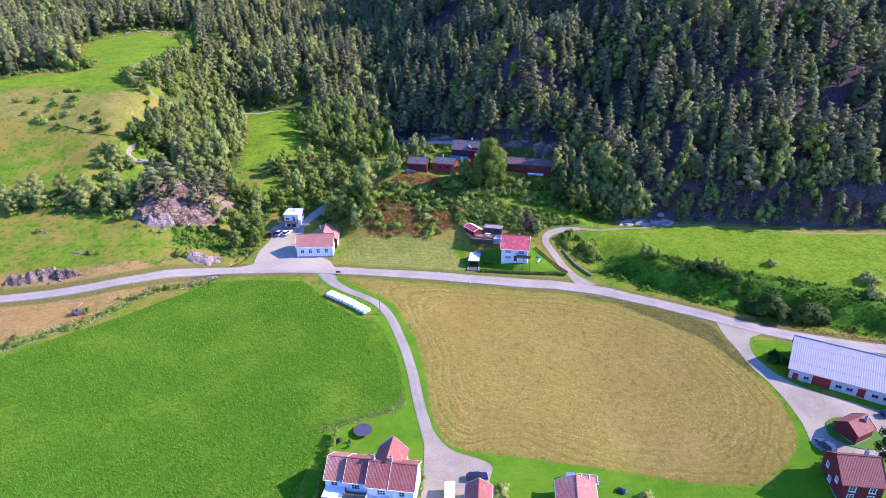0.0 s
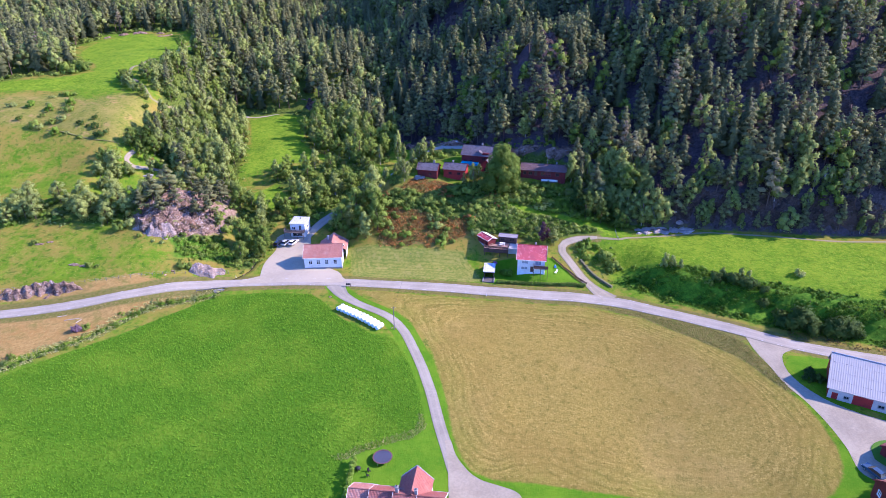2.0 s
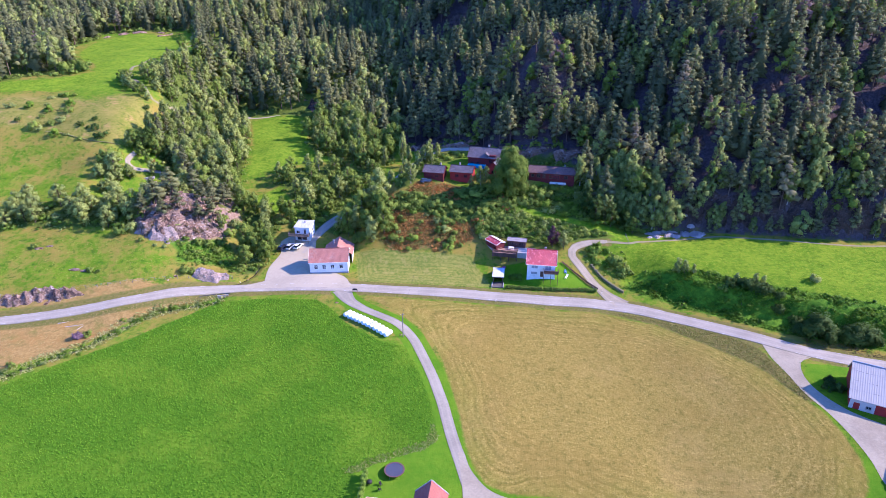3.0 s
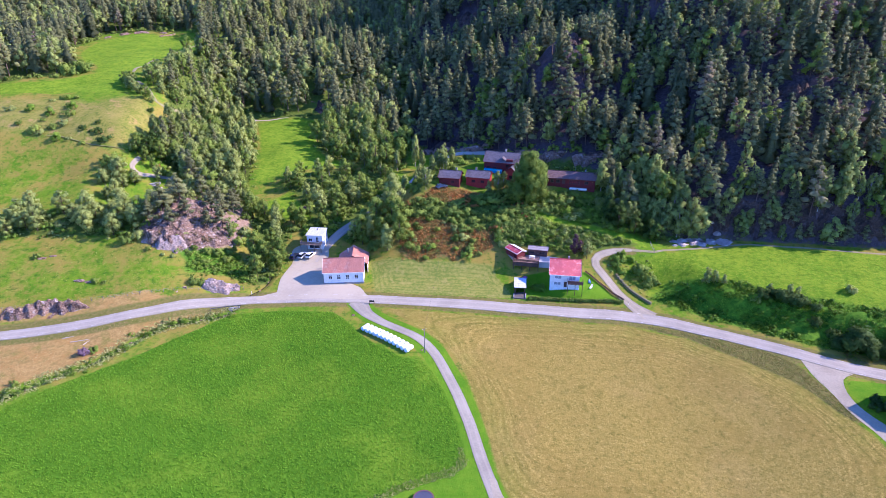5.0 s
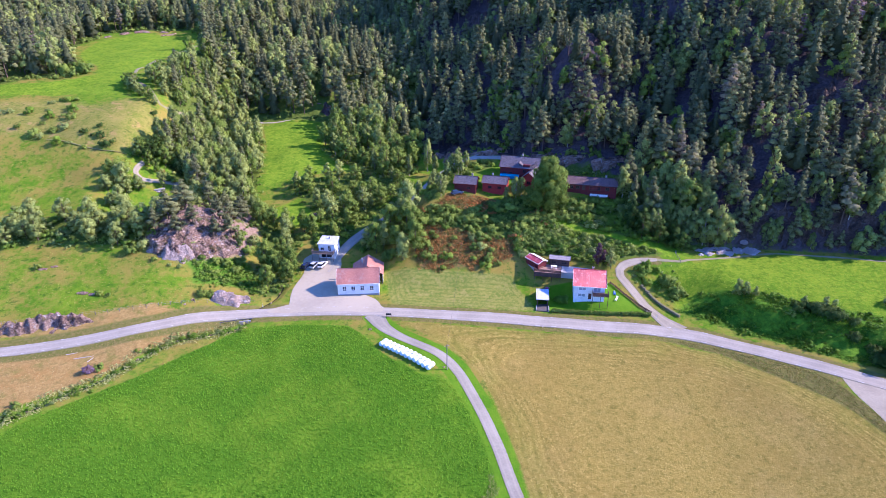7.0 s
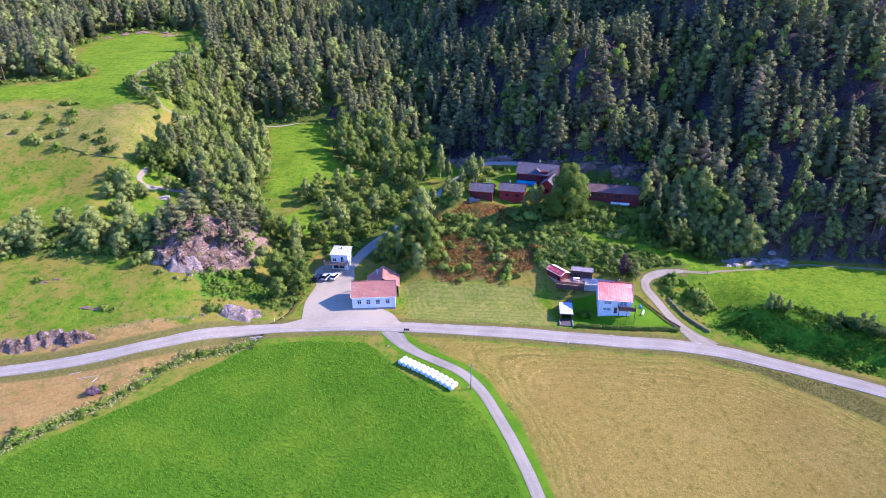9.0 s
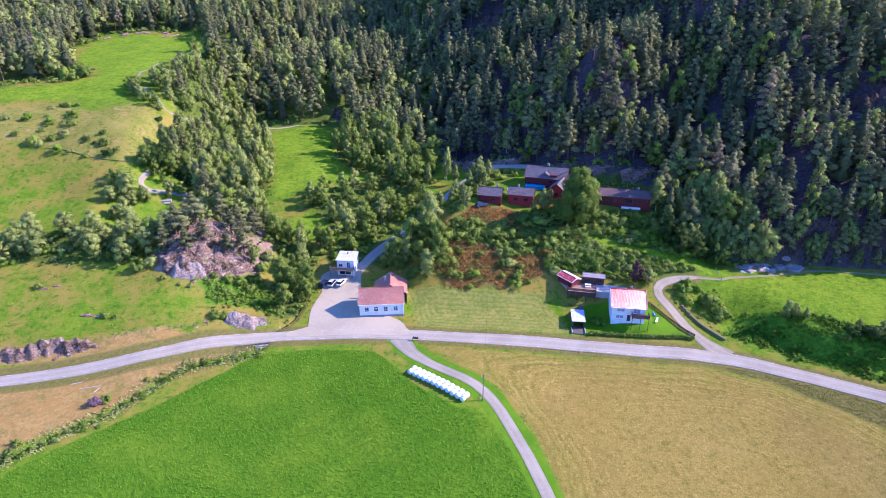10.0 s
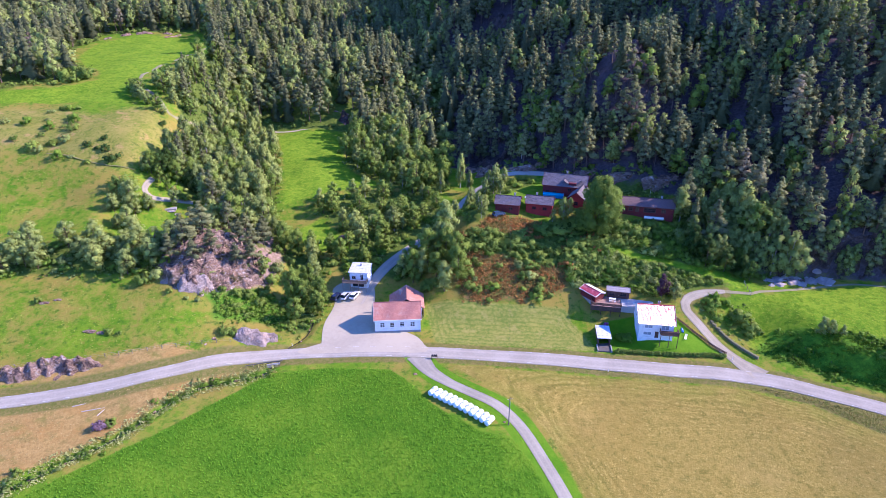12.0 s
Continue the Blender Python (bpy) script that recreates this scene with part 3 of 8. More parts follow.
ROAD_SHRUBS = [(-21, 229), (-23.5, 245), (-16, 253), (-9, 260.5), (3, 260.5), (6, 256), (-3, 251), (-9, 243), (-13.5, 238), (-14, 232)]
TRACK_TREES = [(42, 212), (50, 207.5), (59, 205.6), (63, 209), (56, 215), (46, 219)]
# Shaded ground behind the red houses; its shade is put into the scrub colour.
HOUSE_SHADE = [(22, 240), (28, 241.5), (46, 236.5), (50, 241), (36, 252), (20, 260), (8, 262.5), (6, 257), (14, 255), (24, 250)]
WEST_WOOD = [(-420, 305), (-214, 309), (-204, 318), (-180, 324), (-184, 337), (-210, 372), (-210, 418), (-225, 440), (-420, 440)]
PASTURE = [(-170, 179), (-140, 179), (-100, 183), (-74, 189), (-72, 200), (-82, 206), (-110, 205), (-158, 208), (-160, 225), (-132, 240), (-128, 262), (-132, 290), (-156, 316), (-210, 306), (-240, 250)]


def inside_distance(x, y, outline):
    """Distance to an outline, positive inside."""
    best, inside = np.full(x.shape, 1e9), np.zeros(x.shape, bool)
    for (ax, ay), (bx, by) in zip(outline, outline[1:] + outline[:1]):
        dx, dy = bx - ax, by - ay
        t = np.clip(((x - ax) * dx + (y - ay) * dy) / (dx * dx + dy * dy), 0, 1)
        best = np.minimum(best, np.hypot(x - ax - t * dx, y - ay - t * dy))
        inside ^= ((ay > y) != (by > y)) & (x < (bx - ax) * (y - ay) / ((by - ay) or 1e-9) + ax)
    return np.clip(np.where(inside, best, -best), -60, 60)


def line_distance(x, y, line):
    best = np.full(np.shape(x), 1e9)
    for (ax, ay), (bx, by) in zip(line, line[1:]):
        dx, dy = bx - ax, by - ay
        t = np.clip(((x - ax) * dx + (y - ay) * dy) / (dx * dx + dy * dy), 0, 1)
        best = np.minimum(best, np.hypot(x - ax - t * dx, y - ay - t * dy))
    return best


def smooth_line(line, step=1.5):
    """A rounded path through the plan's points."""
    p = np.array([line[0], *line, line[-1]], float)
    out = []
    for i in range(1, len(p) - 2):
        k = max(2, int(np.hypot(*(p[i + 1] - p[i])) / step))
        for t in np.linspace(0, 1, k, endpoint=False):
            out.append(0.5 * (2 * p[i] + (p[i + 1] - p[i - 1]) * t + (2 * p[i - 1] - 5 * p[i] + 4 * p[i + 1] - p[i + 2]) * t * t + (3 * p[i] - p[i - 1] - 3 * p[i + 1] + p[i + 2]) * t ** 3))
    return np.array([*out, p[-1]])


def level(x, y):
    return float(height(x, y))


def woods(x, y):
    """Where the forest floor lies: distance inside the woods."""
    foot = lay(x, (-400, 430), (-215, 425), (-160, 432), (-146, 398), (-130, 350), (-104, 336), (-66, 332), (-40, 300), (-14, 285), (0, 272), (18, 259), (40, 248), (52, 237), (64, 209), (92, 204.5), (110, 200.5), (130, 195.5), (400, 186))
    return np.clip(np.maximum(y - foot, inside_distance(np.asarray(x, float), np.asarray(y, float), WEST_WOOD)), -60, 60)


# ---- meshes ----
def mesh_from(name, verts, faces, material=None, smooth=False):
    me = bpy.data.meshes.new(name)
    me.from_pydata([tuple(v) for v in verts], [], [tuple(f) for f in faces])
    if material:
        me.materials.append(material)
    if smooth:
        me.shade_smooth()
    return me


def part(name, bm, material, parent, label=""):
    """One mesh object from a bmesh (or a mesh) under a thing or under a part."""
    if isinstance(bm, bmesh.types.BMesh):
        me = bpy.data.meshes.new(name)
        bm.to_mesh(me)
        bm.free()
        me.materials.append(material)
    else:
        me = bm
    ob = new(name, me)
    ob.parent = parent
    if label:
        ob["label"] = label
    return ob


def thing(name, m, label, category, group="", kind=""):
    ob = new(name)
    ob.empty_display_size = 0.3
    ob.matrix_basis = m
    return tagged(ob, label, category, group, kind)


def steps(a, b, small, start, end, grow=1.12):
    """Grid lines: fine between start and end, coarser outside."""
    out, s, v = [], small, start
    while v > a:
        s *= grow
        v -= min(s, 14)
        out.append(v)
    out = out[::-1] + list(np.arange(start, end, small))
    s, v = small, end
    while v < b:
        out.append(v)
        s *= grow
        v += min(s, 14)
    return np.array(out)


def build_ground():
    xs, ys = steps(-620, 620, 1.0, -128, 112, 1.16), steps(-420, 980, 1.0, 90, 225, 1.07)
    X, Y = np.meshgrid(xs, ys)
    Z = height(X, Y)
    # the brook has cut a ditch along the crop field
    Z = Z - 0.9 * np.exp(-(line_distance(X, Y, BROOK) / 0.9) ** 2)
    # the bank below the eastern field is hummocky
    Z = Z + ss(0, 4, inside_distance(X, Y, BANK)) * (0.75 * relief(X, Y, 12, 12) + 0.45 * relief(X, Y, 5.5, 14))
    # wooded ground is rough
    w = woods(X, Y)
    Z = Z + ss(1, 12, w) * 1.3 * relief(X, Y, 17, 7)
    nx, ny = len(xs), len(ys)
    me = bpy.data.meshes.new("ground")
    idx = np.arange(nx * ny).reshape(ny, nx)
    quads = np.stack([idx[:-1, :-1], idx[:-1, 1:], idx[1:, 1:], idx[1:, :-1]], -1).reshape(-1, 4)
    me.vertices.add(nx * ny)
    me.vertices.foreach_set("co", np.stack([X, Y, Z], -1).ravel())
    me.loops.add(quads.size)
    me.loops.foreach_set("vertex_index", quads.ravel())
    me.polygons.add(len(quads))
    me.polygons.foreach_set("loop_start", np.arange(0, quads.size, 4))
    me.update()
    x, y = X.ravel(), Y.ravel()

    def many(*outlines):
        return np.max([inside_distance(x, y, o) for o in outlines], axis=0)

    verge = np.maximum(3.0 - line_distance(x, y, ROAD), 0.6 - line_distance(x, y, LANE))
    verge = np.minimum(np.maximum(np.maximum(verge + 1.2, many(FIELD_CORNER) + 0.3), -60), 60)
    sides = [line_distance(x, y, q) for q in (MOWN[:15], MOWN[14:20], MOWN[19:] + MOWN[:1])]
    swath = np.minimum(-7.0 * np.log(sum(np.exp(-np.minimum(q, 90) / 7.0) for q in sides)), 60)
    # Below the tree groups this scrub colour darkens the ground as their shade.
    fields = {"meadow": np.maximum(many(EAST, MID_MEADOW, LOW_MEADOW, HILL_MEADOW, PASTURE_TOP), np.maximum(2.0 - line_distance(x, y, SLOPE_PATH), -60)), "swath": swath, "straw": many(STRAW, STRAW_NORTH), "sear": many(HILL_DRY), "verge": verge, "bank": np.maximum(many(BANK, KNOLL_FOOT), np.maximum(0.8 - line_distance(x, y, BROOK[3:]), -60)), "fern": many(FERN, FERN_UPPER), "brush_shade": np.minimum(np.maximum(np.maximum(np.where(x > -24, -60.0, w.ravel()), many(PASTURE_TREES, BROOK_TREES, GULLY_TREES, WILLOWS, HILL_TREES, MEADOW_TREES, HOUSE_SHADE) - 1.0), many(SLOPE, SLOPE_UPPER, SLOPE_SHADE, EAST_FOOT, LANE_TOP, YARD_SIDE, ROAD_SHRUBS, GULLY_SIDE)), line_distance(x, y, SLOPE_PATH) - 1.4), "wood": np.where(x > -24, w.ravel(), -60.0), "stony": many(KNOLL),
              "lawn": np.maximum(many(FARM, BARN_LAWN, HOUSE_LAWN), np.maximum(3.4 - line_distance(x, y, DRIVE), -60)), "mown": many(MOWN), "hay": many(SCHOOL_LAWN), "crop": many(CROP)}
    for name, values in fields.items():
        me.attributes.new(name, "FLOAT", "POINT").data.foreach_set("value", values.astype(np.float32))
    me.materials.append(M_GROUND)
    me.shade_smooth()
    return tagged(new("ground", me), "valley floor and hillsides of grass, stubble and forest soil", "ground", kind="structure")


BROOK = [(-66, 199), (-67, 192), (-71.5, 186), (-73.9, 179.4), (-76, 176.5), (-83, 174.6), (-90, 171.8), (-95, 167), (-98.4, 162.3), (-103.1, 156), (-109.2, 150.6), (-114.4, 145.6), (-122, 139), (-140, 122)]
build_ground()


def ribbon(name, line, width, lift, material, label, category, wide_ends=0.0):
    """A road of even width laid on the ground, with thickness at its edges."""
    p = smooth_line(line)
    d = np.gradient(p, axis=0)
    d /= np.hypot(d[:, 0], d[:, 1])[:, None]
    side = np.stack([-d[:, 1], d[:, 0]], 1)
    cols = np.array([-0.5, -0.492, -0.47, -0.34, -0.17, 0.0, 0.17, 0.34, 0.47, 0.492, 0.5])
    rng = np.random.default_rng(len(line))
    wob = np.convolve(rng.normal(0, 0.25, len(p) + 8), np.ones(9) / 9, "valid")
    verts, across = [], []
    ws = width if isinstance(width, (int, float)) else np.interp(np.linspace(0, 1, len(p)), *width)
    for j, c in enumerate(cols):
        off = c * (ws + (wob if abs(c) == 0.5 else 0))
        q = p + side * np.reshape(off, (-1, 1))
        zz = height(q[:, 0], q[:, 1])
        mid = height(p[:, 0], p[:, 1])
        z = zz + 0.5 * np.maximum(mid - zz, 0) * (1 - (2 * c) ** 4) + lift + 0.03 * (1 - (2 * c) ** 2)
        if abs(c) == 0.5:
            z = zz - 0.1
        verts.append(np.stack([q[:, 0], q[:, 1], z], 1))
        across.append(np.full(len(p), c + 0.5))
    verts, n = np.concatenate(verts), len(p)
    faces = [(j * n + i, j * n + i + 1, (j + 1) * n + i + 1, (j + 1) * n + i)[::-1] for j in range(len(cols) - 1) for i in range(n - 1)]
    me = mesh_from(name, verts, faces, material, True)
    me.attributes.new("across", "FLOAT", "POINT").data.foreach_set("value", np.concatenate(across).astype(np.float32))
    return tagged(new(name, me), label, category, kind="structure")


def patch(name, outline, lift, material, label, category, step=1.0):
    """A level area of gravel or asphalt laid on the ground."""
    o = [tuple(q) for q in smooth_line(outline + outline[:1], 1.2)][:-1]
    xs, ys = np.array(o).min(0) - 1, np.array(o).max(0) + 1
    bm = bmesh.new()
    face = bm.faces.new([bm.verts.new((x, y, 0)) for x, y in o])
    bmesh.ops.triangulate(bm, faces=[face])
    for axis in (0, 1):
        for v in np.arange(xs[axis], ys[axis], 1.5):
            co, no = [0, 0, 0], [0, 0, 0]
            co[axis], no[axis] = v, 1
            bmesh.ops.bisect_plane(bm, geom=bm.verts[:] + bm.edges[:] + bm.faces[:], plane_co=co, plane_no=no)
    for v in bm.verts:
        v.co.z = level(v.co.x, v.co.y) + lift
    for f in bm.faces:
        if f.normal.z < 0:
            f.normal_flip()
    me = bpy.data.meshes.new(name)
    bm.to_mesh(me)
    bm.free()
    me.materials.append(material)
    me.attributes.new("across", "FLOAT", "POINT").data.foreach_set("value", np.full(len(me.vertices), 0.5, np.float32))
    return tagged(new(name, me), label, category, kind="structure")


ribbon("road", ROAD, ([0, 0.28, 0.45, 1], [3.3, 3.6, 4.9, 5.0]), 0.07, M_ROAD, "pale worn asphalt country road with dashed edge lines", "road")
ribbon("road_drive", DRIVE, ([0, 0.08, 0.16, 0.9, 1], [6.2, 3.8, 2.8, 2.8, 3.2]), 0.035, M_DRIVE, "narrow grey lane between the two fields", "road")
ribbon("road_lane", LANE, ([0, 0.10, 0.24, 0.8, 1], [6.4, 4.4, 2.9, 2.5, 1.1]), 0.03, M_GRAVEL, "steep gravel lane beside the white house", "road")
ribbon("road_track", TRACK, 1.0, 0.02, M_TRACK, "worn grassy track along the foot of the hill", "path")
ribbon("road_gully", GULLY, 3.4, 0.07, M_ROAD, "narrow shaded asphalt road climbing behind the school", "road")
ribbon("road_hut", HUT_TRACK, 1.75, 0.06, M_GRAVEL, "gravel track curving up the pasture hill", "path")
ribbon("road_hill", HILL_TRACK, 1.5, 0.04, M_TRACK, "pale gravel track at the edge of the upper meadow", "path")
ribbon("road_meadow", MEADOW_TRACK, 1.8, 0.05, M_YARD, "pale track above the small meadow", "path")
patch("farm_road", FARM_ROAD, 0.035, M_GRAVEL, "pale gravel farm road beside the barn", "road")
patch("grass_island", [(84.0, 103.2), (85.5, 106.6), (89.5, 108.0), (93.6, 106.0), (95.5, 101.6), (92.5, 98.6), (88, 99.0), (85.4, 100.6)], 0.16, M_LAWN, "small grass island round the store house", "lawn")
patch("school_yard", [(-62.5, 188), (-62.8, 196), (-61, 206), (-62, 213), (-56, 217), (-51.5, 217.5), (-49.5, 210), (-49, 199), (-40, 192), (-37.0, 189.6), (-35.4, 186.4), (-35.0, 183.4), (-50, 183.2), (-68, 184.2)], 0.115, M_YARD, "pale gravel yard beside the old school", "yard")
patch("farm_yard", FARM_YARD, 0.078, M_GRAVEL, "gravel yard beside the farmhouse", "yard")


# ---- vegetation ----
def tube(points, radii, sides=6):
    """A tapered, bent stem."""
    verts, faces = [], []
    for k, (p, r) in enumerate(zip(points, radii)):
        for i in range(sides):
            a = 6.2832 * i / sides
            verts.append((p[0] + r * math.cos(a), p[1] + r * math.sin(a), p[2]))
        if k:
            faces += [((k - 1) * sides + i, (k - 1) * sides + (i + 1) % sides, k * sides + (i + 1) % sides, k * sides + i) for i in range(sides)]
    return np.array(verts), faces


def leaves(rng, centres, radii, per, size, flat=0.35, droop=0.0):
    """Clumps of leaf sprays: small bent quads that face outwards from each clump."""
    n = len(centres) * per
    c = np.repeat(centres, per, 0)
    r = np.repeat(radii, per, 0)
    d = rng.normal(size=(n, 3))
    d /= np.linalg.norm(d, axis=1)[:, None]
    p = c + d * r * rng.uniform(0.55, 1.05, (n, 1))
    nrm = d + rng.normal(0, flat, (n, 3)) + np.array([0, 0, 0.8])
    nrm /= np.linalg.norm(nrm, axis=1)[:, None]
    a = np.cross(nrm, rng.normal(size=(n, 3)))
    a /= np.linalg.norm(a, axis=1)[:, None] + 1e-9
    b = np.cross(nrm, a)
    s = size * rng.uniform(0.6, 1.3, (n, 1))
    a, b = a * s, b * s * 0.7
    q = np.stack([p - a, p - b + nrm * s * 0.15, p + a - np.array([0, 0, droop]) * s, p + b * 0.9], 1)
    return q.reshape(-1, 3)


def limb_points(rng, h, lean=0.03, bend=0.02):
    z = np.linspace(0, h, 6)
    ox, oy = rng.normal(0, lean, 2)
    return [(ox * t + bend * h * math.sin(t / h * 3 + ox * 9), oy * t, t) for t in z]


def unit(v):
    return v / (np.linalg.norm(v, axis=-1, keepdims=True) + 1e-9)


def ball_clumps(rng, centres, radii, around=5, lats=(1.5, 0.55, -0.5), rough=0.22):
    """Lumpy bodies of foliage, one for each clump, open below: quads and their normals."""
    n, m = len(centres), len(lats)
    e = np.array(lats)[None, :, None]
    a = (np.arange(around + 1) * 6.2832 / around)[None, None, :] + rng.uniform(0, 6.28, (n, 1, 1))
    r = 1 + rng.uniform(-rough, rough, (n, m, around))
    r[:, 0] = 1
    r = np.concatenate([r, r[:, :, :1]], 2)
    d = np.stack([np.cos(e) * np.cos(a) + 0 * r, np.cos(e) * np.sin(a) + 0 * r, np.sin(e) + 0 * a + 0 * r], -1)
    p = centres[:, None, None, :] + d * r[..., None] * radii[:, None, None, :]
    four = lambda v: np.stack([v[:, 1:, :-1], v[:, 1:, 1:], v[:, :-1, 1:], v[:, :-1, :-1]], -2).reshape(-1, 4, 3)
    return four(p), four(d)


def sprays(rng, centres, radii, per, size, hang=0.0):
    """Single leaf sprays round each clump: slim triangles and their normals."""
    n = len(centres) * per
    c, r = np.repeat(centres, per, 0), np.repeat(radii, per, 0)
    d = rng.normal(size=(n, 3)) + np.array([0, 0, 0.25])
    d = unit(d)
    p = c + d * r * rng.uniform(0.72, 1.12, (n, 1))
    face = unit(d + rng.normal(0, 0.55, (n, 3)) + np.array([0, 0, 0.5]))
    u = unit(np.cross(face, rng.normal(size=(n, 3))))
    v = np.cross(face, u) - np.array([0, 0, hang])
    s = size * rng.uniform(0.55, 1.35, (n, 1))
    t = np.stack([p - u * s * 0.62 - v * s * 0.5, p + u * s * 0.62 - v * s * 0.4, p + v * s * 0.95], 1)
    nn = unit(0.7 * d + 0.3 * face)
    return t, np.repeat(nn[:, None], 3, 1)


def whorls(rng, h, t, reach, sides):
    """The tiers of a spruce: ragged skirts of boughs, one above the other."""
    q, nn = [], []
    for tt, R in zip(t, reach):
        a = np.arange(sides) * 6.2832 / sides + rng.uniform(0, 6.28) + rng.uniform(-0.2, 0.2, sides)
        r = R * np.where(np.arange(sides) % 2, 0.62, 1.08) * rng.uniform(0.75, 1.2, sides)
        outer = np.stack([r * np.cos(a), r * np.sin(a), h * tt + R * rng.uniform(-0.62, -0.34, sides)], 1)
        inner = np.stack([0.16 * R * np.cos(a), 0.16 * R * np.sin(a), np.full(sides, min(h * tt + 0.46 * R + 0.2, h * 1.01))], 1)
        q.append(np.stack([outer, np.roll(outer, -1, 0), np.roll(inner, -1, 0), inner], 1))
        o = unit(np.stack([np.cos(a), np.sin(a), np.full(sides, 0.55)], 1))
        nn.append(np.stack([o, np.roll(o, -1, 0), np.roll(o, -1, 0), o], 1))
    return np.concatenate(q), np.concatenate(nn)


def tree_parts(kind, seed, fine=1.0):
    """Trunk and crown of one tree: trunk verts and faces; crown quads, triangles and the normals of both."""
    rng = np.random.default_rng(seed)
    far = fine < 0.3
    lobe = 0.5
    if kind == "spruce":
        h = rng.uniform(13, 18)
        stem = limb_points(rng, h * 0.96, 0.004, 0.0)
        n = 6 if far else 11
        t = np.linspace(0.10, 0.94, n) + rng.uniform(-0.02, 0.02, n)
        reach = h * 0.175 * (1.02 - t) ** 0.85 * rng.uniform(0.9, 1.15, n) + 0.22
        q, qn = whorls(rng, h, t, reach, 6 if far else 9)
        i = np.repeat(np.arange(n), 4)
        a = np.arange(4 * n) * 2.4
        cen = np.stack([reach[i] * 0.62 * np.cos(a), reach[i] * 0.62 * np.sin(a), h * t[i] - 0.1 * reach[i]], 1)
        tr, tn = sprays(rng, cen, np.stack([0.4 * reach[i], 0.4 * reach[i], 0.2 * reach[i] + 0.1], 1), 0 if far else int(6 * fine), 0.40, 0.5)
        cen, r0 = cen[::4], 0.015 * h
    elif kind == "pine":
        # flattened clouds of needles at the ends of the boughs
        h = rng.uniform(11, 15)
        stem = limb_points(rng, h * 0.96, 0.012, 0.006)
        n = 7 if far else 14
        t = 0.27 + 0.69 * ((np.arange(n) + rng.uniform(0, 1, n)) / n) ** 0.9
        t[-1] = 0.97
        reach = h * rng.uniform(0.20, 0.28) * (1.02 - t) ** 1.0 * rng.uniform(0.45, 1.1, n)
        reach[-1] = 0.1
        a = np.arange(n) * 2.4 + rng.uniform(-0.4, 0.4, n)
        cen = np.stack([reach * np.cos(a), reach * np.sin(a), h * t - 0.25], 1)
        wide = h * (0.026 + 0.098 * (1.0 - t) ** 0.85) * rng.uniform(0.85, 1.25, n) * (1.35 if far else 1.0)
        rad = np.stack([wide, wide, wide * 0.85], 1)
        q, qn = ball_clumps(rng, cen, rad * 0.80, 5, (1.5, 0.45, -0.35), 0.32)
        tr, tn = sprays(rng, cen, rad * 1.12, 0 if far else int(26 * fine), 0.36 / max(fine, 0.5) ** 0.2)
        lobe, r0 = 0.6, 0.014 * h
    elif kind == "bush":
        h = rng.uniform(2.2, 3.4)
        stem = limb_points(rng, h * 0.6)
        n = 3 if fine < 0.6 else int(8 * fine ** 0.5)
        a, rr = np.arange(n) * 2.4 + rng.uniform(0, 6.283), h * 0.66 * np.sqrt(rng.uniform(0.02, 1, n))
        cen = np.stack([rr * np.cos(a), rr * np.sin(a) * rng.uniform(0.6, 1.0), h * (0.14 + 0.56 * rng.uniform(0, 1, n) * (1 - (rr / h) ** 1.1))], 1)
        rad = np.stack([0.27 * h * rng.uniform(0.5, 1.3, n)] * 3, 1) * np.array([1, 1, 1.1])
        q, qn = ball_clumps(rng, cen, rad * 0.66, 5, (1.5, 0.55, -0.5), 0.34)
        tr, tn = sprays(rng, cen, rad * rng.uniform(0.85, 1.2, (n, 1)), int(30 * fine), 0.29 / max(fine, 0.5) ** 0.3)
        r0 = 0.02 * h
    else:
        h = rng.uniform(9, 13)
        slim = {"birch": 0.16, "willow": 0.21}.get(kind, 0.26)
        stem = limb_points(rng, h * 0.85)
        n = 6 if far else int(11 * max(fine, 0.8) ** 0.6)
        t = (np.arange(n) + rng.uniform(0, 1, n)) / n * 0.80 + 0.16
        t[-1] = 0.97
        shape = np.sin(np.clip((t - 0.05) / 1.0, 0, 1) ** 0.75 * 3.1416) ** 0.7 + 0.04
        a = np.arange(n) * 2.4 + rng.uniform(-0.5, 0.5, n)
        rr = h * slim * shape * rng.uniform(0.3, 1.0, n)
        cen = np.stack([rr * np.cos(a), rr * np.sin(a), h * (0.05 + 0.88 * t)], 1)
        wide = h * (0.10 if kind == "birch" else 0.125) * rng.uniform(0.7, 1.2, n) * (11 / n) ** 0.22 * (1.15 - 0.4 * t)
        rad = np.stack([wide, wide, wide * (1.35 if kind == "birch" else 1.1)], 1)
        q, qn = ball_clumps(rng, cen, rad * 0.68, 5, (1.5, 0.55, -0.5), 0.30)
        tr, tn = sprays(rng, cen, rad * 1.04, 0 if far else int(46 * fine), 0.40 / max(fine, 0.6) ** 0.34, 0.35)
        r0 = 0.014 * h
    tv, tf = tube(stem, np.linspace(r0, r0 * 0.25, 6))
    # a few limbs that carry the crown
    for c in (() if kind == "bush" else cen[:: max(1, len(cen) // 7)]):
        k = min(len(stem) - 1, max(1, int(5 * max(0.1, (c[2] - 0.12 * h)) / h)))
        s = stem[k]
        lv, lf = tube([s, ((s[0] + c[0]) / 2, (s[1] + c[1]) / 2, (s[2] + c[2]) / 2 + 0.1), tuple(c)], [r0 * 0.4, r0 * 0.28, r0 * 0.12], 4)
        tf = tf + [tuple(i + len(tv) for i in f) for f in lf]
        tv = np.concatenate([tv, lv])
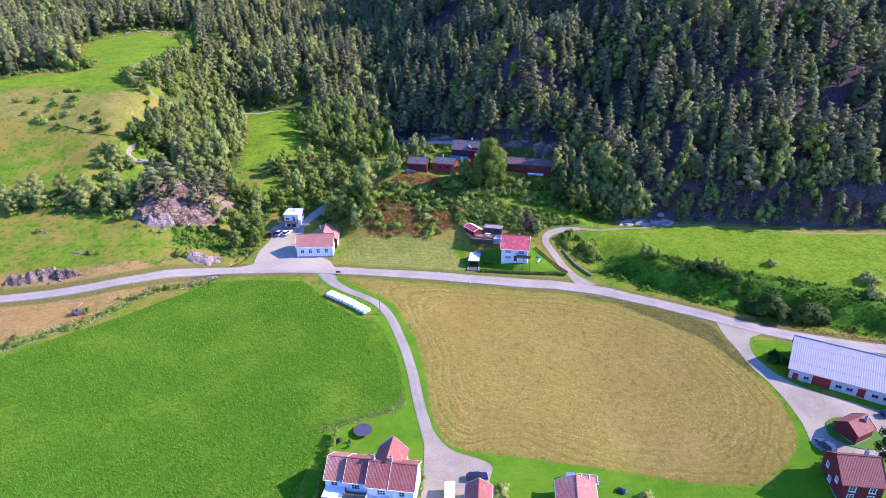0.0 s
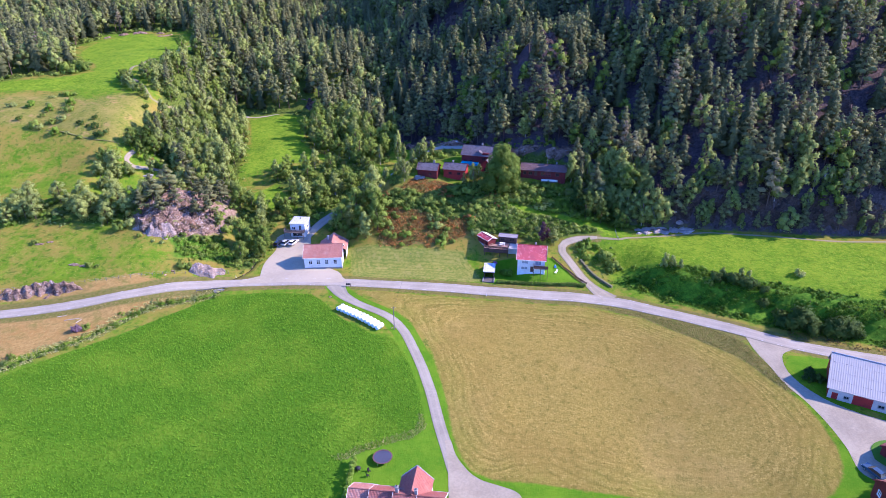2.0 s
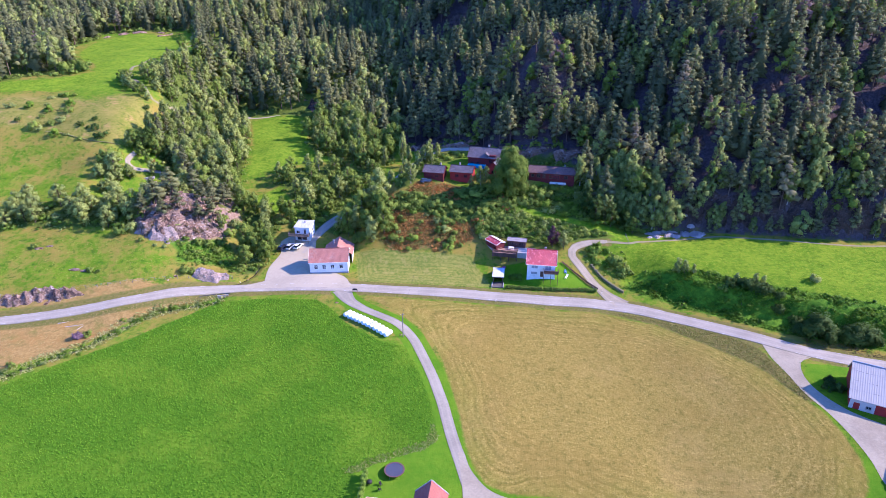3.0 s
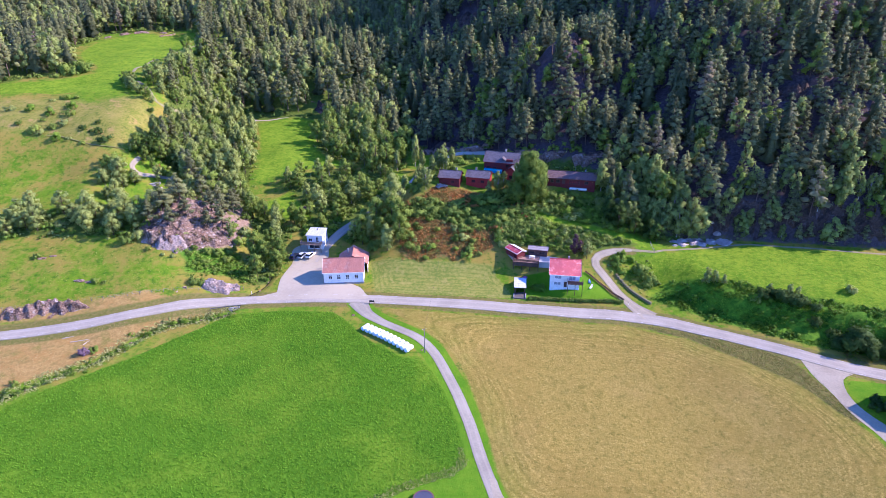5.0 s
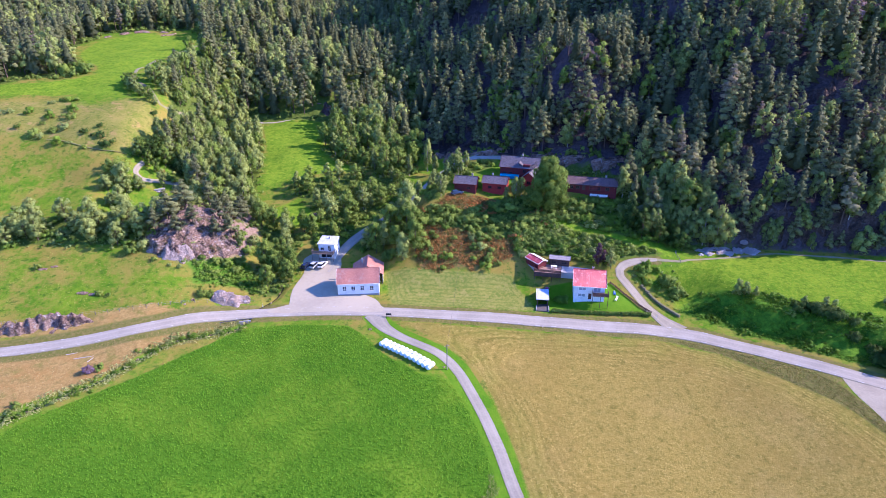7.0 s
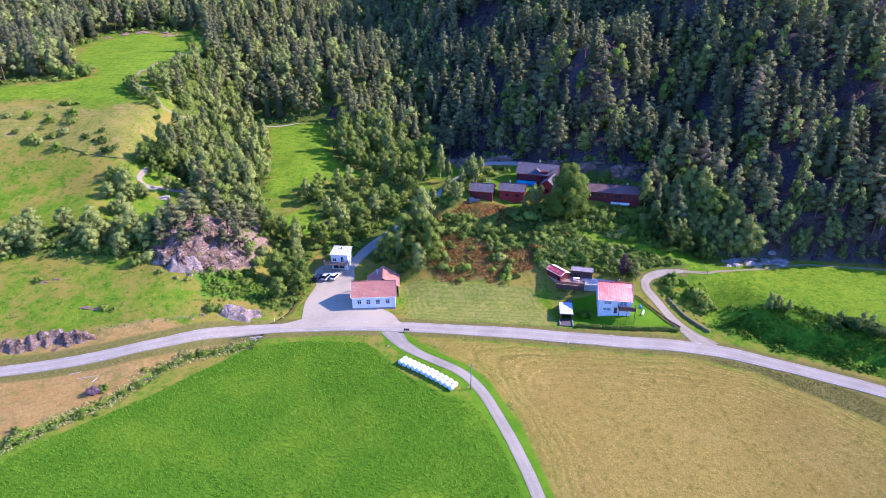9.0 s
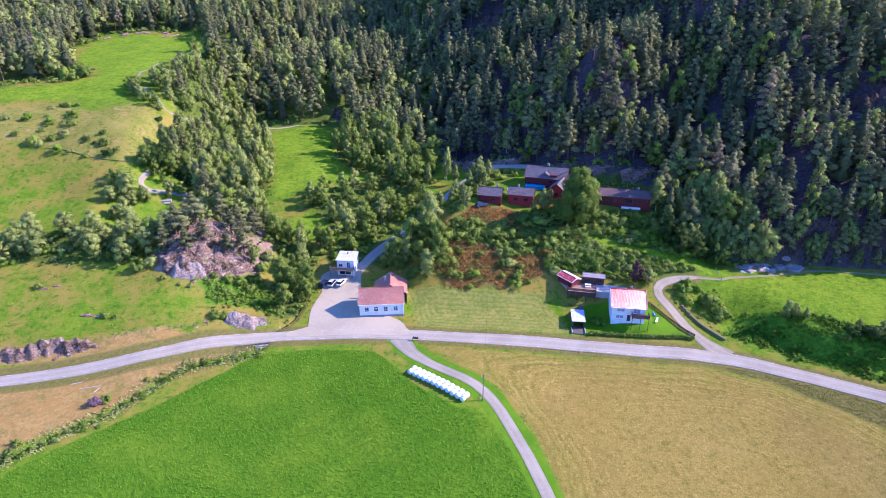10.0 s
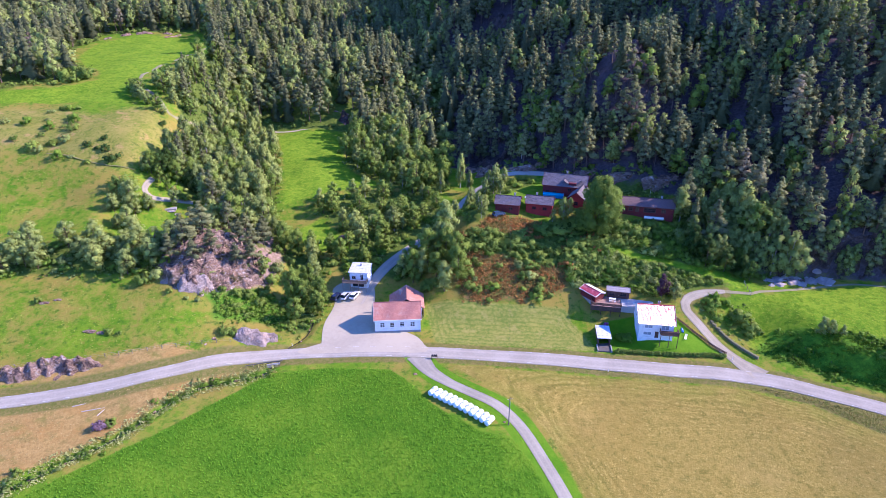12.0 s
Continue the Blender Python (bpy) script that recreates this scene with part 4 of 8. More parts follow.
    # foliage is shaded as the skin of its clump and of the whole crown
    flat = np.array([1, 1, 0.4 if kind in ("pine", "spruce") else 0.75])
    foot = np.array([0, 0, h * (0.15 if kind == "bush" else 0.45)])
    qn = unit(lobe * qn + (1 - lobe) * unit((q - foot) * flat))
    tn = unit(lobe * tn + (1 - lobe) * unit((tr - foot) * flat))
    return tv, tf, (q.reshape(-1, 3), tr.reshape(-1, 3)), (qn.reshape(-1, 3), tn.reshape(-1, 3))


LEAF_OF = {"pine": M_PINE, "spruce": M_SPRUCE, "birch": M_BIRCH, "broad": M_LEAF, "willow": M_GREY_LEAF, "bush": M_LEAF, "fern": M_FERN}
MODELS = {}


def quads_mesh(name, q, material, tone=None, normals=None, tris=None):
    """A mesh of loose quads, and triangles after them."""
    me = bpy.data.meshes.new(name)
    k = np.concatenate([q, tris]) if tris is not None else q
    n, m = len(q) // 4, (len(k) - len(q)) // 3
    me.vertices.add(len(k))
    me.vertices.foreach_set("co", np.ascontiguousarray(k, np.float32).ravel())
    me.loops.add(len(k))
    me.loops.foreach_set("vertex_index", np.arange(len(k), dtype=np.int32))
    me.polygons.add(n + m)
    me.polygons.foreach_set("loop_start", np.concatenate([np.arange(n) * 4, len(q) + np.arange(m) * 3]).astype(np.int32))
    me.update()
    me.materials.append(material)
    if normals is not None:
        me.attributes.new("custom_normal", "FLOAT_VECTOR", "POINT").data.foreach_set("vector", np.ascontiguousarray(normals, np.float32).ravel())
    if tone is not None:
        me.attributes.new("tone", "FLOAT", "POINT").data.foreach_set("value", tone.astype(np.float32))
    return me


def model(kind, k, fine):
    key = (kind, k, fine)
    if key not in MODELS:
        MODELS[key] = tree_parts({"heath": "bush", "fern": "bush", "weeds": "bush", "scrub": "bush"}.get(kind, kind), sum(map(ord, kind)) * 7 + k * 31, fine)
    return MODELS[key]


TREE_MESH = {}
TREE_LABEL = {"pine": "dark green pine with a bare lower trunk", "spruce": "dark narrow spruce with drooping branches", "birch": "slender birch with light green leaves",
              "broad": "full leafy green broadleaf tree", "willow": "grey-green willow with fine leaves", "bush": "dense green leafy shrub on the slope"}


def plant(kind, x, y, scale=1.0, k=0, fine=1.4, label="", group="", wide=1.0, leaf=None, sink=0.1):
    """A tree or shrub that stands by itself: trunk and crown."""
    leaf = leaf or LEAF_OF[kind]
    key = (kind, k, fine, leaf.name)
    if key not in TREE_MESH:
        tv, tf, crown, skin = model(kind, k, fine)
        TREE_MESH[key] = (mesh_from("trunk", tv, tf, M_BIRCH_BARK if kind == "birch" else M_BARK, True), quads_mesh("crown", crown[0], leaf, None, np.concatenate(skin), crown[1]))
    name = "shrub" if kind == "bush" else kind + "_tree"
    rz = (x * 37 + y * 91) % 360
    m = pose(x, y, level(x, y) - sink, 0, 0, rz) @ Matrix.Diagonal((scale * wide, scale * wide, scale, 1))
    t = thing(name, m, label or TREE_LABEL[kind], "shrub" if kind == "bush" else "tree", group)
    part("trunk", TREE_MESH[key][0], None, t)
    part("crown", TREE_MESH[key][1], None, t)
    return t


def grove(name, spots, label, category, fine=1.0):
    """Woods too many to count: all crowns of one kind and all trunks, joined."""
    crowns, trunks = {}, ([], [])
    count = 0
    for kind, k, x, y, z, s, w, tone in spots:
        tv, tf, crown, skin = model(kind, k, fine)
        a = (x * 12.9 + y * 78.2) % 6.283
        rot = np.array([[math.cos(a) * w, -math.sin(a) * w, 0], [math.sin(a) * w, math.cos(a) * w, 0], [0, 0, 1]]) * s
        at = np.array([x, y, z])
        mine = crowns.setdefault(kind, [[], [], [], [], [], []])
        for j in (0, 1):
            mine[j].append(crown[j] @ rot.T + at)
            mine[2 + j].append(skin[j] @ (rot.T / s))
            mine[4 + j].append(np.full(len(crown[j]), tone))
        v = tv[[0, 1, 3, 4, 30, 31, 33, 34]] @ rot.T + at
        trunks[0].append(v)
        trunks[1].extend([(count + i, count + (i + 1) % 4, count + 4 + (i + 1) % 4, count + 4 + i) for i in range(4)])
        count += 8
    top = thing(name, pose(0, 0, 0), label, category, kind="stuff")
    for kind, lists in crowns.items():
        q, t, qn, tn, qt, tt = [np.concatenate(v) for v in lists]
        part("crown", quads_mesh("crown", q, LEAF_OF[kind], np.concatenate([qt, tt]), np.concatenate([qn, tn]), t), None, top, kind + " foliage")["kind"] = "stuff"
    part("trunk", mesh_from("trunk", np.concatenate(trunks[0]), trunks[1], M_BARK), None, top)["kind"] = "stuff"
    return top


def scatter(rng, x0, x1, y0, y1, spacing, keep):
    """Uneven spots at about the given spacing where keep says yes."""
    xs, ys = np.meshgrid(np.arange(x0, x1, spacing), np.arange(y0, y1, spacing))
    xs = xs.ravel() + rng.uniform(-0.48, 0.48, xs.size) * spacing
    ys = ys.ravel() + rng.uniform(-0.48, 0.48, ys.size) * spacing
    ok = keep(xs, ys)
    return xs[ok], ys[ok]


def in_view(x, y):
    """The fan of ground that the flight looks over."""
    return (np.abs(x + 12) < 0.80 * (y + 20) + 20)


def build_forest():
    rng = np.random.default_rng(11)
    near, far, high = [], [], []

    def fill(x0, x1, y0, y1, spacing, keep, mix, small=1.0):
        xs, ys = scatter(rng, x0, x1, y0, y1, spacing, keep)
        zs = height(xs, ys)
        kinds = rng.choice([m[0] for m in mix], len(xs), p=[m[1] for m in mix])
        for x, y, z, kd in zip(xs, ys, zs, kinds):
            # the upper slopes stay out of sight and carry thinner, simpler woods
            over = z > 95 - 0.048 * math.hypot(x, y)
            if over and rng.uniform() < 0.72:
                continue
            size = rng.uniform(0.7, 1.5) if kd == "bush" else rng.uniform(0.5, 1.0) ** 0.6 * 1.18
            spot = (str(kd), int(rng.integers(5)), x, y, z - 0.3, small * size, rng.uniform(0.95, 1.35), rng.uniform(0, 0.99))
            (high if over else near if y < 290 and kd != "bush" else far).append(spot)

    bare = lambda x, y: (relief(x, y, 29, 9) < 0.80) & np.all([np.hypot(x - a, y - b + 3) > r for a, b, r in CRAGS], axis=0)
    # eastern hillside
    fill(-60, 330, 200, 470, 5.4, lambda x, y: (woods(x, y) > 3) & (x > -20) & in_view(x, y) & bare(x, y) & (line_distance(x, y, GULLY) > 5), (("pine", 0.64), ("spruce", 0.16), ("birch", 0.13), ("broad", 0.07)), 1.08)
    # beyond the meadows and up the valley
    fill(-420, -18, 300, 560, 6.3, lambda x, y: (woods(x, y) > 2) & in_view(x, y) & (inside_distance(x, y, HILL_MEADOW) < -3) & (line_distance(x, y, HILL_TRACK[:6]) > 9) & (line_distance(x, y, MEADOW_TRACK) > 6) & bare(x, y), (("pine", 0.40), ("spruce", 0.22), ("birch", 0.16), ("willow", 0.22)), 1.2)
    fill(-480, 420, 470, 640, 8.5, lambda x, y: in_view(x, y) & (woods(x, y) > 2), (("pine", 0.6), ("spruce", 0.3), ("birch", 0.1)), 1.1)
    # scrub along the forest edge
    fill(-330, 200, 200, 445, 3.6, lambda x, y: (np.abs(woods(x, y) - 1.5) < 3.5) & (relief(x, y, 11, 6) > -0.35) & (x < 66) & in_view(x, y) & (line_distance(x, y, GULLY) > 4) & (line_distance(x, y, TRACK) > 2.5) & (line_distance(x, y, HILL_TRACK) > 3) & (line_distance(x, y, MEADOW_TRACK) > 3) & (inside_distance(x, y, HILL_MEADOW) < -1), (("bush", 1.0),))
    for spots, fine in ((near, 0.9), (far, 0.48), (high, 0.12)):
        grove("forest", spots, "dense mixed forest of pine, spruce and birch on steep slopes", "forest", fine)


build_forest()


# ---- building kit ----
def box(bm, x0, x1, y0, y1, z0, z1, bevel=0.0):
    """A block with softened edges."""
    vs = [bm.verts.new((x, y, z)) for x in (x0, x1) for y in (y0, y1) for z in (z0, z1)]
    fs = [bm.faces.new([vs[i] for i in f]) for f in ((0, 1, 3, 2), (4, 6, 7, 5), (0, 4, 5, 1), (2, 3, 7, 6), (0, 2, 6, 4), (1, 5, 7, 3))]
    if bevel:
        es = list({e for f in fs for e in f.edges})
        bmesh.ops.bevel(bm, geom=es, offset=bevel, segments=1, affect="EDGES")
    return bm


def block(name, dims, material, parent, label="", bevel=0.03):
    return part(name, box(bmesh.new(), *dims, bevel=bevel), material, parent, label)


def turned(ob, m):
    ob.matrix_local = m
    return ob


def wall_panel(length, high, holes, apex=0.0, apex_at=0.5, thick=0.2):
    """A wall in its own plane, x along and y outwards at 0, with openings cut through; with apex it ends in a gable."""
    us = sorted({0, length, *(h[0] for h in holes), *(h[0] + h[2] for h in holes)})
    zs = sorted({0, high, *(h[1] for h in holes), *(h[1] + h[3] for h in holes)})
    bm = bmesh.new()

    def quad(*co):
        bm.faces.new([bm.verts.new(c) for c in co])

    for u0, u1 in zip(us, us[1:]):
        for z0, z1 in zip(zs, zs[1:]):
            cu, cz = (u0 + u1) / 2, (z0 + z1) / 2
            if any(h[0] < cu < h[0] + h[2] and h[1] < cz < h[1] + h[3] for h in holes):
                continue
            quad((u0, 0, z0), (u1, 0, z0), (u1, 0, z1), (u0, 0, z1))
            quad((u1, thick, z0), (u0, thick, z0), (u0, thick, z1), (u1, thick, z1))
    for u, z, w, h in holes:
        quad((u, 0, z), (u, 0, z + h), (u, thick, z + h), (u, thick, z))
        quad((u + w, 0, z + h), (u + w, 0, z), (u + w, thick, z), (u + w, thick, z + h))
        quad((u, 0, z), (u, thick, z), (u + w, thick, z), (u + w, 0, z))
        quad((u, 0, z + h), (u + w, 0, z + h), (u + w, thick, z + h), (u, thick, z + h))
    if apex:
        a = length * apex_at
        for y, turn in ((0, 1), (thick, -1)):
            bm.faces.new([bm.verts.new(c) for c in ((0, y, high), (length, y, high), (a, y, apex))[::turn]])
    bmesh.ops.remove_doubles(bm, verts=bm.verts, dist=0.001)
    return bm


def ring(x0, x1, z0, z1, wide, y0, y1):
    """A rectangular frame in one closed piece."""
    bm = bmesh.new()
    loops = []
    for y, c in ((y0, 0), (y0, wide), (y1, wide), (y1, 0)):
        loops.append([bm.verts.new(p) for p in ((x0 + c, y, z0 + c), (x1 - c, y, z0 + c), (x1 - c, y, z1 - c), (x0 + c, y, z1 - c))])
    for a, b in zip(loops, loops[1:] + loops[:1]):
        for q in range(4):
            bm.faces.new((a[q], a[(q + 1) % 4], b[(q + 1) % 4], b[q]))
    bmesh.ops.recalc_face_normals(bm, faces=bm.faces)
    return bm


def window(parent, w, h, at, bars=(1, 1), trim=None, pane=None):
    """A window set in an opening: frame with glazing bars, pane, sill. at: pose of its lower corner on the wall."""
    f = 0.09
    o = turned(part("window", ring(-f, w + f, -f, h + f, 0.145, -0.035, 0.06), trim or M_WHITE_TRIM, parent), at)
    for i in range(1, bars[0] + 1):
        x = w * i / (bars[0] + 1)
        part("glazing_bar", box(bmesh.new(), x - 0.035, x + 0.035, 0.0, 0.05, 0.05, h - 0.05), trim or M_WHITE_TRIM, o)
    for i in range(1, bars[1] + 1):
        z = h * i / (bars[1] + 1)
        part("glazing_bar", box(bmesh.new(), 0.05, w - 0.05, 0.004, 0.046, z - 0.03, z + 0.03), trim or M_WHITE_TRIM, o)
    part("pane", box(bmesh.new(), 0.02, w - 0.02, 0.07, 0.09, 0.02, h - 0.02), pane or M_GLASS, o)
    part("sill", box(bmesh.new(), -0.14, w + 0.14, -0.11, 0.0, -f - 0.05, -f), trim or M_WHITE_TRIM, o)
    return o


def door(parent, w, h, at, material, trim=None):
    o = turned(part("door", box(bmesh.new(), 0.03, w - 0.03, 0.05, 0.10, 0.02, h - 0.03, 0.01), material, parent), at)
    bm = bmesh.new()
    for x0, x1, z0, z1 in ((-0.1, 0.03, 0, h + 0.1), (w - 0.03, w + 0.1, 0, h + 0.1), (0.03, w - 0.03, h - 0.03, h + 0.1)):
        box(bm, x0, x1, -0.03, 0.07, z0, z1)
    part("door_frame", bm, trim or M_WHITE_TRIM, o)
    part("handle", box(bmesh.new(), w - 0.2, w - 0.08, 0.0, 0.045, h * 0.48, h * 0.5), M_METAL, o)
    return o


def roof_plane(length, run, rise, course=0.34, over=0.35, thick=0.12, step=0.03):
    """One roof slope in courses: x along the ridge from 0, y from the eave (0) to the ridge (run), with uv in metres."""
    bm = bmesh.new()
    uv = bm.loops.layers.uv.new("UVMap")
    k = math.hypot(run, rise)
    s0, s1 = -over, k
    n = max(1, round((s1 - s0) / course))
    cy, cz = run / k, rise / k

    def at(x, s, lift):
        return (x, s * cy - lift * cz, s * cz + lift * cy)

    def quad(pts, uvs):
        f = bm.faces.new([bm.verts.new(p) for p in pts])
        for l, q in zip(f.loops, uvs):
            l[uv].uv = q

    x0, x1 = -over, length + over
    for i in range(n):
        a, b = s0 + (s1 - s0) * i / n, s0 + (s1 - s0) * (i + 1) / n
        quad((at(x0, a, step), at(x1, a, step), at(x1, b, 0), at(x0, b, 0)), ((x0, a), (x1, a), (x1, b), (x0, b)))
        quad((at(x0, a, 0), at(x1, a, 0), at(x1, a, step), at(x0, a, step)), ((x0, a), (x1, a), (x1, a), (x0, a)))
    quad((at(x0, s1, -thick), at(x1, s1, -thick), at(x1, s0, -thick), at(x0, s0, -thick)), ((0, 0), (1, 0), (1, 1), (0, 1)))
    quad((at(x0, s0, -thick), at(x1, s0, -thick), at(x1, s0, 0), at(x0, s0, 0)), ((0, 0), (1, 0), (1, 1), (0, 1)))
    for x, w in ((x0, 1), (x1, -1)):
        quad((at(x, s0, -thick), at(x, s0, 0), at(x, s1, 0), at(x, s1, -thick))[::w], ((0, 0), (1, 0), (1, 1), (0, 1)))
    return bm


def corrugated_plane(length, run, rise, over=0.35, pitch=0.2, deep=0.0173, thick=0.05):
    """One roof slope of corrugated sheet: ribs run from the eave to the ridge."""
    k = math.hypot(run, rise)
    cy, cz = run / k, rise / k
    n = round((length + 2 * over) / pitch) * 8
    xs = np.linspace(-over, length + over, n + 1)
    lift = deep * np.cos((xs + over) / pitch * 6.28319)
    verts, faces = [], []
    for low, sl in ((0.0, -over), (0.0, k), (-thick, -over), (-thick, k), (0.0, -over), (-thick, -over)):
        verts += [(x, sl * cy - (w + low) * cz, sl * cz + (w + low) * cy) for x, w in zip(xs, lift)]
    m = n + 1
    for i in range(n):
        faces += [(i, i + 1, m + i + 1, m + i), (2 * m + i, 3 * m + i, 3 * m + i + 1, 2 * m + i + 1), (5 * m + i, 5 * m + i + 1, 4 * m + i + 1, 4 * m + i)]
    return verts, faces


def chimney(parent, x, y, z0, z1, w=0.55, material=None):
    o = block("chimney", (x - w / 2, x + w / 2, y - w / 2, y + w / 2, z0, z1), material or M_CONCRETE, parent, bevel=0.02)
    block("chimney_cap", (x - w * 0.62, x + w * 0.62, y - w * 0.62, y + w * 0.62, z1 + 0.002, z1 + 0.1), M_STONE, o, bevel=0.02)
    block("flue", (x - w * 0.2, x + w * 0.2, y - w * 0.2, y + w * 0.2, z1 + 0.102, z1 + 0.35), M_BLACK, o, bevel=0.03)
    return o


def house(name, m, L, W, eave, ridge, walls, roof, label, category="house", front=(), back=(), left=(), right=(), doors=(), base=0.4, trim=None, ridge_at=0.5, course=0.34, over=0.4, chimneys=(), bars=(1, 1), group="", roof2=None, stone_wall_of=None, pane=None):
    """A gabled house: x along the ridge, front towards -y, origin in the middle of the ground plan. Openings: (along, sill height, width, height)."""
    o = thing(name, m, label, category, group)
    trim = trim or M_WHITE_TRIM
    block("foundation", (-L / 2 - 0.04, L / 2 + 0.04, -W / 2 - 0.04, W / 2 + 0.04, -1.8, base), stone_wall_of or M_STONE, o)
    sides = (("front", pose(-L / 2, -W / 2, 0), L, front, 0), ("right", pose(L / 2, -W / 2, 0, 0, 0, 90), W, right, ridge), ("back", pose(L / 2, W / 2, 0, 0, 0, 180), L, back, 0), ("left", pose(-L / 2, W / 2, 0, 0, 0, -90), W, left, ridge))
    for side, at, length, holes, apex in sides:
        mine = [d for d in doors if d[0] == side]
        cut = [(u, z - base, w, h) for u, z, w, h in holes] + [(d[1], 0.02, d[2], d[3]) for d in mine]
        lift = at @ pose(0, 0, base)
        where = ridge_at if side == "right" else 1 - ridge_at
        turned(part("wall", wall_panel(length, eave - base, cut, apex - base if apex else 0, where), walls, o), lift)
        for u, z, w, h in holes:
            window(o, w, h, at @ pose(u, 0, z), bars if w < 1.5 else (bars[0] + 1, bars[1]), trim, pane)
        for d in mine:
            door(o, d[2], d[3], lift @ pose(d[1], 0, 0.02), d[4], trim)
    yr = -W / 2 + W * ridge_at
    for at, run, skin in ((pose(-L / 2, -W / 2, eave), W * ridge_at, roof), (pose(L / 2, W / 2, eave, 0, 0, 180), W * (1 - ridge_at), roof2 or roof)):
        if run > 0.3:
            if "metal_sheet" in skin.name:
                sheet = mesh_from("roof", *corrugated_plane(L, run, ridge - eave, over), skin, True)
            else:
                sheet = roof_plane(L, run, ridge - eave, course, over)
            turned(part("roof", sheet, skin, o), at @ pose(0, 0, 0.14))
            # barge boards along both gable ends
            k, an = math.hypot(run, ridge - eave), math.degrees(math.atan2(ridge - eave, run))
            for x in (-over - 0.03, L + over):
                turned(part("barge_board", box(bmesh.new(), 0, 0.035, -over, k, -0.16, 0.10), trim, o), at @ pose(x, 0, 0.14, an, 0, 0))
            turned(part("gutter", box(bmesh.new(), -over, L + over, -0.13, 0, -0.12, 0, 0.03), trim, o), at @ pose(0, -over * run / k, 0.12 - over * (ridge - eave) / k))
    part("ridge_cap", box(bmesh.new(), -L / 2 - over, L / 2 + over, yr - 0.13, yr + 0.13, ridge + 0.10, ridge + 0.24, 0.05), roof, o)
    for x, y, top in chimneys:
        chimney(o, x, y, eave, top)
    return o


def railing(parent, points, high=0.95, material=None, gap=0.16, infill=True, bars=0.03):
    """A rail on posts along a line of local points (x, y, z), each board its own part."""
    material = material or M_WOOD
    for (ax, ay, az), (bx, by, bz) in zip(points, points[1:]):
        ln = math.hypot(bx - ax, by - ay)
        an = math.degrees(math.atan2(by - ay, bx - ax))
        at = pose(ax, ay, az, 0, 0, an)
        turned(part("rail", box(bmesh.new(), -0.05, ln + 0.05, -0.06, 0.06, high - 0.05, high), material, parent), at)
        for z0 in ((0.12, 0.36, 0.60) if infill else ()):
            turned(part("board", box(bmesh.new(), 0, ln, -0.02, 0.02, z0, z0 + 0.19), material, parent), at)
        n = max(1, round(ln / 1.5))
        for i in range(n + 1):
            turned(part("post", box(bmesh.new(), ln * i / n - 0.05, ln * i / n + 0.05, 0.02, 0.10, 0, high - 0.05), material, parent), at)


# ---- the school and the block behind it ----
def build_school():
    z = 2.45
    front = [(1.45, 1.55, 1.15, 1.45), (4.05, 1.55, 1.15, 1.45), (6.75, 1.55, 1.15, 1.45), (9.55, 1.55, 1.15, 1.45)]
    o = house("school_house", pose(-42.5, 196.2, z, 0, 0, 1.5), 12.3, 8.0, 4.0, 6.9, M_WHITE, M_TILE_OLD, "old white wooden school with a red tiled roof beside the road", "house", front=front,
              left=[(3.3, 1.5, 1.1, 1.4)], bars=(1, 2), course=0.36, over=0.35)
    # rear wing with its own ridge
    w = pose(2.6, 6.2, 0, 0, 0, 90)
    for side, at, length, holes, apex in (("right", w @ pose(-5, -4.6, 0), 7.6, [(5.0, 1.5, 1.1, 1.4)], 0), ("back", w @ pose(2.6, -4.6, 0, 0, 0, 90), 9.2, [], 7.0), ("left", w @ pose(2.6, 4.6, 0, 0, 0, 180), 7.6, [(2.0, 1.5, 1.1, 1.4)], 0)):
        turned(part("wall", wall_panel(length, 3.9, [(u, zz - 0.3, a, b) for u, zz, a, b in holes], apex), M_WHITE, o), at @ pose(0, 0, 0.3))
        for u, zz, a, b in holes:
            window(o, a, b, at @ pose(u, 0, zz), (1, 2))
    for at in (w @ pose(-5, -4.6, 4.2), w @ pose(2.6, 4.6, 4.2, 0, 0, 180)):
        turned(part("roof", roof_plane(7.6, 4.6, 2.9, 0.36, 0.3), M_TILE_OLD, o), at @ pose(0, 0, 0.14))
    turned(part("ridge_cap", box(bmesh.new(), -4.5, 2.9, -0.13, 0.13, 7.2, 7.34, 0.05), M_TILE_OLD, o), w)
    block("foundation", (-2.1, 7.3, 4.1, 8.6, -1.5, 0.35), M_STONE, o)
    chimney(o, 0.9, 5.6, 5.5, 7.6, 0.5)
    block("step", (6.2, 7.2, 1.5, 3.0, -0.6, 0.4), M_CONCRETE, o)


build_school()


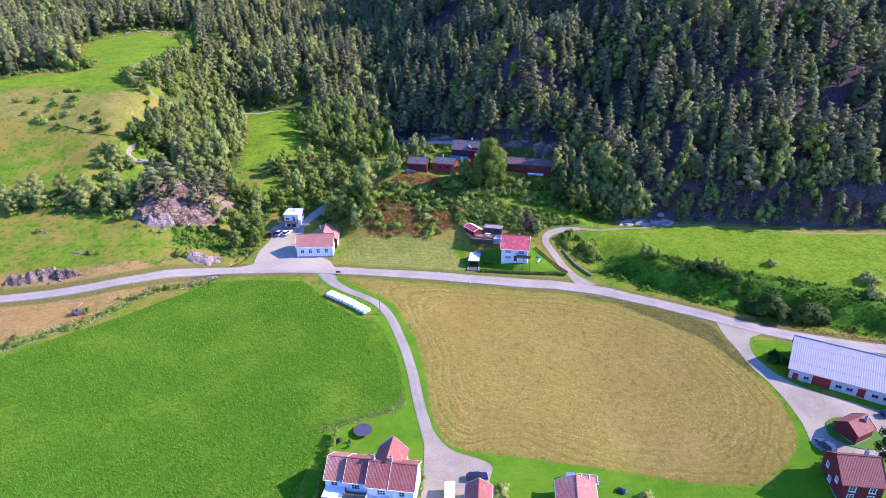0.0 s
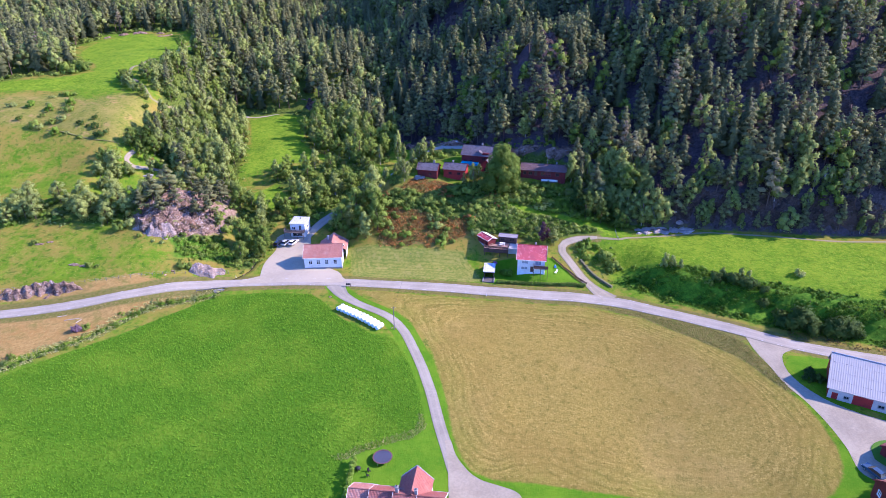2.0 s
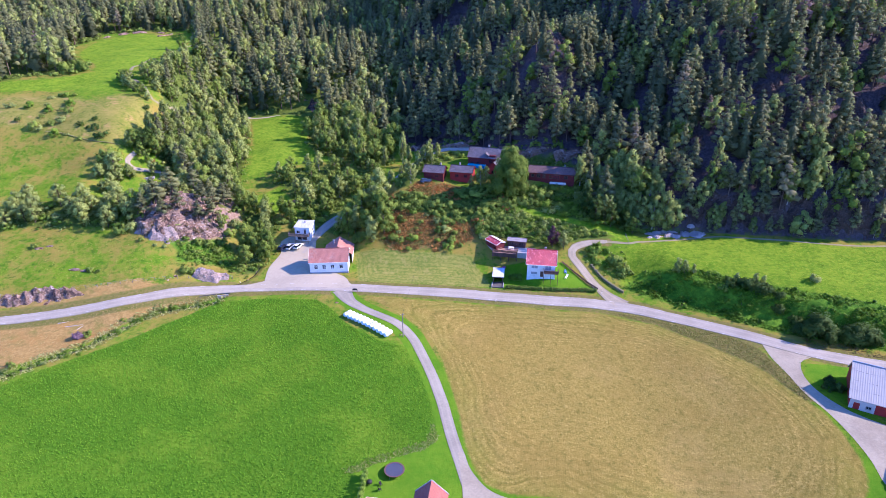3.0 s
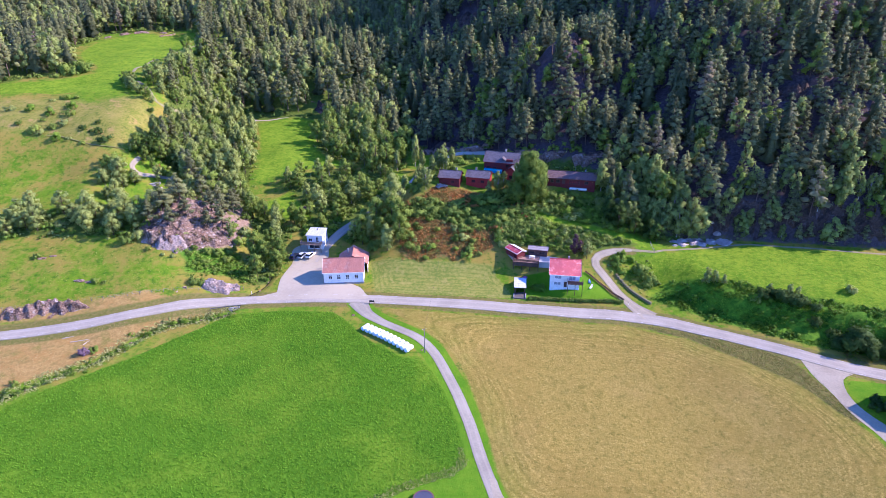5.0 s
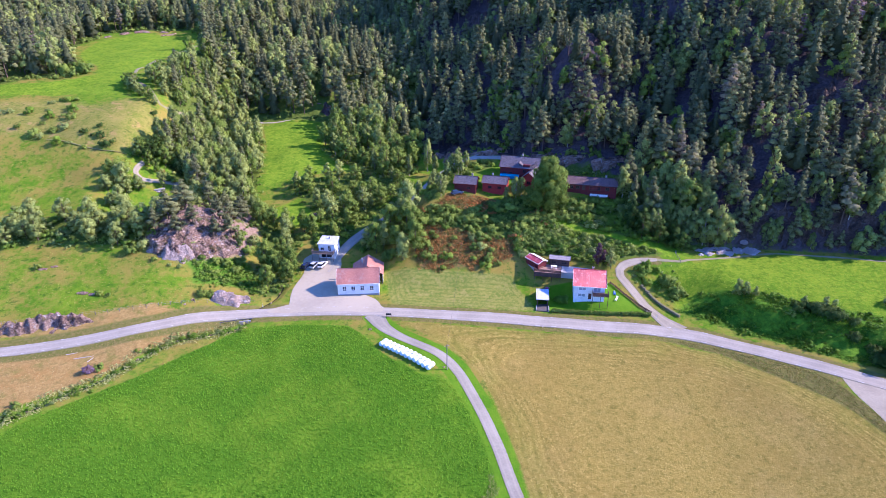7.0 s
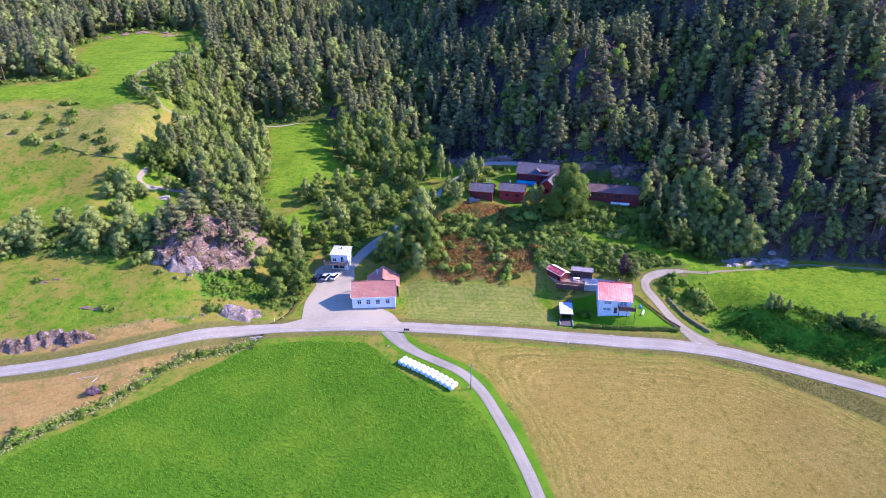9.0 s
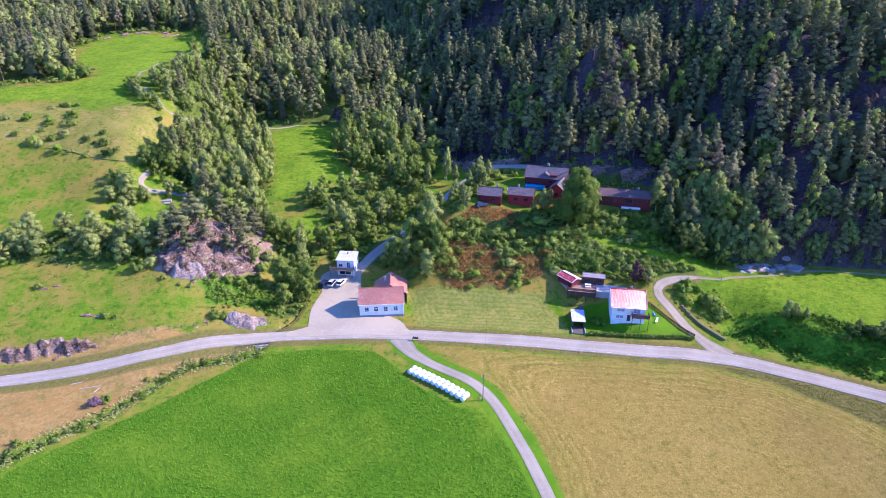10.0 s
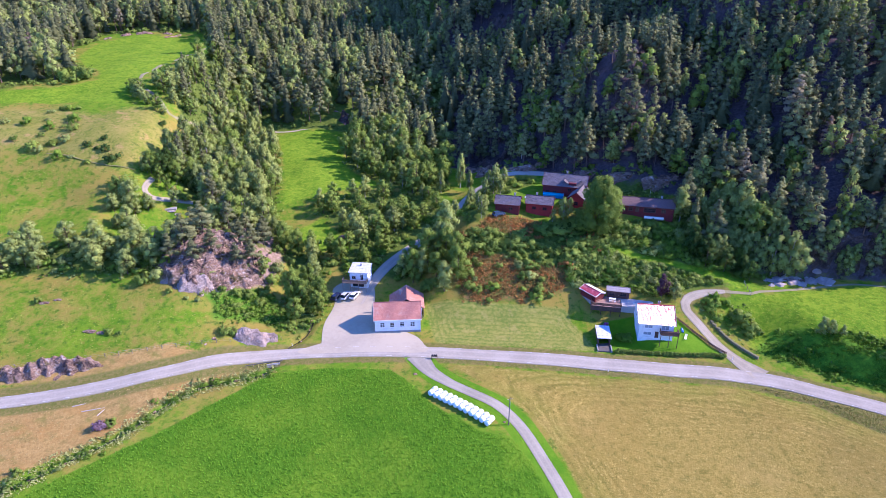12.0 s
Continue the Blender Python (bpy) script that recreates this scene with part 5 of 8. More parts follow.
def build_block_house():
    z = level(-55, 214) - 0.3
    o = thing("block_house", pose(-53.9, 215.5, z, 0, 0, -9), "small white two-storey house with a flat roof and wooden balcony", "house")
    for at, ln, holes in ((pose(-2.7, -2.8, 0), 5.4, [(0.6, 2.9, 1.2, 1.1), (3.2, 2.7, 0.9, 1.9), (0.7, 0.4, 3.6, 1.9)]), (pose(2.7, -2.8, 0, 0, 0, 90), 5.6, [(2.2, 3.0, 1.2, 1.0)]), (pose(2.7, 2.8, 0, 0, 0, 180), 5.4, []), (pose(-2.7, 2.8, 0, 0, 0, -90), 5.6, [])):
        turned(part("wall", wall_panel(ln, 5.2, holes), M_WHITE, o), at)
        for u, zz, w, h in holes:
            window(o, w, h, at @ pose(u, 0, zz), (1, 0))
    turned(part("roof", roof_plane(5.4, 5.6, 0.5, 0.8, 0.3), M_ROOF_PALE, o), pose(-2.7, -2.8, 5.25))
    block("chimney", (-0.2, 0.2, 0.8, 1.2, 5.4, 6.3), M_CONCRETE, o)
    block("balcony_floor", (-4.6, 2.7, -4.6, -2.83, 2.35, 2.55), M_WOOD, o)
    for x in (-4.5, -2.2, 0.2, 2.5):
        block("balcony_post", (x - 0.07, x + 0.07, -4.55, -4.41, -0.5, 2.345), M_WOOD, o)
    railing(o, [(-4.55, -2.9, 2.55), (-4.55, -4.55, 2.55), (2.65, -4.55, 2.55), (2.65, -2.9, 2.55)], 0.95, M_WOOD)


M_ROOF_PALE = tiles("pale_sheet_roof", (0.56, 0.57, 0.60), (0.50, 0.51, 0.55), (0.36, 0.37, 0.40), (0.44, 0.44, 0.46), 2.2, 1.1)
build_block_house()


# ---- white house by the lane ----
def red_sheet():
    """Painted sheet, faded and scuffed in patches."""
    n = Nodes("red_metal_sheet", 0.30, 0.0, 1.0)
    v = n.coords()
    worn = n.math("ADD", n.math("MULTIPLY", n.noise(v, 0.9, 6, 0.7), 0.6), n.math("MULTIPLY", n.noise(v, 4.0, 4, 0.7), 0.4))
    col = n.mix(n.remap(n.noise(v, 0.35, 4), 0.4, 0.65), (0.56, 0.070, 0.050), (0.47, 0.060, 0.045))
    n.colour(n.mix(n.remap(worn, 0.54, 0.64, 0, 0.7), col, (0.60, 0.36, 0.32)))
    n.put(n.remap(worn, 0.52, 0.64, 0.26, 0.46), n.b.inputs["Roughness"])
    n.b.inputs["Metallic"].default_value = 0.25
    n.b.inputs["Coat Weight"].default_value, n.b.inputs["Coat Roughness"].default_value = 1.0, 0.20
    return n.m


M_RED_SHEET = red_sheet()


def build_white_house():
    z = 3.3
    m = pose(26.3, 189.4, z, 0, 0, -11)
    o = house("white_house", m, 8.7, 9.8, 4.55, 7.3, M_WHITE, M_RED_SHEET, "white two-storey house with a glossy red sheet roof and balcony", "house",
              front=[(1.3, 3.0, 2.0, 1.0), (1.2, 0.9, 2.0, 1.0), (5.6, 2.75, 1.9, 1.55)], left=[(3.4, 3.0, 1.2, 1.0)], doors=[("front", 4.1, 1.0, 2.0, M_BROWN)], base=0.15, course=1.2, over=0.45, bars=(0, 0), roof2=M_RED_SHEET, stone_wall_of=M_WHITE, pane=M_GLASS_PALE)
    block("balcony_floor", (0.8, 5.4, -7.0, -4.94, 2.35, 2.53), M_BROWN, o)
    for x in (0.9, 3.1, 5.25):
        block("balcony_post", (x - 0.07, x + 0.07, -6.95, -6.8, -1.6, 2.345), M_BROWN, o)
    railing(o, [(0.85, -5.0, 2.53), (0.85, -6.95, 2.53), (5.35, -6.95, 2.53), (5.35, -5.0, 2.53)], 0.95, M_BROWN)
    chimney(o, 1.0, 1.2, 6.3, 7.7)


build_white_house()


def build_garage():
    z = level(12.4, 186) - 0.1
    o = thing("garage", pose(12.3, 187.3, z, 0, 0, -9), "small open garage with a pale sheet roof", "garage")
    for at, ln, holes in ((pose(1.6, -2.9, 0, 0, 0, 90), 5.8, []), (pose(1.6, 2.9, 0, 0, 0, 180), 3.2, []), (pose(-1.6, 2.9, 0, 0, 0, -90), 5.8, []), (pose(-1.6, -2.9, 0), 3.2, [(0.3, 0.01, 2.6, 2.0)])):
        turned(part("wall", wall_panel(ln, 2.3, holes, thick=0.12), M_BROWN, o), at)
    turned(part("roof", roof_plane(3.2, 5.8, 0.25, 1.2, 0.25), M_ROOF_PALE, o), pose(-1.6, -2.9, 2.34))
    block("kerb", (-1.9, -1.62, -5.6, -2.92, -0.6, 0.35), M_STONE, o)
    block("kerb", (1.62, 1.9, -5.6, -2.92, -0.6, 0.35), M_STONE, o)
    block("floor", (-1.6, 1.6, -5.6, 2.8, -0.6, 0.05), M_WALL_STONE, o)


build_garage()


def build_terrace():
    z = 6.9
    o = thing("terrace", pose(17.2, 198.4, z, 0, 0, -14), "raised wooden terrace with dark brown skirting and rails", "terrace")
    for i in range(40):
        x = -5.4 + i * 0.2
        turned(part("plank", TERRACE_PLANK, None, o), pose(x, -3.4, 0))
    block("platform", (2.75, 11.6, -2.2, 3.0, -2.0, -0.03), M_PLATFORM, o, "pale grey gravelled platform")
    for i in range(4):
        block("skirt_board", (-5.4, 2.7, -3.47, -3.41, -0.15 - 0.32 * (i + 1), -0.17 - 0.32 * i), M_BROWN, o)
    for i in range(4):
        block("skirt_board", (-5.47, -5.41, -3.4, 2.3, -0.15 - 0.32 * (i + 1), -0.17 - 0.32 * i), M_BROWN, o)
    railing(o, [(-5.4, 0.4, 0.02), (-5.4, -3.35, 0.02), (2.7, -3.35, 0.02), (2.7, -2.15, 0.02)], 0.9, M_BROWN)
    for x in (-5.2, -2.6, 0, 2.6):
        block("post", (x - 0.08, x + 0.08, -3.2, -3.04, -3.4, -0.06), M_BROWN, o)
    block("beam", (-5.4, 2.7, -3.4, -3.25, -0.2, -0.05), M_BROWN, o)
    # dark log cabin on the terrace
    c = house("cabin", pose(19.9, 200.9, z + 0.02, 0, 0, -16), 6.0, 2.4, 2.2, 2.5, M_BROWN, M_ROOF_GREY, "dark brown garden cabin with a grey felt roof", "cabin", front=[(0.6, 0.8, 1.3, 1.0), (3.6, 0.8, 1.6, 1.0)],
              doors=[("front", 2.3, 0.9, 1.9, M_BROWN)], base=0.05, trim=M_BROWN, ridge_at=0.8, course=1.0, over=0.3)
    s = house("red_shed", pose(12.6, 201.2, z - 0.2, 0, 0, -58), 5.6, 3.4, 2.1, 2.7, M_DARKRED, M_RED_SHEET, "open shed with a sheet roof, one side red, one white", "shed", roof2=M_WHITE_SHEET, front=[], doors=[], base=0.05, trim=M_WHITE_TRIM, course=1.2, over=0.3)
    t = thing("garden_table", pose(17.6, 198.4, z + 0.02, 0, 0, -14), "white garden table with benches on the terrace", "table")
    block("tabletop", (-0.9, 0.9, -0.45, 0.45, 0.70, 0.75), M_WHITE_TRIM, t)
    for x in (-0.75, 0.75):
        for y in (-0.35, 0.35):
            block("leg", (x - 0.04, x + 0.04, y - 0.04, y + 0.04, 0, 0.698), M_WHITE_TRIM, t, bevel=0.01)
    for y in (-0.8, 0.8):
        block("bench", (-0.9, 0.9, y - 0.15, y + 0.15, 0.38, 0.44), M_WHITE_TRIM, t)
        for x in (-0.7, 0.7):
            block("leg", (x - 0.04, x + 0.04, y - 0.12, y + 0.12, 0, 0.378), M_WHITE_TRIM, t, bevel=0.01)
    f = thing("garden_sofa", pose(13.6, 198.9, z + 0.02, 0, 0, 30), "brown garden sofa with cushions under the shed roof", "sofa")
    block("seat", (-0.9, 0.9, -0.4, 0.4, 0.15, 0.42), M_WOOD, f)
    block("backrest", (-0.9, 0.9, 0.3, 0.45, 0.43, 0.85), M_WOOD, f)
    for x in (-0.8, 0.8):
        block("leg", (x - 0.05, x + 0.05, -0.35, 0.35, 0, 0.148), M_WOOD, f)


M_ROOF_GREY = tiles("grey_felt", (0.30, 0.27, 0.27), (0.26, 0.235, 0.24), (0.18, 0.16, 0.16), (0.22, 0.20, 0.19), 1.0, 2.5)
TERRACE_PLANK = bpy.data.meshes.new("plank")
_b = box(bmesh.new(), 0, 0.185, 0, 5.7, -0.045, 0.0)
_b.to_mesh(TERRACE_PLANK)
_b.free()
TERRACE_PLANK.materials.append(M_DECK)
build_terrace()


# ---- red houses on the terrace above ----
def build_red_houses():
    k = "row of red houses"
    house("red_cottage", pose(-7.0, 237.0, 20.0, 0, 0, -15), 7.6, 5.6, 2.6, 4.4, M_DARKRED, M_SLATE, "dark red wooden cottage with a dark tiled roof", "house", front=[(4.4, 0.7, 1.2, 0.8)], base=0.1, trim=M_DARKRED, stone_wall_of=M_DARKRED, chimneys=[(2.0, 0.8, 5.2)], group=k)
    house("red_cottage", pose(3.4, 236.8, 19.9, 0, 0, -17), 8.4, 5.4, 2.6, 4.3, M_RED, M_SLATE, "red wooden cottage with a dark roof and white sills", "house", front=[(2.0, 0.7, 1.2, 0.8), (5.4, 0.7, 1.2, 0.8)], base=0.1, trim=M_DARKRED, stone_wall_of=M_RED, chimneys=[(-1.2, 0.6, 5.1)], group=k)
    o = house("red_main_house", pose(14.2, 248.2, 20.8, 0, 0, -20), 14.2, 8.2, 4.0, 6.9, M_DARKRED, M_SLATE, "large dark red house with a grey roof and dormer", "house", trim=M_DARKRED, stone_wall_of=M_DARKRED, front=[(1.0, 1.0, 1.2, 1.1), (3.4, 1.0, 1.2, 1.1), (8.4, 2.2, 1.2, 1.1)], right=[(2.8, 3.6, 1.2, 1.1)], base=0.3,
              chimneys=[(0.2, 0.4, 7.9)], group=k)
    # dormer with a small gable of its own
    for s, at in ((1, pose(1.2, -4.0, 5.0, 0, 0, 90)), (-1, pose(4.0, -0.6, 5.0, 0, 0, -90))):
        turned(part("dormer_roof", roof_plane(3.4, 1.4, 0.9, 0.34, 0.25), M_SLATE, o), at @ (pose(0, -1.4 * 0 , 0) if s == 1 else pose(0, 0, 0)))
    block("dormer", (1.35, 3.85, -3.8, -0.6, 3.9, 5.1), M_DARKRED, o)
    wing = house("red_wing", pose(17.0, 239.6, 20.3, 0, 0, 62), 9.0, 5.6, 3.0, 5.2, M_RED, M_SLATE, "red gabled wing of the upper house with a dark roof", "house", left=[(2.2, 1.0, 1.2, 1.1)], base=0.2, group=k, trim=M_DARKRED, stone_wall_of=M_RED)
    h = house("long_red_house", pose(36.6, 231.9, 20.4, 0, 0, -16), 16.6, 6.2, 2.7, 4.3, M_DARKRED, M_PURPLE, "long dark red house with a brown roof and white base", "house", trim=M_BROWN, stone_wall_of=M_DARKRED, front=[(1.0, 1.0, 1.0, 1.0), (3.0, 1.0, 1.2, 1.0), (7.6, 0.8, 3.6, 1.3), (13.0, 1.0, 1.2, 1.0)], base=0.6,
              doors=[("front", 5.2, 0.9, 2.0, M_BROWN)], chimneys=[(4.6, 0.6, 5.1)], group=k)
    block("veranda_wall", (-0.4, 5.6, -4.0, -3.8, -1.0, -0.35), M_WHITE_TRIM, h, "white veranda wall")
    block("veranda_floor", (-0.4, 5.6, -3.78, -3.16, -1.4, -0.4), M_CONCRETE, h)
    a = thing("roof_aerial", h.matrix_basis @ pose(1.0, 1.6, 3.7), "tall thin television aerial on the long red house", "aerial")
    block("mast", (-0.03, 0.03, -0.03, 0.03, 0, 4.2), M_METAL, a, bevel=0)
    for zz, ln in ((3.2, 0.9), (3.6, 0.7), (4.0, 0.55)):
        block("crossbar", (-ln, ln, 0.03, 0.06, zz, zz + 0.04), M_METAL, a, bevel=0)
    p = thing("pool", pose(9.4, 244.6, level(9.4, 244.6) - 0.05, 0, 0, -16), "small blue framed pool between the red houses", "pool")
    bm = bmesh.new()
    for d in ((-3.4, 3.4, -1.7, -1.5), (-3.4, 3.4, 1.5, 1.7), (-3.4, -3.2, -1.5, 1.5), (3.2, 3.4, -1.5, 1.5)):
        box(bm, *d, 0, 1.1)
    part("rim", bm, M_BLUE, p, "blue pool wall")
    block("water", (-3.2, 3.2, -1.5, 1.5, 0, 0.95), M_WATER, p, "bright blue water", 0)
    u = thing("parasol", pose(0.4, 240.6, level(0.4, 240.6)), "pale parasol over a garden seat", "parasol")
    bm = bmesh.new()
    bmesh.ops.create_cone(bm, cap_ends=False, segments=8, radius1=1.5, radius2=0.05, depth=0.5, matrix=pose(0, 0, 2.4))
    part("canopy", bm, M_WHITE_TRIM, u)
    block("pole", (-0.03, 0.03, -0.03, 0.03, 0, 2.3), M_METAL, u, bevel=0)


M_BLUE = painted("blue_liner", (0.02, 0.25, 0.55), (0.02, 0.18, 0.42), 0.4)
M_WATER = painted("pool_water", (0.03, 0.42, 0.60), (0.03, 0.34, 0.55), 0.08)
build_red_houses()


# ---- the farm in the south ----
def build_farm():
    # farmhouse: four roofs in a row and a cross wing behind
    g = -4.0
    m = pose(-13.2, 94.0, g, 0, 0, -9)
    o = house("farmhouse", m @ pose(3.9, -0.2, 0), 9.2, 7.8, 5.2, 7.9, M_WHITE, M_TILE, "white farmhouse with red tiled roofs and a cross wing", "house", front=[(6.4, 3.3, 1.1, 1.2), (2.0, 3.3, 1.6, 1.2), (6.4, 1.0, 1.2, 1.2)], right=[(3.0, 3.2, 1.1, 1.2), (3.0, 1.0, 1.1, 1.2)], over=0.35,
              doors=[("front", 4.6, 1.0, 2.0, M_BROWN)], chimneys=[(-4.3, 0.6, 9.2), (-0.6, 0.5, 9.0)], course=0.34)
    w = pose(-1.5, 3.6, 0, 0, 0, 90)
    for at, ln, apex, holes in ((w @ pose(-2.6, -3.0, 0.4), 5.6, 0, [(3.8, 2.6, 1.0, 1.2)]), (w @ pose(3.0, -3.0, 0.4, 0, 0, 90), 6.0, 8.1, [(2.4, 2.8, 1.2, 1.2)]), (w @ pose(3.0, 3.0, 0.4, 0, 0, 180), 5.6, 0, [])):
        turned(part("wall", wall_panel(ln, 5.0, holes, apex), M_WHITE, o), at)
        for u, z, a, b in holes:
            window(o, a, b, at @ pose(u, 0, z))
    for at, ln in ((w @ pose(-3.4, -3.0, 5.4), 6.4), (w @ pose(3.0, 3.0, 5.4, 0, 0, 180), 6.4)):
        turned(part("roof", roof_plane(ln, 3.0, 3.0, 0.34, 0.35), M_TILE, o), at @ pose(0, 0, 0.14))
    turned(part("barge_board", box(bmesh.new(), 0, 0.06, -0.35, 4.75, -0.1, 0.12), M_WHITE_TRIM, o), pose(-0.4, -3.9, 5.36, 34.7, 0, 0))
    turned(part("barge_board", box(bmesh.new(), 0, 0.05, -0.35, 4.25, -0.12, 0.14), M_WHITE_TRIM, o), w @ pose(3.36, -3.0, 5.54, 45, 0, 0))
    turned(part("barge_board", box(bmesh.new(), 0, 0.05, -0.35, 4.25, -0.12, 0.14), M_WHITE_TRIM, o), w @ pose(3.41, 3.0, 5.54, 45, 0, 180))
    block("balcony_floor", (-4.6, 0.2, -6.4, -3.94, 2.5, 2.75), M_WHITE_TRIM, o)
    railing(o, [(-4.55, -3.95, 2.75), (-4.55, -6.35, 2.75), (0.15, -6.35, 2.75), (0.15, -3.95, 2.75)], 0.95, M_WHITE_TRIM)
    for x in (-4.5, -2.2, 0.1):
        block("balcony_post", (x - 0.08, x + 0.08, -6.35, -6.2, -0.5, 2.49), M_WHITE_TRIM, o)
    block("entrance_step", (4.65, 6.6, -3.4, -2.0, -0.5, 0.35), M_CONCRETE, o)
    e = house("farmhouse_extension", m @ pose(-3.1, 0.4, 0), 4.7, 7.4, 5.0, 7.6, M_WHITE, M_TILE, "middle part of the farmhouse with a weathered tile roof", "house", front=[(1.4, 3.2, 1.6, 1.2)], over=0.3)
    railing(e, [(-2.2, -3.8, 2.6), (-2.2, -5.4, 2.6), (2.0, -5.4, 2.6)], 0.95, M_WOOD)
    block("deck", (-2.3, 2.1, -5.5, -3.75, 2.4, 2.6), M_WOOD, e)
    for x in (-2.1, 1.9):
        block("deck_post", (x - 0.08, x + 0.08, -5.4, -5.25, -0.5, 2.39), M_WOOD, e)
    f = house("farmhouse_annex", m @ pose(-7.6, 0.9, 0), 4.2, 7.4, 4.6, 7.1, M_WHITE, M_TILE_OLD, "west end of the farmhouse with a white porch", "house", front=[(1.2, 3.0, 1.4, 1.1)], left=[(2.8, 3.0, 1.1, 1.2), (2.8, 1.0, 1.1, 1.2)], over=0.3)
    block("porch_roof", (-2.1, 2.0, -6.6, -3.75, 2.6, 2.8), M_WHITE_TRIM, f)
    for x in (-2.0, 1.9):
        block("porch_post", (x - 0.08, x + 0.08, -6.5, -6.35, -0.5, 2.59), M_WHITE_TRIM, f)
    house("farm_garage", pose(7.2, 88.2, -4.6, 0, 0, 84), 9.0, 5.0, 2.7, 4.3, M_WHITE, M_TILE, "white farm garage with a red tiled roof", "garage", over=0.3)
    house("farm_shed", pose(26.6, 88.6, -4.6, 0, 0, 82), 8.6, 7.6, 2.9, 4.6, M_WHITE, M_TILE_OLD, "farm shed with a pink weathered tile roof", "shed", over=0.3)
    r = house("red_farmhouse", pose(80.8, 90.1, -1.3, 0, 0, -8.6), 7.3, 8.4, 4.7, 8.0, M_DARKRED, M_TILE_DARK, "dark red farmhouse with white windows and a red tiled roof", "house", front=[(1.3, 2.9, 1.1, 1.2), (4.9, 2.9, 1.1, 1.2), (1.3, 0.9, 1.1, 1.2), (4.9, 0.9, 1.1, 1.2)],
              left=[(1.6, 2.9, 0.9, 1.1), (5.6, 2.9, 0.9, 1.1), (3.4, 0.9, 1.0, 1.1)], chimneys=[(1.6, 0.6, 9.0)], over=0.4)
    for c in r.children:
        if c.name.startswith(("barge_board", "gutter")):
            c.data.materials[0] = M_DARKRED
    house("store_house", pose(89.2, 103.2, 0.2, 0, 0, 24), 5.2, 5.0, 2.6, 4.4, M_DARKRED, M_TILE_DARK, "small dark red store house on a grass island", "shed", chimneys=[(1.6, -1.0, 5.0)], over=0.35, trim=M_DARKRED)
    # long cattle barn
    b = thing("barn", pose(84.6, 121.6, 1.2, 0, 0, -31), "long white cattle barn with red doors and a grey sheet roof", "barn")
    openings = [(0.9, 0.3, 1.0, 1.9, "d"), (3.2, 1.3, 1.0, 0.7, "w"), (5.0, 0.2, 3.6, 2.6, "d"), (9.8, 1.3, 1.2, 0.7, "w"), (12.0, 1.3, 1.2, 0.7, "w"), (14.2, 0.3, 1.4, 2.2, "d"), (17.0, 1.2, 1.2, 0.8, "w"), (19.2, 1.2, 1.2, 0.8, "w"), (22.0, 1.2, 1.2, 0.8, "w"), (26.0, 0.3, 3.2, 2.6, "d"), (31.0, 1.2, 1.2, 0.8, "w")]
    turned(part("wall", wall_panel(38, 3.3, [q[:4] for q in openings]), M_CONCRETE_WHITE, b), pose(0, 0, 0))
    for u, z, w_, h_, kd in openings:
        if kd == "d":
            door(b, w_, h_, pose(u, 0, z), M_RED, M_RED)
        else:
            window(b, w_, h_, pose(u, 0, z), (1, 0), M_STONE)
    turned(part("wall", wall_panel(13, 3.3, [], 7.3, 0.30), M_RED, b), pose(0, 13, 0, 0, 0, -90))
    turned(part("wall", wall_panel(38, 3.3, []), M_CONCRETE_WHITE, b), pose(38, 13, 0, 0, 0, 180))
    turned(part("wall", wall_panel(13, 3.3, [], 7.3, 0.70), M_RED, b), pose(38, 0, 0, 0, 0, 90))
    turned(part("roof", roof_plane(38, 9.1, 4.0, 2.3, 0.4, 0.12, 0.02), M_SHEET, b), pose(0, 0, 3.42))
    turned(part("roof", roof_plane(38, 3.9, 4.0, 2.3, 0.4, 0.12, 0.02), M_SHEET, b), pose(38, 13, 3.42, 0, 0, 180))
    part("ridge_cap", box(bmesh.new(), -0.4, 38.4, 8.95, 9.25, 7.42, 7.56, 0.04), M_METAL, b)
    turned(part("barge_board", box(bmesh.new(), 0, 0.05, -0.4, 9.9, -0.2, 0.12), M_METAL, b), pose(-0.46, 0, 3.42, 23.7, 0, 0))
    block("foundation", (-0.03, 38.03, -0.05, 13.03, -1.8, 0.0), M_STONE, b)


M_CONCRETE_WHITE = painted("whitewash", (0.52, 0.50, 0.46), (0.30, 0.29, 0.265), 0.9)
M_SHEET = tiles("fibre_cement_sheet", (0.390, 0.372, 0.326), (0.378, 0.362, 0.318), (0.345, 0.328, 0.288), (0.325, 0.308, 0.270), 2.3, 0.45)
build_farm()


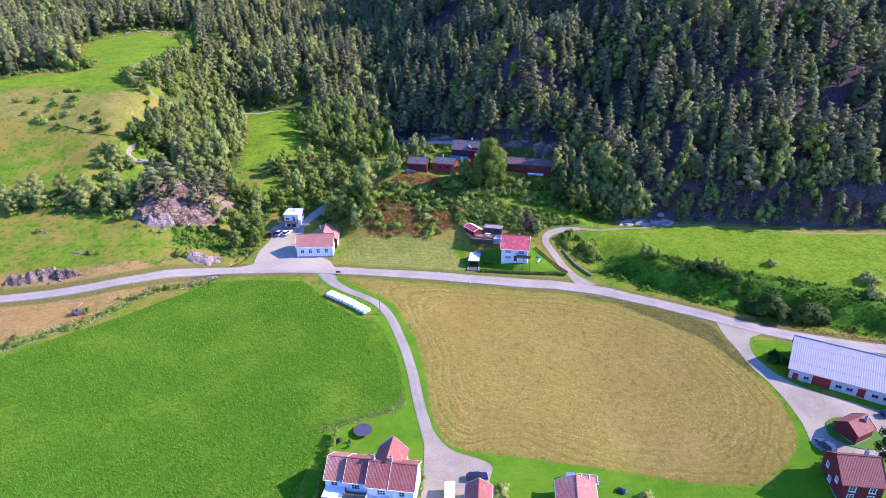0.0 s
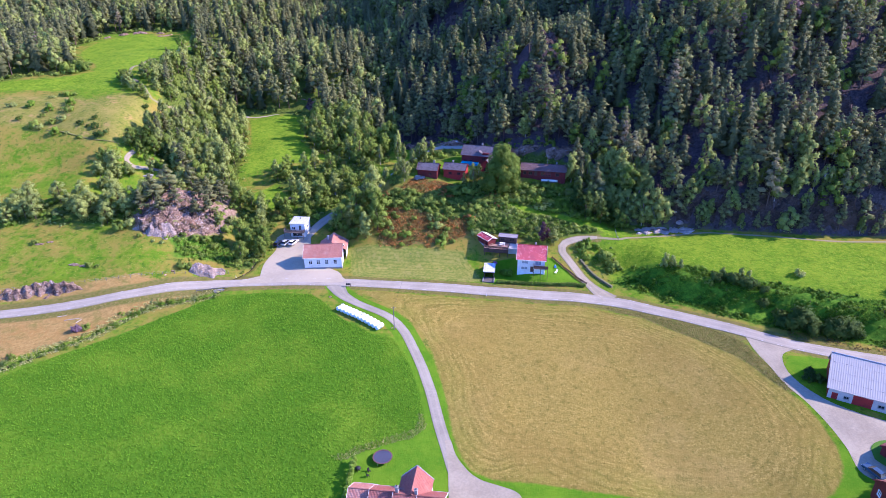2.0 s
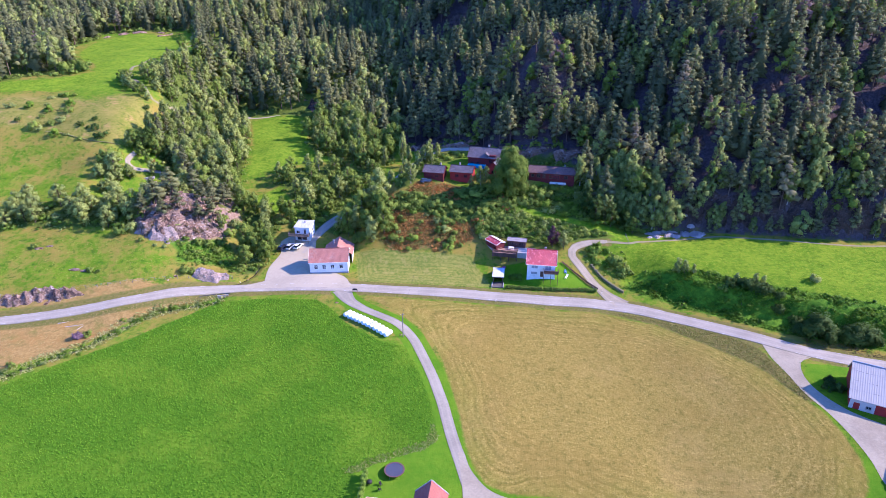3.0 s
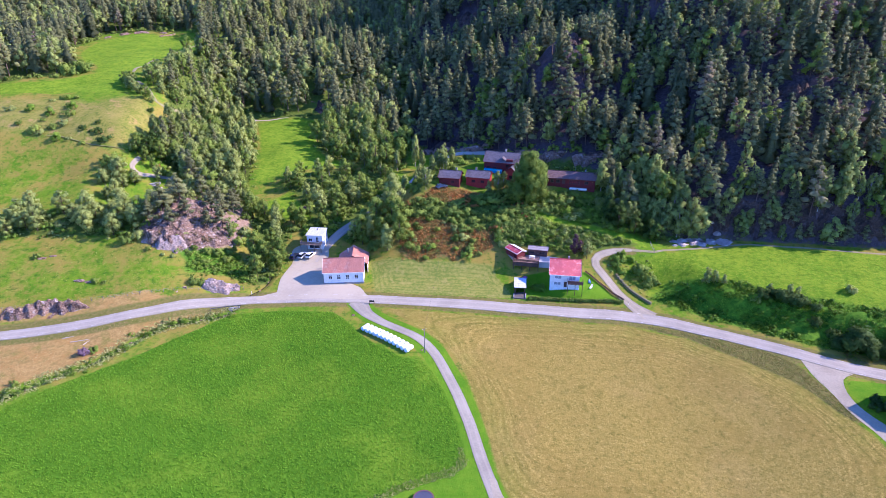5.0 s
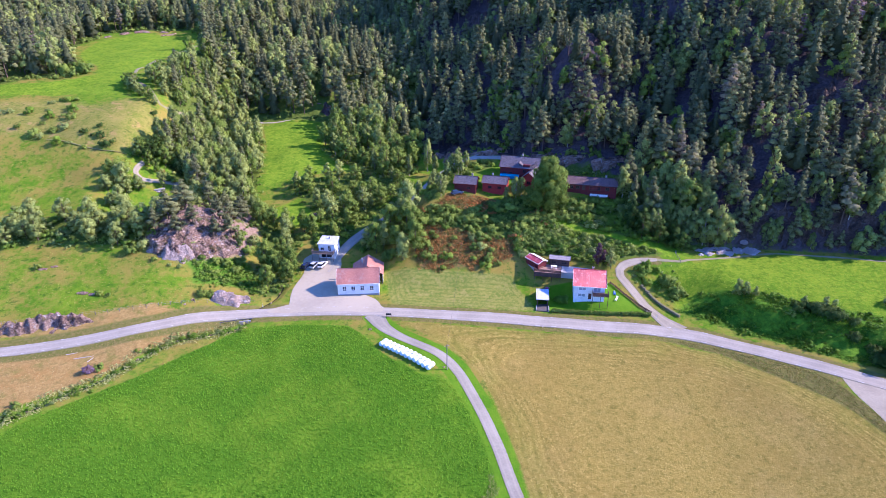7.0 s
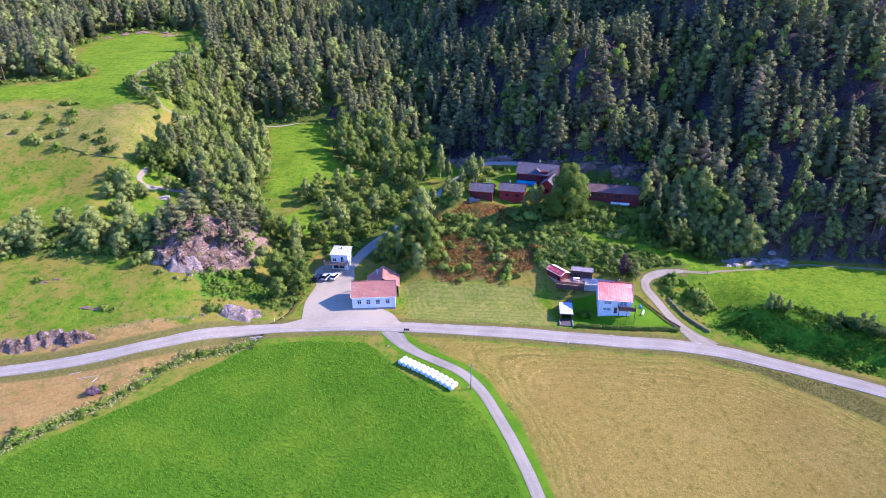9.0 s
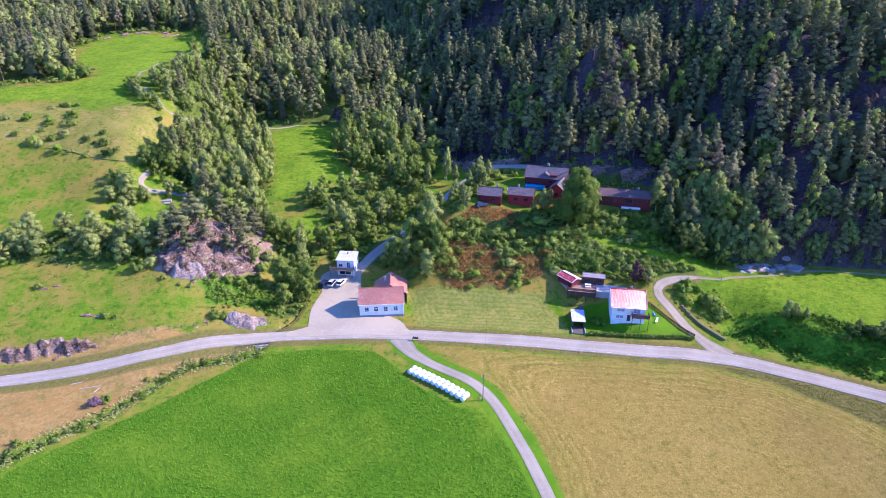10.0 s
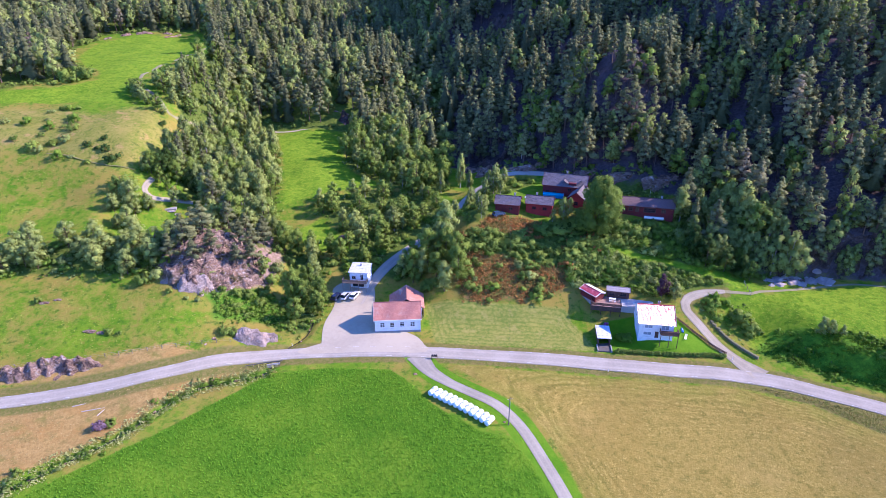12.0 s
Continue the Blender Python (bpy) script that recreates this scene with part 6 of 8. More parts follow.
# ---- vehicles ----
def car(m, paint, label, length=4.3, tall=1.45, rack=False):
    o = thing("car", m, label, "car", "parked cars")
    bm = bmesh.new()
    h = length / 2
    prof = [(-h, 0.35), (-h, 0.75), (-h * 0.62, 0.88), (h * 0.42, 0.92), (h * 0.95, 0.82), (h, 0.55), (h, 0.35)]
    rings = []
    for y, w in ((-0.86, 0.94), (-0.78, 1.0), (0.78, 1.0), (0.86, 0.94)):
        rings.append([bm.verts.new((x * w, y, 0.3 + (z - 0.3) * (1 if abs(y) < 0.8 else 0.93))) for x, z in prof])
    for a, b in zip(rings, rings[1:]):
        for i in range(len(prof)):
            j = (i + 1) % len(prof)
            bm.faces.new((a[i], b[i], b[j], a[j]))
    bm.faces.new(rings[0])
    bm.faces.new(rings[-1][::-1])
    bmesh.ops.recalc_face_normals(bm, faces=bm.faces)
    part("body", bm, paint, o)
    bm = bmesh.new()
    low = [(-h * 0.92, 0.88), (h * 0.45, 0.90)]
    top = [(-h * 0.78, tall - 0.04), (h * 0.08, tall - 0.04)]
    v = [[bm.verts.new((x, s * w, z)) for s in (-1, 1)] for (x, z), w in ((low[0], 0.78), (low[1], 0.78), (top[1], 0.62), (top[0], 0.62))]
    for i in range(4):
        a, b = v[i], v[(i + 1) % 4]
        bm.faces.new((a[0], a[1], b[1], b[0]))
    bm.faces.new([q[0] for q in v][::-1])
    bm.faces.new([q[1] for q in v])
    bmesh.ops.recalc_face_normals(bm, faces=bm.faces)
    part("cabin_glass", bm, M_GLASS, o)
    part("roof_panel", box(bmesh.new(), -h * 0.76, h * 0.06, -0.61, 0.61, tall - 0.036, tall, 0.01), paint, o)
    for x in (-h * 0.62, h * 0.60):
        for y in (-0.80, 0.80):
            bm = bmesh.new()
            bmesh.ops.create_cone(bm, cap_ends=True, segments=14, radius1=0.32, radius2=0.32, depth=0.2, matrix=pose(x, y, 0.32, 90))
            wheel = part("wheel", bm, M_BLACK, o)
            bm = bmesh.new()
            bmesh.ops.create_cone(bm, cap_ends=True, segments=10, radius1=0.2, radius2=0.2, depth=0.215, matrix=pose(x, y, 0.32, 90))
            part("rim", bm, M_METAL, wheel)
    for y in (-0.6, 0.6):
        part("headlight", box(bmesh.new(), h * 0.955, h * 1.004, y - 0.16, y + 0.16, 0.58, 0.72, 0.02), M_WHITE_TRIM, o)
        part("tail_light", box(bmesh.new(), -h * 1.004, -h * 0.97, y - 0.12, y + 0.12, 0.60, 0.74, 0.02), M_RED, o)
    return o


def paint(name, c):
    return painted(name, c, tuple(0.85 * v for v in c), 0.22, 2.0, spec=0.6)


P_NAVY, P_SILVER, P_WHITE, P_BLUE = paint("navy_paint", (0.015, 0.02, 0.06)), paint("silver_paint", (0.50, 0.52, 0.54)), paint("white_paint", (0.78, 0.78, 0.78)), paint("steel_blue_paint", (0.045, 0.075, 0.12))


def on_ground(x, y, rz, lift=0.06):
    return pose(x, y, level(x, y) + lift, 0, 0, rz)


car(on_ground(-60.9, 208.6, 72, 0.08), P_NAVY, "dark blue car parked in the school yard", 4.2)
car(on_ground(-58.0, 208.9, 68, 0.08), P_SILVER, "silver estate car parked in the school yard", 4.6, 1.6)
car(on_ground(-55.4, 208.9, 68, 0.08), P_WHITE, "white car parked in the school yard", 4.3)
car(on_ground(7.6, 96.8, 4), P_NAVY, "dark blue car parked behind the farm garage", 4.5)
car(on_ground(81.5, 99.7, 108, 0.1), P_BLUE, "steel blue car beside the red farmhouse", 4.3)
car(on_ground(-10.6, 232.6, 20, 0.1), P_BLUE, "steel blue car parked on the grass beside the red cottage", 4.2)
car(on_ground(101.0, 108.3, 6, 0.1), P_NAVY, "dark blue car in front of the barn", 4.6)


def build_camper():
    o = thing("box_trailer", on_ground(1.7, 91.6, 88), "tall white box trailer in the farm yard", "trailer")
    block("body", (-2.6, 2.6, -1.1, 1.1, 0.5, 2.7), M_WHITE_TRIM, o, bevel=0.12)
    for x in (-1.2, 1.4):
        for y in (-0.95, 0.95):
            bm = bmesh.new()
            bmesh.ops.create_cone(bm, cap_ends=True, segments=14, radius1=0.35, radius2=0.35, depth=0.24, matrix=pose(x, y, 0.35, 90))
            part("wheel", bm, M_BLACK, o)
    block("drawbar", (2.6, 3.8, -0.08, 0.08, 0.45, 0.58), M_METAL, o)


build_camper()


def build_hay_wagon():
    o = thing("hay_wagon", on_ground(29.2, 95.4, -9), "long red farm wagon with a white front on the grass", "wagon")
    block("bed", (-3.3, 3.3, -1.15, 1.15, 0.75, 0.95), M_PINK, o, "faded red boards")
    for x in (-3.2, -1.6, 0, 1.6, 3.2):
        block("cross_bar", (x - 0.07, x + 0.07, -1.2, 1.2, 0.955, 1.12), M_WHITE_TRIM, o)
    for y in (-1.2, 1.2):
        block("side_rail", (-3.3, 3.3, y - 0.04, y + 0.04, 1.125, 1.3), M_WHITE_TRIM, o)
    block("front_box", (-3.3, -1.7, -1.1, 1.1, 1.125, 1.5), M_METAL, o, "pale grey box")
    for x in (-2.0, 1.9):
        for y in (-1.0, 1.0):
            bm = bmesh.new()
            bmesh.ops.create_cone(bm, cap_ends=True, segments=14, radius1=0.42, radius2=0.42, depth=0.3, matrix=pose(x, y, 0.42, 90))
            part("wheel", bm, M_BLACK, o)
    block("drawbar", (3.3, 4.6, -0.08, 0.08, 0.6, 0.75), M_METAL, o)


M_PINK = painted("faded_red_boards", (0.50, 0.16, 0.13), (0.42, 0.22, 0.18), 0.8)
build_hay_wagon()


def build_trampoline():
    o = thing("trampoline", on_ground(-17.6, 110.2, 0, 0), "round garden trampoline with a dark mat", "trampoline")
    bm = bmesh.new()
    bmesh.ops.create_cone(bm, cap_ends=True, segments=40, radius1=1.85, radius2=1.85, depth=0.02, matrix=pose(0, 0, 0.86))
    part("mat", bm, M_MAT, o, "dark bluish mat")
    bm = bmesh.new()
    for i in range(40):
        a, b = 6.2832 * i / 40, 6.2832 * (i + 1) / 40
        for r0, r1, z in ((1.87, 2.15, 0.90),):
            q = [(r * math.cos(t), r * math.sin(t), zz) for r, t, zz in ((r0, a, z), (r1, a, z), (r1, b, z), (r0, b, z), (r0, a, z - 0.05), (r1, a, z - 0.05), (r1, b, z - 0.05), (r0, b, z - 0.05))]
            v = [bm.verts.new(c) for c in q]
            for f in ((0, 1, 2, 3), (7, 6, 5, 4), (1, 5, 6, 2), (4, 0, 3, 7)):
                bm.faces.new([v[j] for j in f])
    part("edge_pad", bm, M_PAD, o, "brownish edge padding")
    for i in range(6):
        a = i * 1.0472
        x, y = 2.0 * math.cos(a), 2.0 * math.sin(a)
        block("leg", (x - 0.03, x + 0.03, y - 0.03, y + 0.03, -0.1, 0.845), M_METAL, o, bevel=0)


M_MAT, M_PAD = painted("mat_fabric", (0.06, 0.065, 0.10), (0.04, 0.045, 0.07), 0.8), painted("pad_fabric", (0.13, 0.07, 0.06), (0.09, 0.05, 0.05), 0.7)
build_trampoline()


def garden_chair(m, group="garden seats"):
    o = thing("garden_chair", m, "dark garden chair on the lawn", "chair", group)
    block("seat", (-0.26, 0.26, -0.26, 0.26, 0.38, 0.43), M_BLACK, o)
    block("backrest", (-0.26, 0.26, 0.22, 0.28, 0.435, 0.95), M_BLACK, o)
    for x in (-0.22, 0.22):
        for y in (-0.22, 0.22):
            block("leg", (x - 0.03, x + 0.03, y - 0.03, y + 0.03, 0, 0.378), M_BLACK, o, bevel=0)
    return o


for x, y, rz in ((-20.3, 107.0, 40), (-20.4, 105.7, 120)):
    garden_chair(on_ground(x, y, rz, 0))
t = thing("grill", on_ground(-22.6, 107.3, 20, 0), "black covered kettle grill on the lawn", "grill")
bm = bmesh.new()
bmesh.ops.create_uvsphere(bm, u_segments=14, v_segments=8, radius=0.62, matrix=pose(0, 0, 0.75) @ Matrix.Diagonal((1, 1, 0.7, 1)))
part("kettle", bm, M_BLACK, t)
for i in range(3):
    a = i * 2.094
    block("leg", (0.35 * math.cos(a) - 0.04, 0.35 * math.cos(a) + 0.04, 0.35 * math.sin(a) - 0.04, 0.35 * math.sin(a) + 0.04, 0, 0.5), M_BLACK, t, bevel=0)
t = thing("mower", on_ground(37.0, 93.0, -25, 0), "dark blue ride-on grass mower on the lawn", "machine")
block("deck", (-1.0, 0.7, -0.5, 0.5, 0.25, 0.6), P_NAVY, t, bevel=0.1)
block("seat", (-0.5, 0.0, -0.25, 0.25, 0.61, 1.0), M_BLACK, t, bevel=0.08)
block("drawbar", (0.7, 1.9, -0.06, 0.06, 0.35, 0.47), M_METAL, t)
for x in (-0.6, 0.4):
    for y in (-0.5, 0.5):
        bm = bmesh.new()
        bmesh.ops.create_cone(bm, cap_ends=True, segments=12, radius1=0.25, radius2=0.25, depth=0.2, matrix=pose(x, y, 0.25, 90))
        part("wheel", bm, M_BLACK, t)


# ---- silage bales ----
def bale_mesh(seed):
    """A round bale on its side, wrapped in film: soft edges and a slack surface."""
    bm = bmesh.new()
    r = np.random.default_rng(seed)
    rings = []
    for x, rad in ((-0.60, 0.0), (-0.62, 0.30), (-0.61, 0.50), (-0.52, 0.61), (-0.2, 0.65), (0.2, 0.65), (0.52, 0.61), (0.61, 0.50), (0.62, 0.30), (0.60, 0.0)):
        if rad == 0:
            rings.append([bm.verts.new((x, 0, 0.62))])
            continue
        rings.append([bm.verts.new((x + r.normal(0, 0.008), rad * math.cos(a) * (1 + r.normal(0, 0.012)), 0.62 + rad * math.sin(a) * 0.96)) for a in np.linspace(0, 6.2832, 18, endpoint=False)])
    for a, b in zip(rings, rings[1:]):
        for i in range(18):
            j = (i + 1) % 18
            if len(a) == 1:
                bm.faces.new((a[0], b[j], b[i]))
            elif len(b) == 1:
                bm.faces.new((a[i], a[j], b[0]))
            else:
                bm.faces.new((a[i], a[j], b[j], b[i]))
    bmesh.ops.recalc_face_normals(bm, faces=bm.faces)
    me = bpy.data.meshes.new("bale")
    bm.to_mesh(me)
    bm.free()
    me.materials.append(M_PLASTIC)
    me.shade_smooth()
    return me


BALES = [bale_mesh(k) for k in range(4)]
ax, ay, bx, by = -33.6, 167.2, -21.4, 156.9
ang = math.degrees(math.atan2(by - ay, bx - ax))
ux, uy = math.cos(radians(ang)), math.sin(radians(ang))
for i in range(12):
    for j, side in enumerate((-0.66, 0.66)):
        s = math.hypot(bx - ax, by - ay) * i / 11
        x, y = ax + ux * s - uy * side, ay + uy * s + ux * side
        b = new("silage_bale", BALES[(i * 3 + j) % 4])
        b.matrix_basis = pose(x, y, level(x, y) - 0.02 + 0.02 * ((i + j) % 3), 0, 0, ang + 90 + (i * 37 + j * 11) % 7 - 3) @ Matrix.Diagonal((1.08, 1.08, 1.08, 1))
        tagged(b, "round silage bale wrapped in white film beside the lane", "bale", "row of bales")


# ---- poles, wires and road furniture ----
def utility_pole(x, y, high=8.2):
    o = thing("utility_pole", on_ground(x, y, 20, -0.1), "weathered wooden utility pole beside the lane", "pole", "utility poles")
    v, f = tube([(0, 0, 0), (0, 0, high)], [0.14, 0.10], 8)
    part("pole", mesh_from("pole", v, f, M_WOOD_GREY, True), None, o)
    block("cross_arm", (-0.6, 0.6, -0.05, 0.05, high - 0.5, high - 0.38), M_WOOD_GREY, o)
    for s in (-0.5, 0.5):
        block("insulator", (s - 0.04, s + 0.04, -0.04, 0.04, high - 0.378, high - 0.22), M_WHITE_TRIM, o, bevel=0.01)
    return Vector((x, y, level(x, y) + high - 0.4))


M_WOOD_GREY = painted("weathered_pole", (0.20, 0.18, 0.16), (0.12, 0.11, 0.10), 0.9)


def wire(a, b, sag=0.6):
    pts = []
    for i in range(13):
        t = i / 12
        p = a.lerp(b, t)
        pts.append((p.x, p.y, p.z - sag * 4 * t * (1 - t)))
    v, f = [], []
    for k, p in enumerate(pts):
        v += [(p[0] + dx, p[1] + dy, p[2] + dz) for dx, dy, dz in ((0.018, 0, 0), (-0.009, 0.012, 0.012), (-0.009, -0.012, -0.012))]
        if k:
            f += [((k - 1) * 3 + i, (k - 1) * 3 + (i + 1) % 3, k * 3 + (i + 1) % 3, k * 3 + i) for i in range(3)]
    o = new("overhead_wire", mesh_from("overhead_wire", v, f, M_BLACK))
    tagged(o, "thin dark overhead wire from the pole to the red cottage", "wire", "overhead wires")


p1 = utility_pole(-17.2, 156.4, 7.6)
wire(p1, Vector((-6.6, 234.0, 22.2)), 3.3)


def mailbox_stand(x, y, rz):
    o = thing("mailbox_stand", on_ground(x, y, rz, 0), "dark mailbox stand at the lane mouth", "mailbox")
    block("shelf", (-0.8, 0.8, -0.25, 0.25, 0.75, 0.82), M_BROWN, o)
    for x0 in (-0.7, -0.2, 0.3):
        block("mailbox", (x0, x0 + 0.42, -0.2, 0.2, 0.825, 1.2), M_BLACK, o)
    for x0 in (-0.7, 0.7):
        block("post", (x0 - 0.05, x0 + 0.05, -0.05, 0.05, -0.1, 0.745), M_BROWN, o)


mailbox_stand(-32.9, 180.6, -6)


def sign(x, y, rz):
    o = thing("road_marker", on_ground(x, y, rz, 0), "short grey roadside marker post", "post", "roadside markers")
    block("post", (-0.05, 0.05, -0.05, 0.05, -0.1, 0.9), M_WHITE_TRIM, o)
    block("band", (-0.055, 0.055, -0.055, 0.055, 0.7, 0.82), M_BLACK, o, bevel=0)


for x, y in ((-70, 187.2), (10.2, 174.2), (43.2, 177.4)):
    sign(x, y, 0)


def stone(name, x, y, size, seed, label, flat=0.6, sink=0.25, wide=(1, 1), rz=0.0, material=None, rough=0.22):
    """A weathered boulder or outcrop: a lump of broken facets."""
    r = np.random.default_rng(seed)
    bm = bmesh.new()
    lumps = 7 if size > 2 else 2
    for k in range(lumps):
        d = r.normal(size=(26, 3))
        d /= np.linalg.norm(d, axis=1)[:, None]
        d *= r.uniform(1 - rough, 1 + rough * 0.3, (26, 1))
        c = r.normal(0, 0.42, 3) * (k > 0) * np.array([1, 1, 0.45])
        s = 0.85 if k == 0 else r.uniform(0.3, 0.6)
        vs = [bm.verts.new((c + q * s) * np.array([size * wide[0], size * wide[1], size * flat])) for q in d]
        out = bmesh.ops.convex_hull(bm, input=vs)
        bmesh.ops.delete(bm, geom=[g for g in out["geom_interior"] if isinstance(g, bmesh.types.BMVert)], context="VERTS")
    me = bpy.data.meshes.new(name)
    bm.to_mesh(me)
    bm.free()
    me.materials.append(material or M_ROCK)
    o = new(name, me)
    o.matrix_basis = pose(x, y, level(x, y) - size * flat * sink, 0, 0, rz)
    return tagged(o, label, "rock")


stone("stone", -37.8, 174.6, 0.8, 3, "grey stone on the verge of the lane")
stone("stone", -17.9, 157.2, 0.55, 5, "pale stone at the foot of the pole")

stone("stone", -89.6, 186.8, 0.9, 9, "grey stone in the pasture grass", 0.5)
stone("stone", -91.2, 184.6, 0.6, 10, "small pale stone in the pasture grass", 0.5)


def rock_field(name, outline, high, label, seed, strike, material, res=0.55, skirt=2.5, size=1.0):
    """Bare rock breaking out of the ground: ribs and ledges along one strike, split by joints."""
    o = np.array(outline, float)
    xs, ys = np.arange(o[:, 0].min() - 1, o[:, 0].max() + 1, res), np.arange(o[:, 1].min() - 1, o[:, 1].max() + 1, res)
    X, Y = np.meshgrid(xs, ys)
    r = np.random.default_rng(seed)
    X, Y = X + r.uniform(-0.4, 0.4, X.shape) * res, Y + r.uniform(-0.4, 0.4, X.shape) * res
    d = inside_distance(X, Y, outline) + 1.2 * relief(X, Y, 6, seed)
    a = radians(strike)
    u, v = X * math.cos(a) + Y * math.sin(a), -X * math.sin(a) + Y * math.cos(a)
    rib = np.abs(((u / 5.2 / size + 0.35 * relief(X, Y, 9, seed + 1)) % 1) - 0.35)
    joint = np.abs(((v / 3.4 / size + 0.4 * relief(X, Y, 7, seed + 2)) % 1) - 0.5)
    h = 0.55 + 0.30 * relief(X, Y, 13, seed + 3) + 0.55 * rib + 0.35 * joint
    step = 0.23
    h = (np.floor(h / step) + np.clip((h / step % 1) * 2.6 - 0.8, 0, 1)) * step
    z = height(X, Y) + ss(-0.2, skirt, d) * high * h + r.normal(0, 0.05, X.shape) - 0.5 * ss(0.3, -0.6, d) - 0.03
    idx = np.arange(X.size).reshape(X.shape)
    keep = np.maximum.reduce([d[:-1, :-1], d[1:, :-1], d[:-1, 1:], d[1:, 1:]]) > -0.4
    q = np.stack([idx[:-1, :-1], idx[:-1, 1:], idx[1:, 1:], idx[1:, :-1]], -1)[keep]
    used, back = np.unique(q, return_inverse=True)
    me = mesh_from(name, np.stack([X, Y, z], -1).reshape(-1, 3)[used], back.reshape(-1, 4), material)
    return tagged(new(name, me), label, "rock")


rock_field("boulder", [(-86.5, 187.0), (-84.5, 190.5), (-80.5, 192.2), (-76.0, 191.4), (-74.2, 188.6), (-77, 186.6), (-81, 186.2)], 2.2, "large pale weathered rock in the pasture", 8, 30, M_PALE_ROCK, 0.4, 1.6)
rock_field("rock_outcrop", [(-138, 173.2), (-128, 174.2), (-120, 175.4), (-113.5, 177.4), (-117, 179.2), (-126, 179.4), (-138, 177.6)], 2.4, "grey blasted rock face beside the road", 5, 38, M_ROCK, 0.4, 1.6, 0.6)
rock_field("rock_knoll", [(-111, 212), (-107, 203.5), (-98, 200.5), (-88, 205), (-81, 209.5), (-83, 217), (-90, 219), (-97, 222.5), (-106, 218)], 2.9, "bare pinkish-brown rock knoll with ledges and ribs", 4, 35, M_ROCK)
rock_field("rock_ledge", [(-96, 236), (-90, 238), (-85, 235), (-87, 229), (-93, 230)], 2.2, "bare pinkish rock ledge on top of the knoll", 14, 50, M_ROCK)
rock_field("rock_ledge", [(-108, 230), (-102, 233), (-97, 230), (-101, 226), (-106, 226)], 2.0, "bare rock ledge among the knoll pines", 15, 10, M_ROCK)
rock_field("rock_slab", [(-107.5, 204), (-103, 201.6), (-98, 199.6), (-93.5, 202.2), (-94.5, 206.5), (-101, 207.5)], 2.7, "pale streaked rock slab at the foot of the knoll", 9, 20, M_PALE_ROCK, 0.45, 3.0)
for i, (x, y, s) in enumerate(((-118.6, 244.6, 1.5), (-116.6, 244.2, 1.1))):
    stone("boulder", x, y, s, 90 + i, "pale flat rock in the clearing beside the hut track", 0.35, 0.3, (1.5, 0.8), 20 * i, material=M_SCREE, rough=0.3)
for i, (x, y, s) in enumerate(((-121, 188, 1.8), (-118, 187.6, 1.4), (-137, 198, 1.5), (-134, 199, 1.2))):
    stone("rock_outcrop", x, y, s, 60 + i, "low grey rock breaking through the pasture", 0.35, 0.3, (1.5, 0.6))
# cliff rocks at the foot of the wooded hill and in the woods
rng = np.random.default_rng(5)
for i, (x, y, s, fl) in enumerate(((66, 206, 2.2, 0.6), (70, 204.4, 2.6, 0.5), (75, 204, 2.2, 0.5), (82, 205.2, 1.8, 0.6), 
                                    (-9, 276, 6.5, 1.5), (2, 268, 6.0, 1.4), (24, 257, 5.5, 1.2), (34, 251, 5.0, 1.2), (48, 244, 5.0, 1.2), (-14, 283, 5.0, 1.2), (58, 226, 4.5, 1.2), (-62, 236, 2.2, 0.9), (-60, 337, 3.5, 0.9), (-72, 345, 3.5, 0.9))):
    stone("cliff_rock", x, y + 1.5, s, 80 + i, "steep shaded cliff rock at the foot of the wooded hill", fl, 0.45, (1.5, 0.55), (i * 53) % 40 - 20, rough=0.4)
rock_field("cliff_rock", [(70, 208.4), (82, 207.4), (92, 206.2), (110, 202.2), (130, 197.2), (165, 193.6), (165, 196.6), (130, 200.2), (110, 205), (92, 209), (72, 211)], 1.9, "long shaded cliff along the foot of the wooded hill", 17, 62, M_SHADED_CLIFF, 0.55, 1.2, 0.8)
for i in range(60):
    u = float(rng.uniform(0, 1)) ** 1.3
    x, y = 64.5 + float(rng.uniform(0, 1)) * 19 + 1.2 * u, 203.4 + 5.0 * u + float(rng.uniform(-0.4, 0.4))
    stone("boulder", x, y, float(rng.uniform(0.7, 2.3)), 200 + i, "pale fallen boulder at the foot of the wooded hill", 0.7, 0.3, (1.3, 0.9), i * 41 % 90, material=M_SCREE, rough=0.3)
# Crags share the cliff rock that has shade in its colour.
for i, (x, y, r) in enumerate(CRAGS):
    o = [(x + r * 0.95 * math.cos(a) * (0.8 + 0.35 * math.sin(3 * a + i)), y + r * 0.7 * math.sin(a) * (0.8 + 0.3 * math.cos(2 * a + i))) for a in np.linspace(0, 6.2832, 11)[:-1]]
    rock_field("cliff_rock", o, 4.2, "bare grey-pink cliff showing between the pines", 40 + i, 20 + i * 17, M_SHADED_CLIFF, 0.7, 3.0, 0.9)
for i, (x, y) in enumerate(((-178, 427), (-190, 425), (-198, 422), (-171, 422), (-206, 416))):
    stone("cliff_rock", x, y, 3.4, 160 + i, "pale rock rib above the upper meadow", 0.5, 0.3, (1.6, 0.7), i * 20)


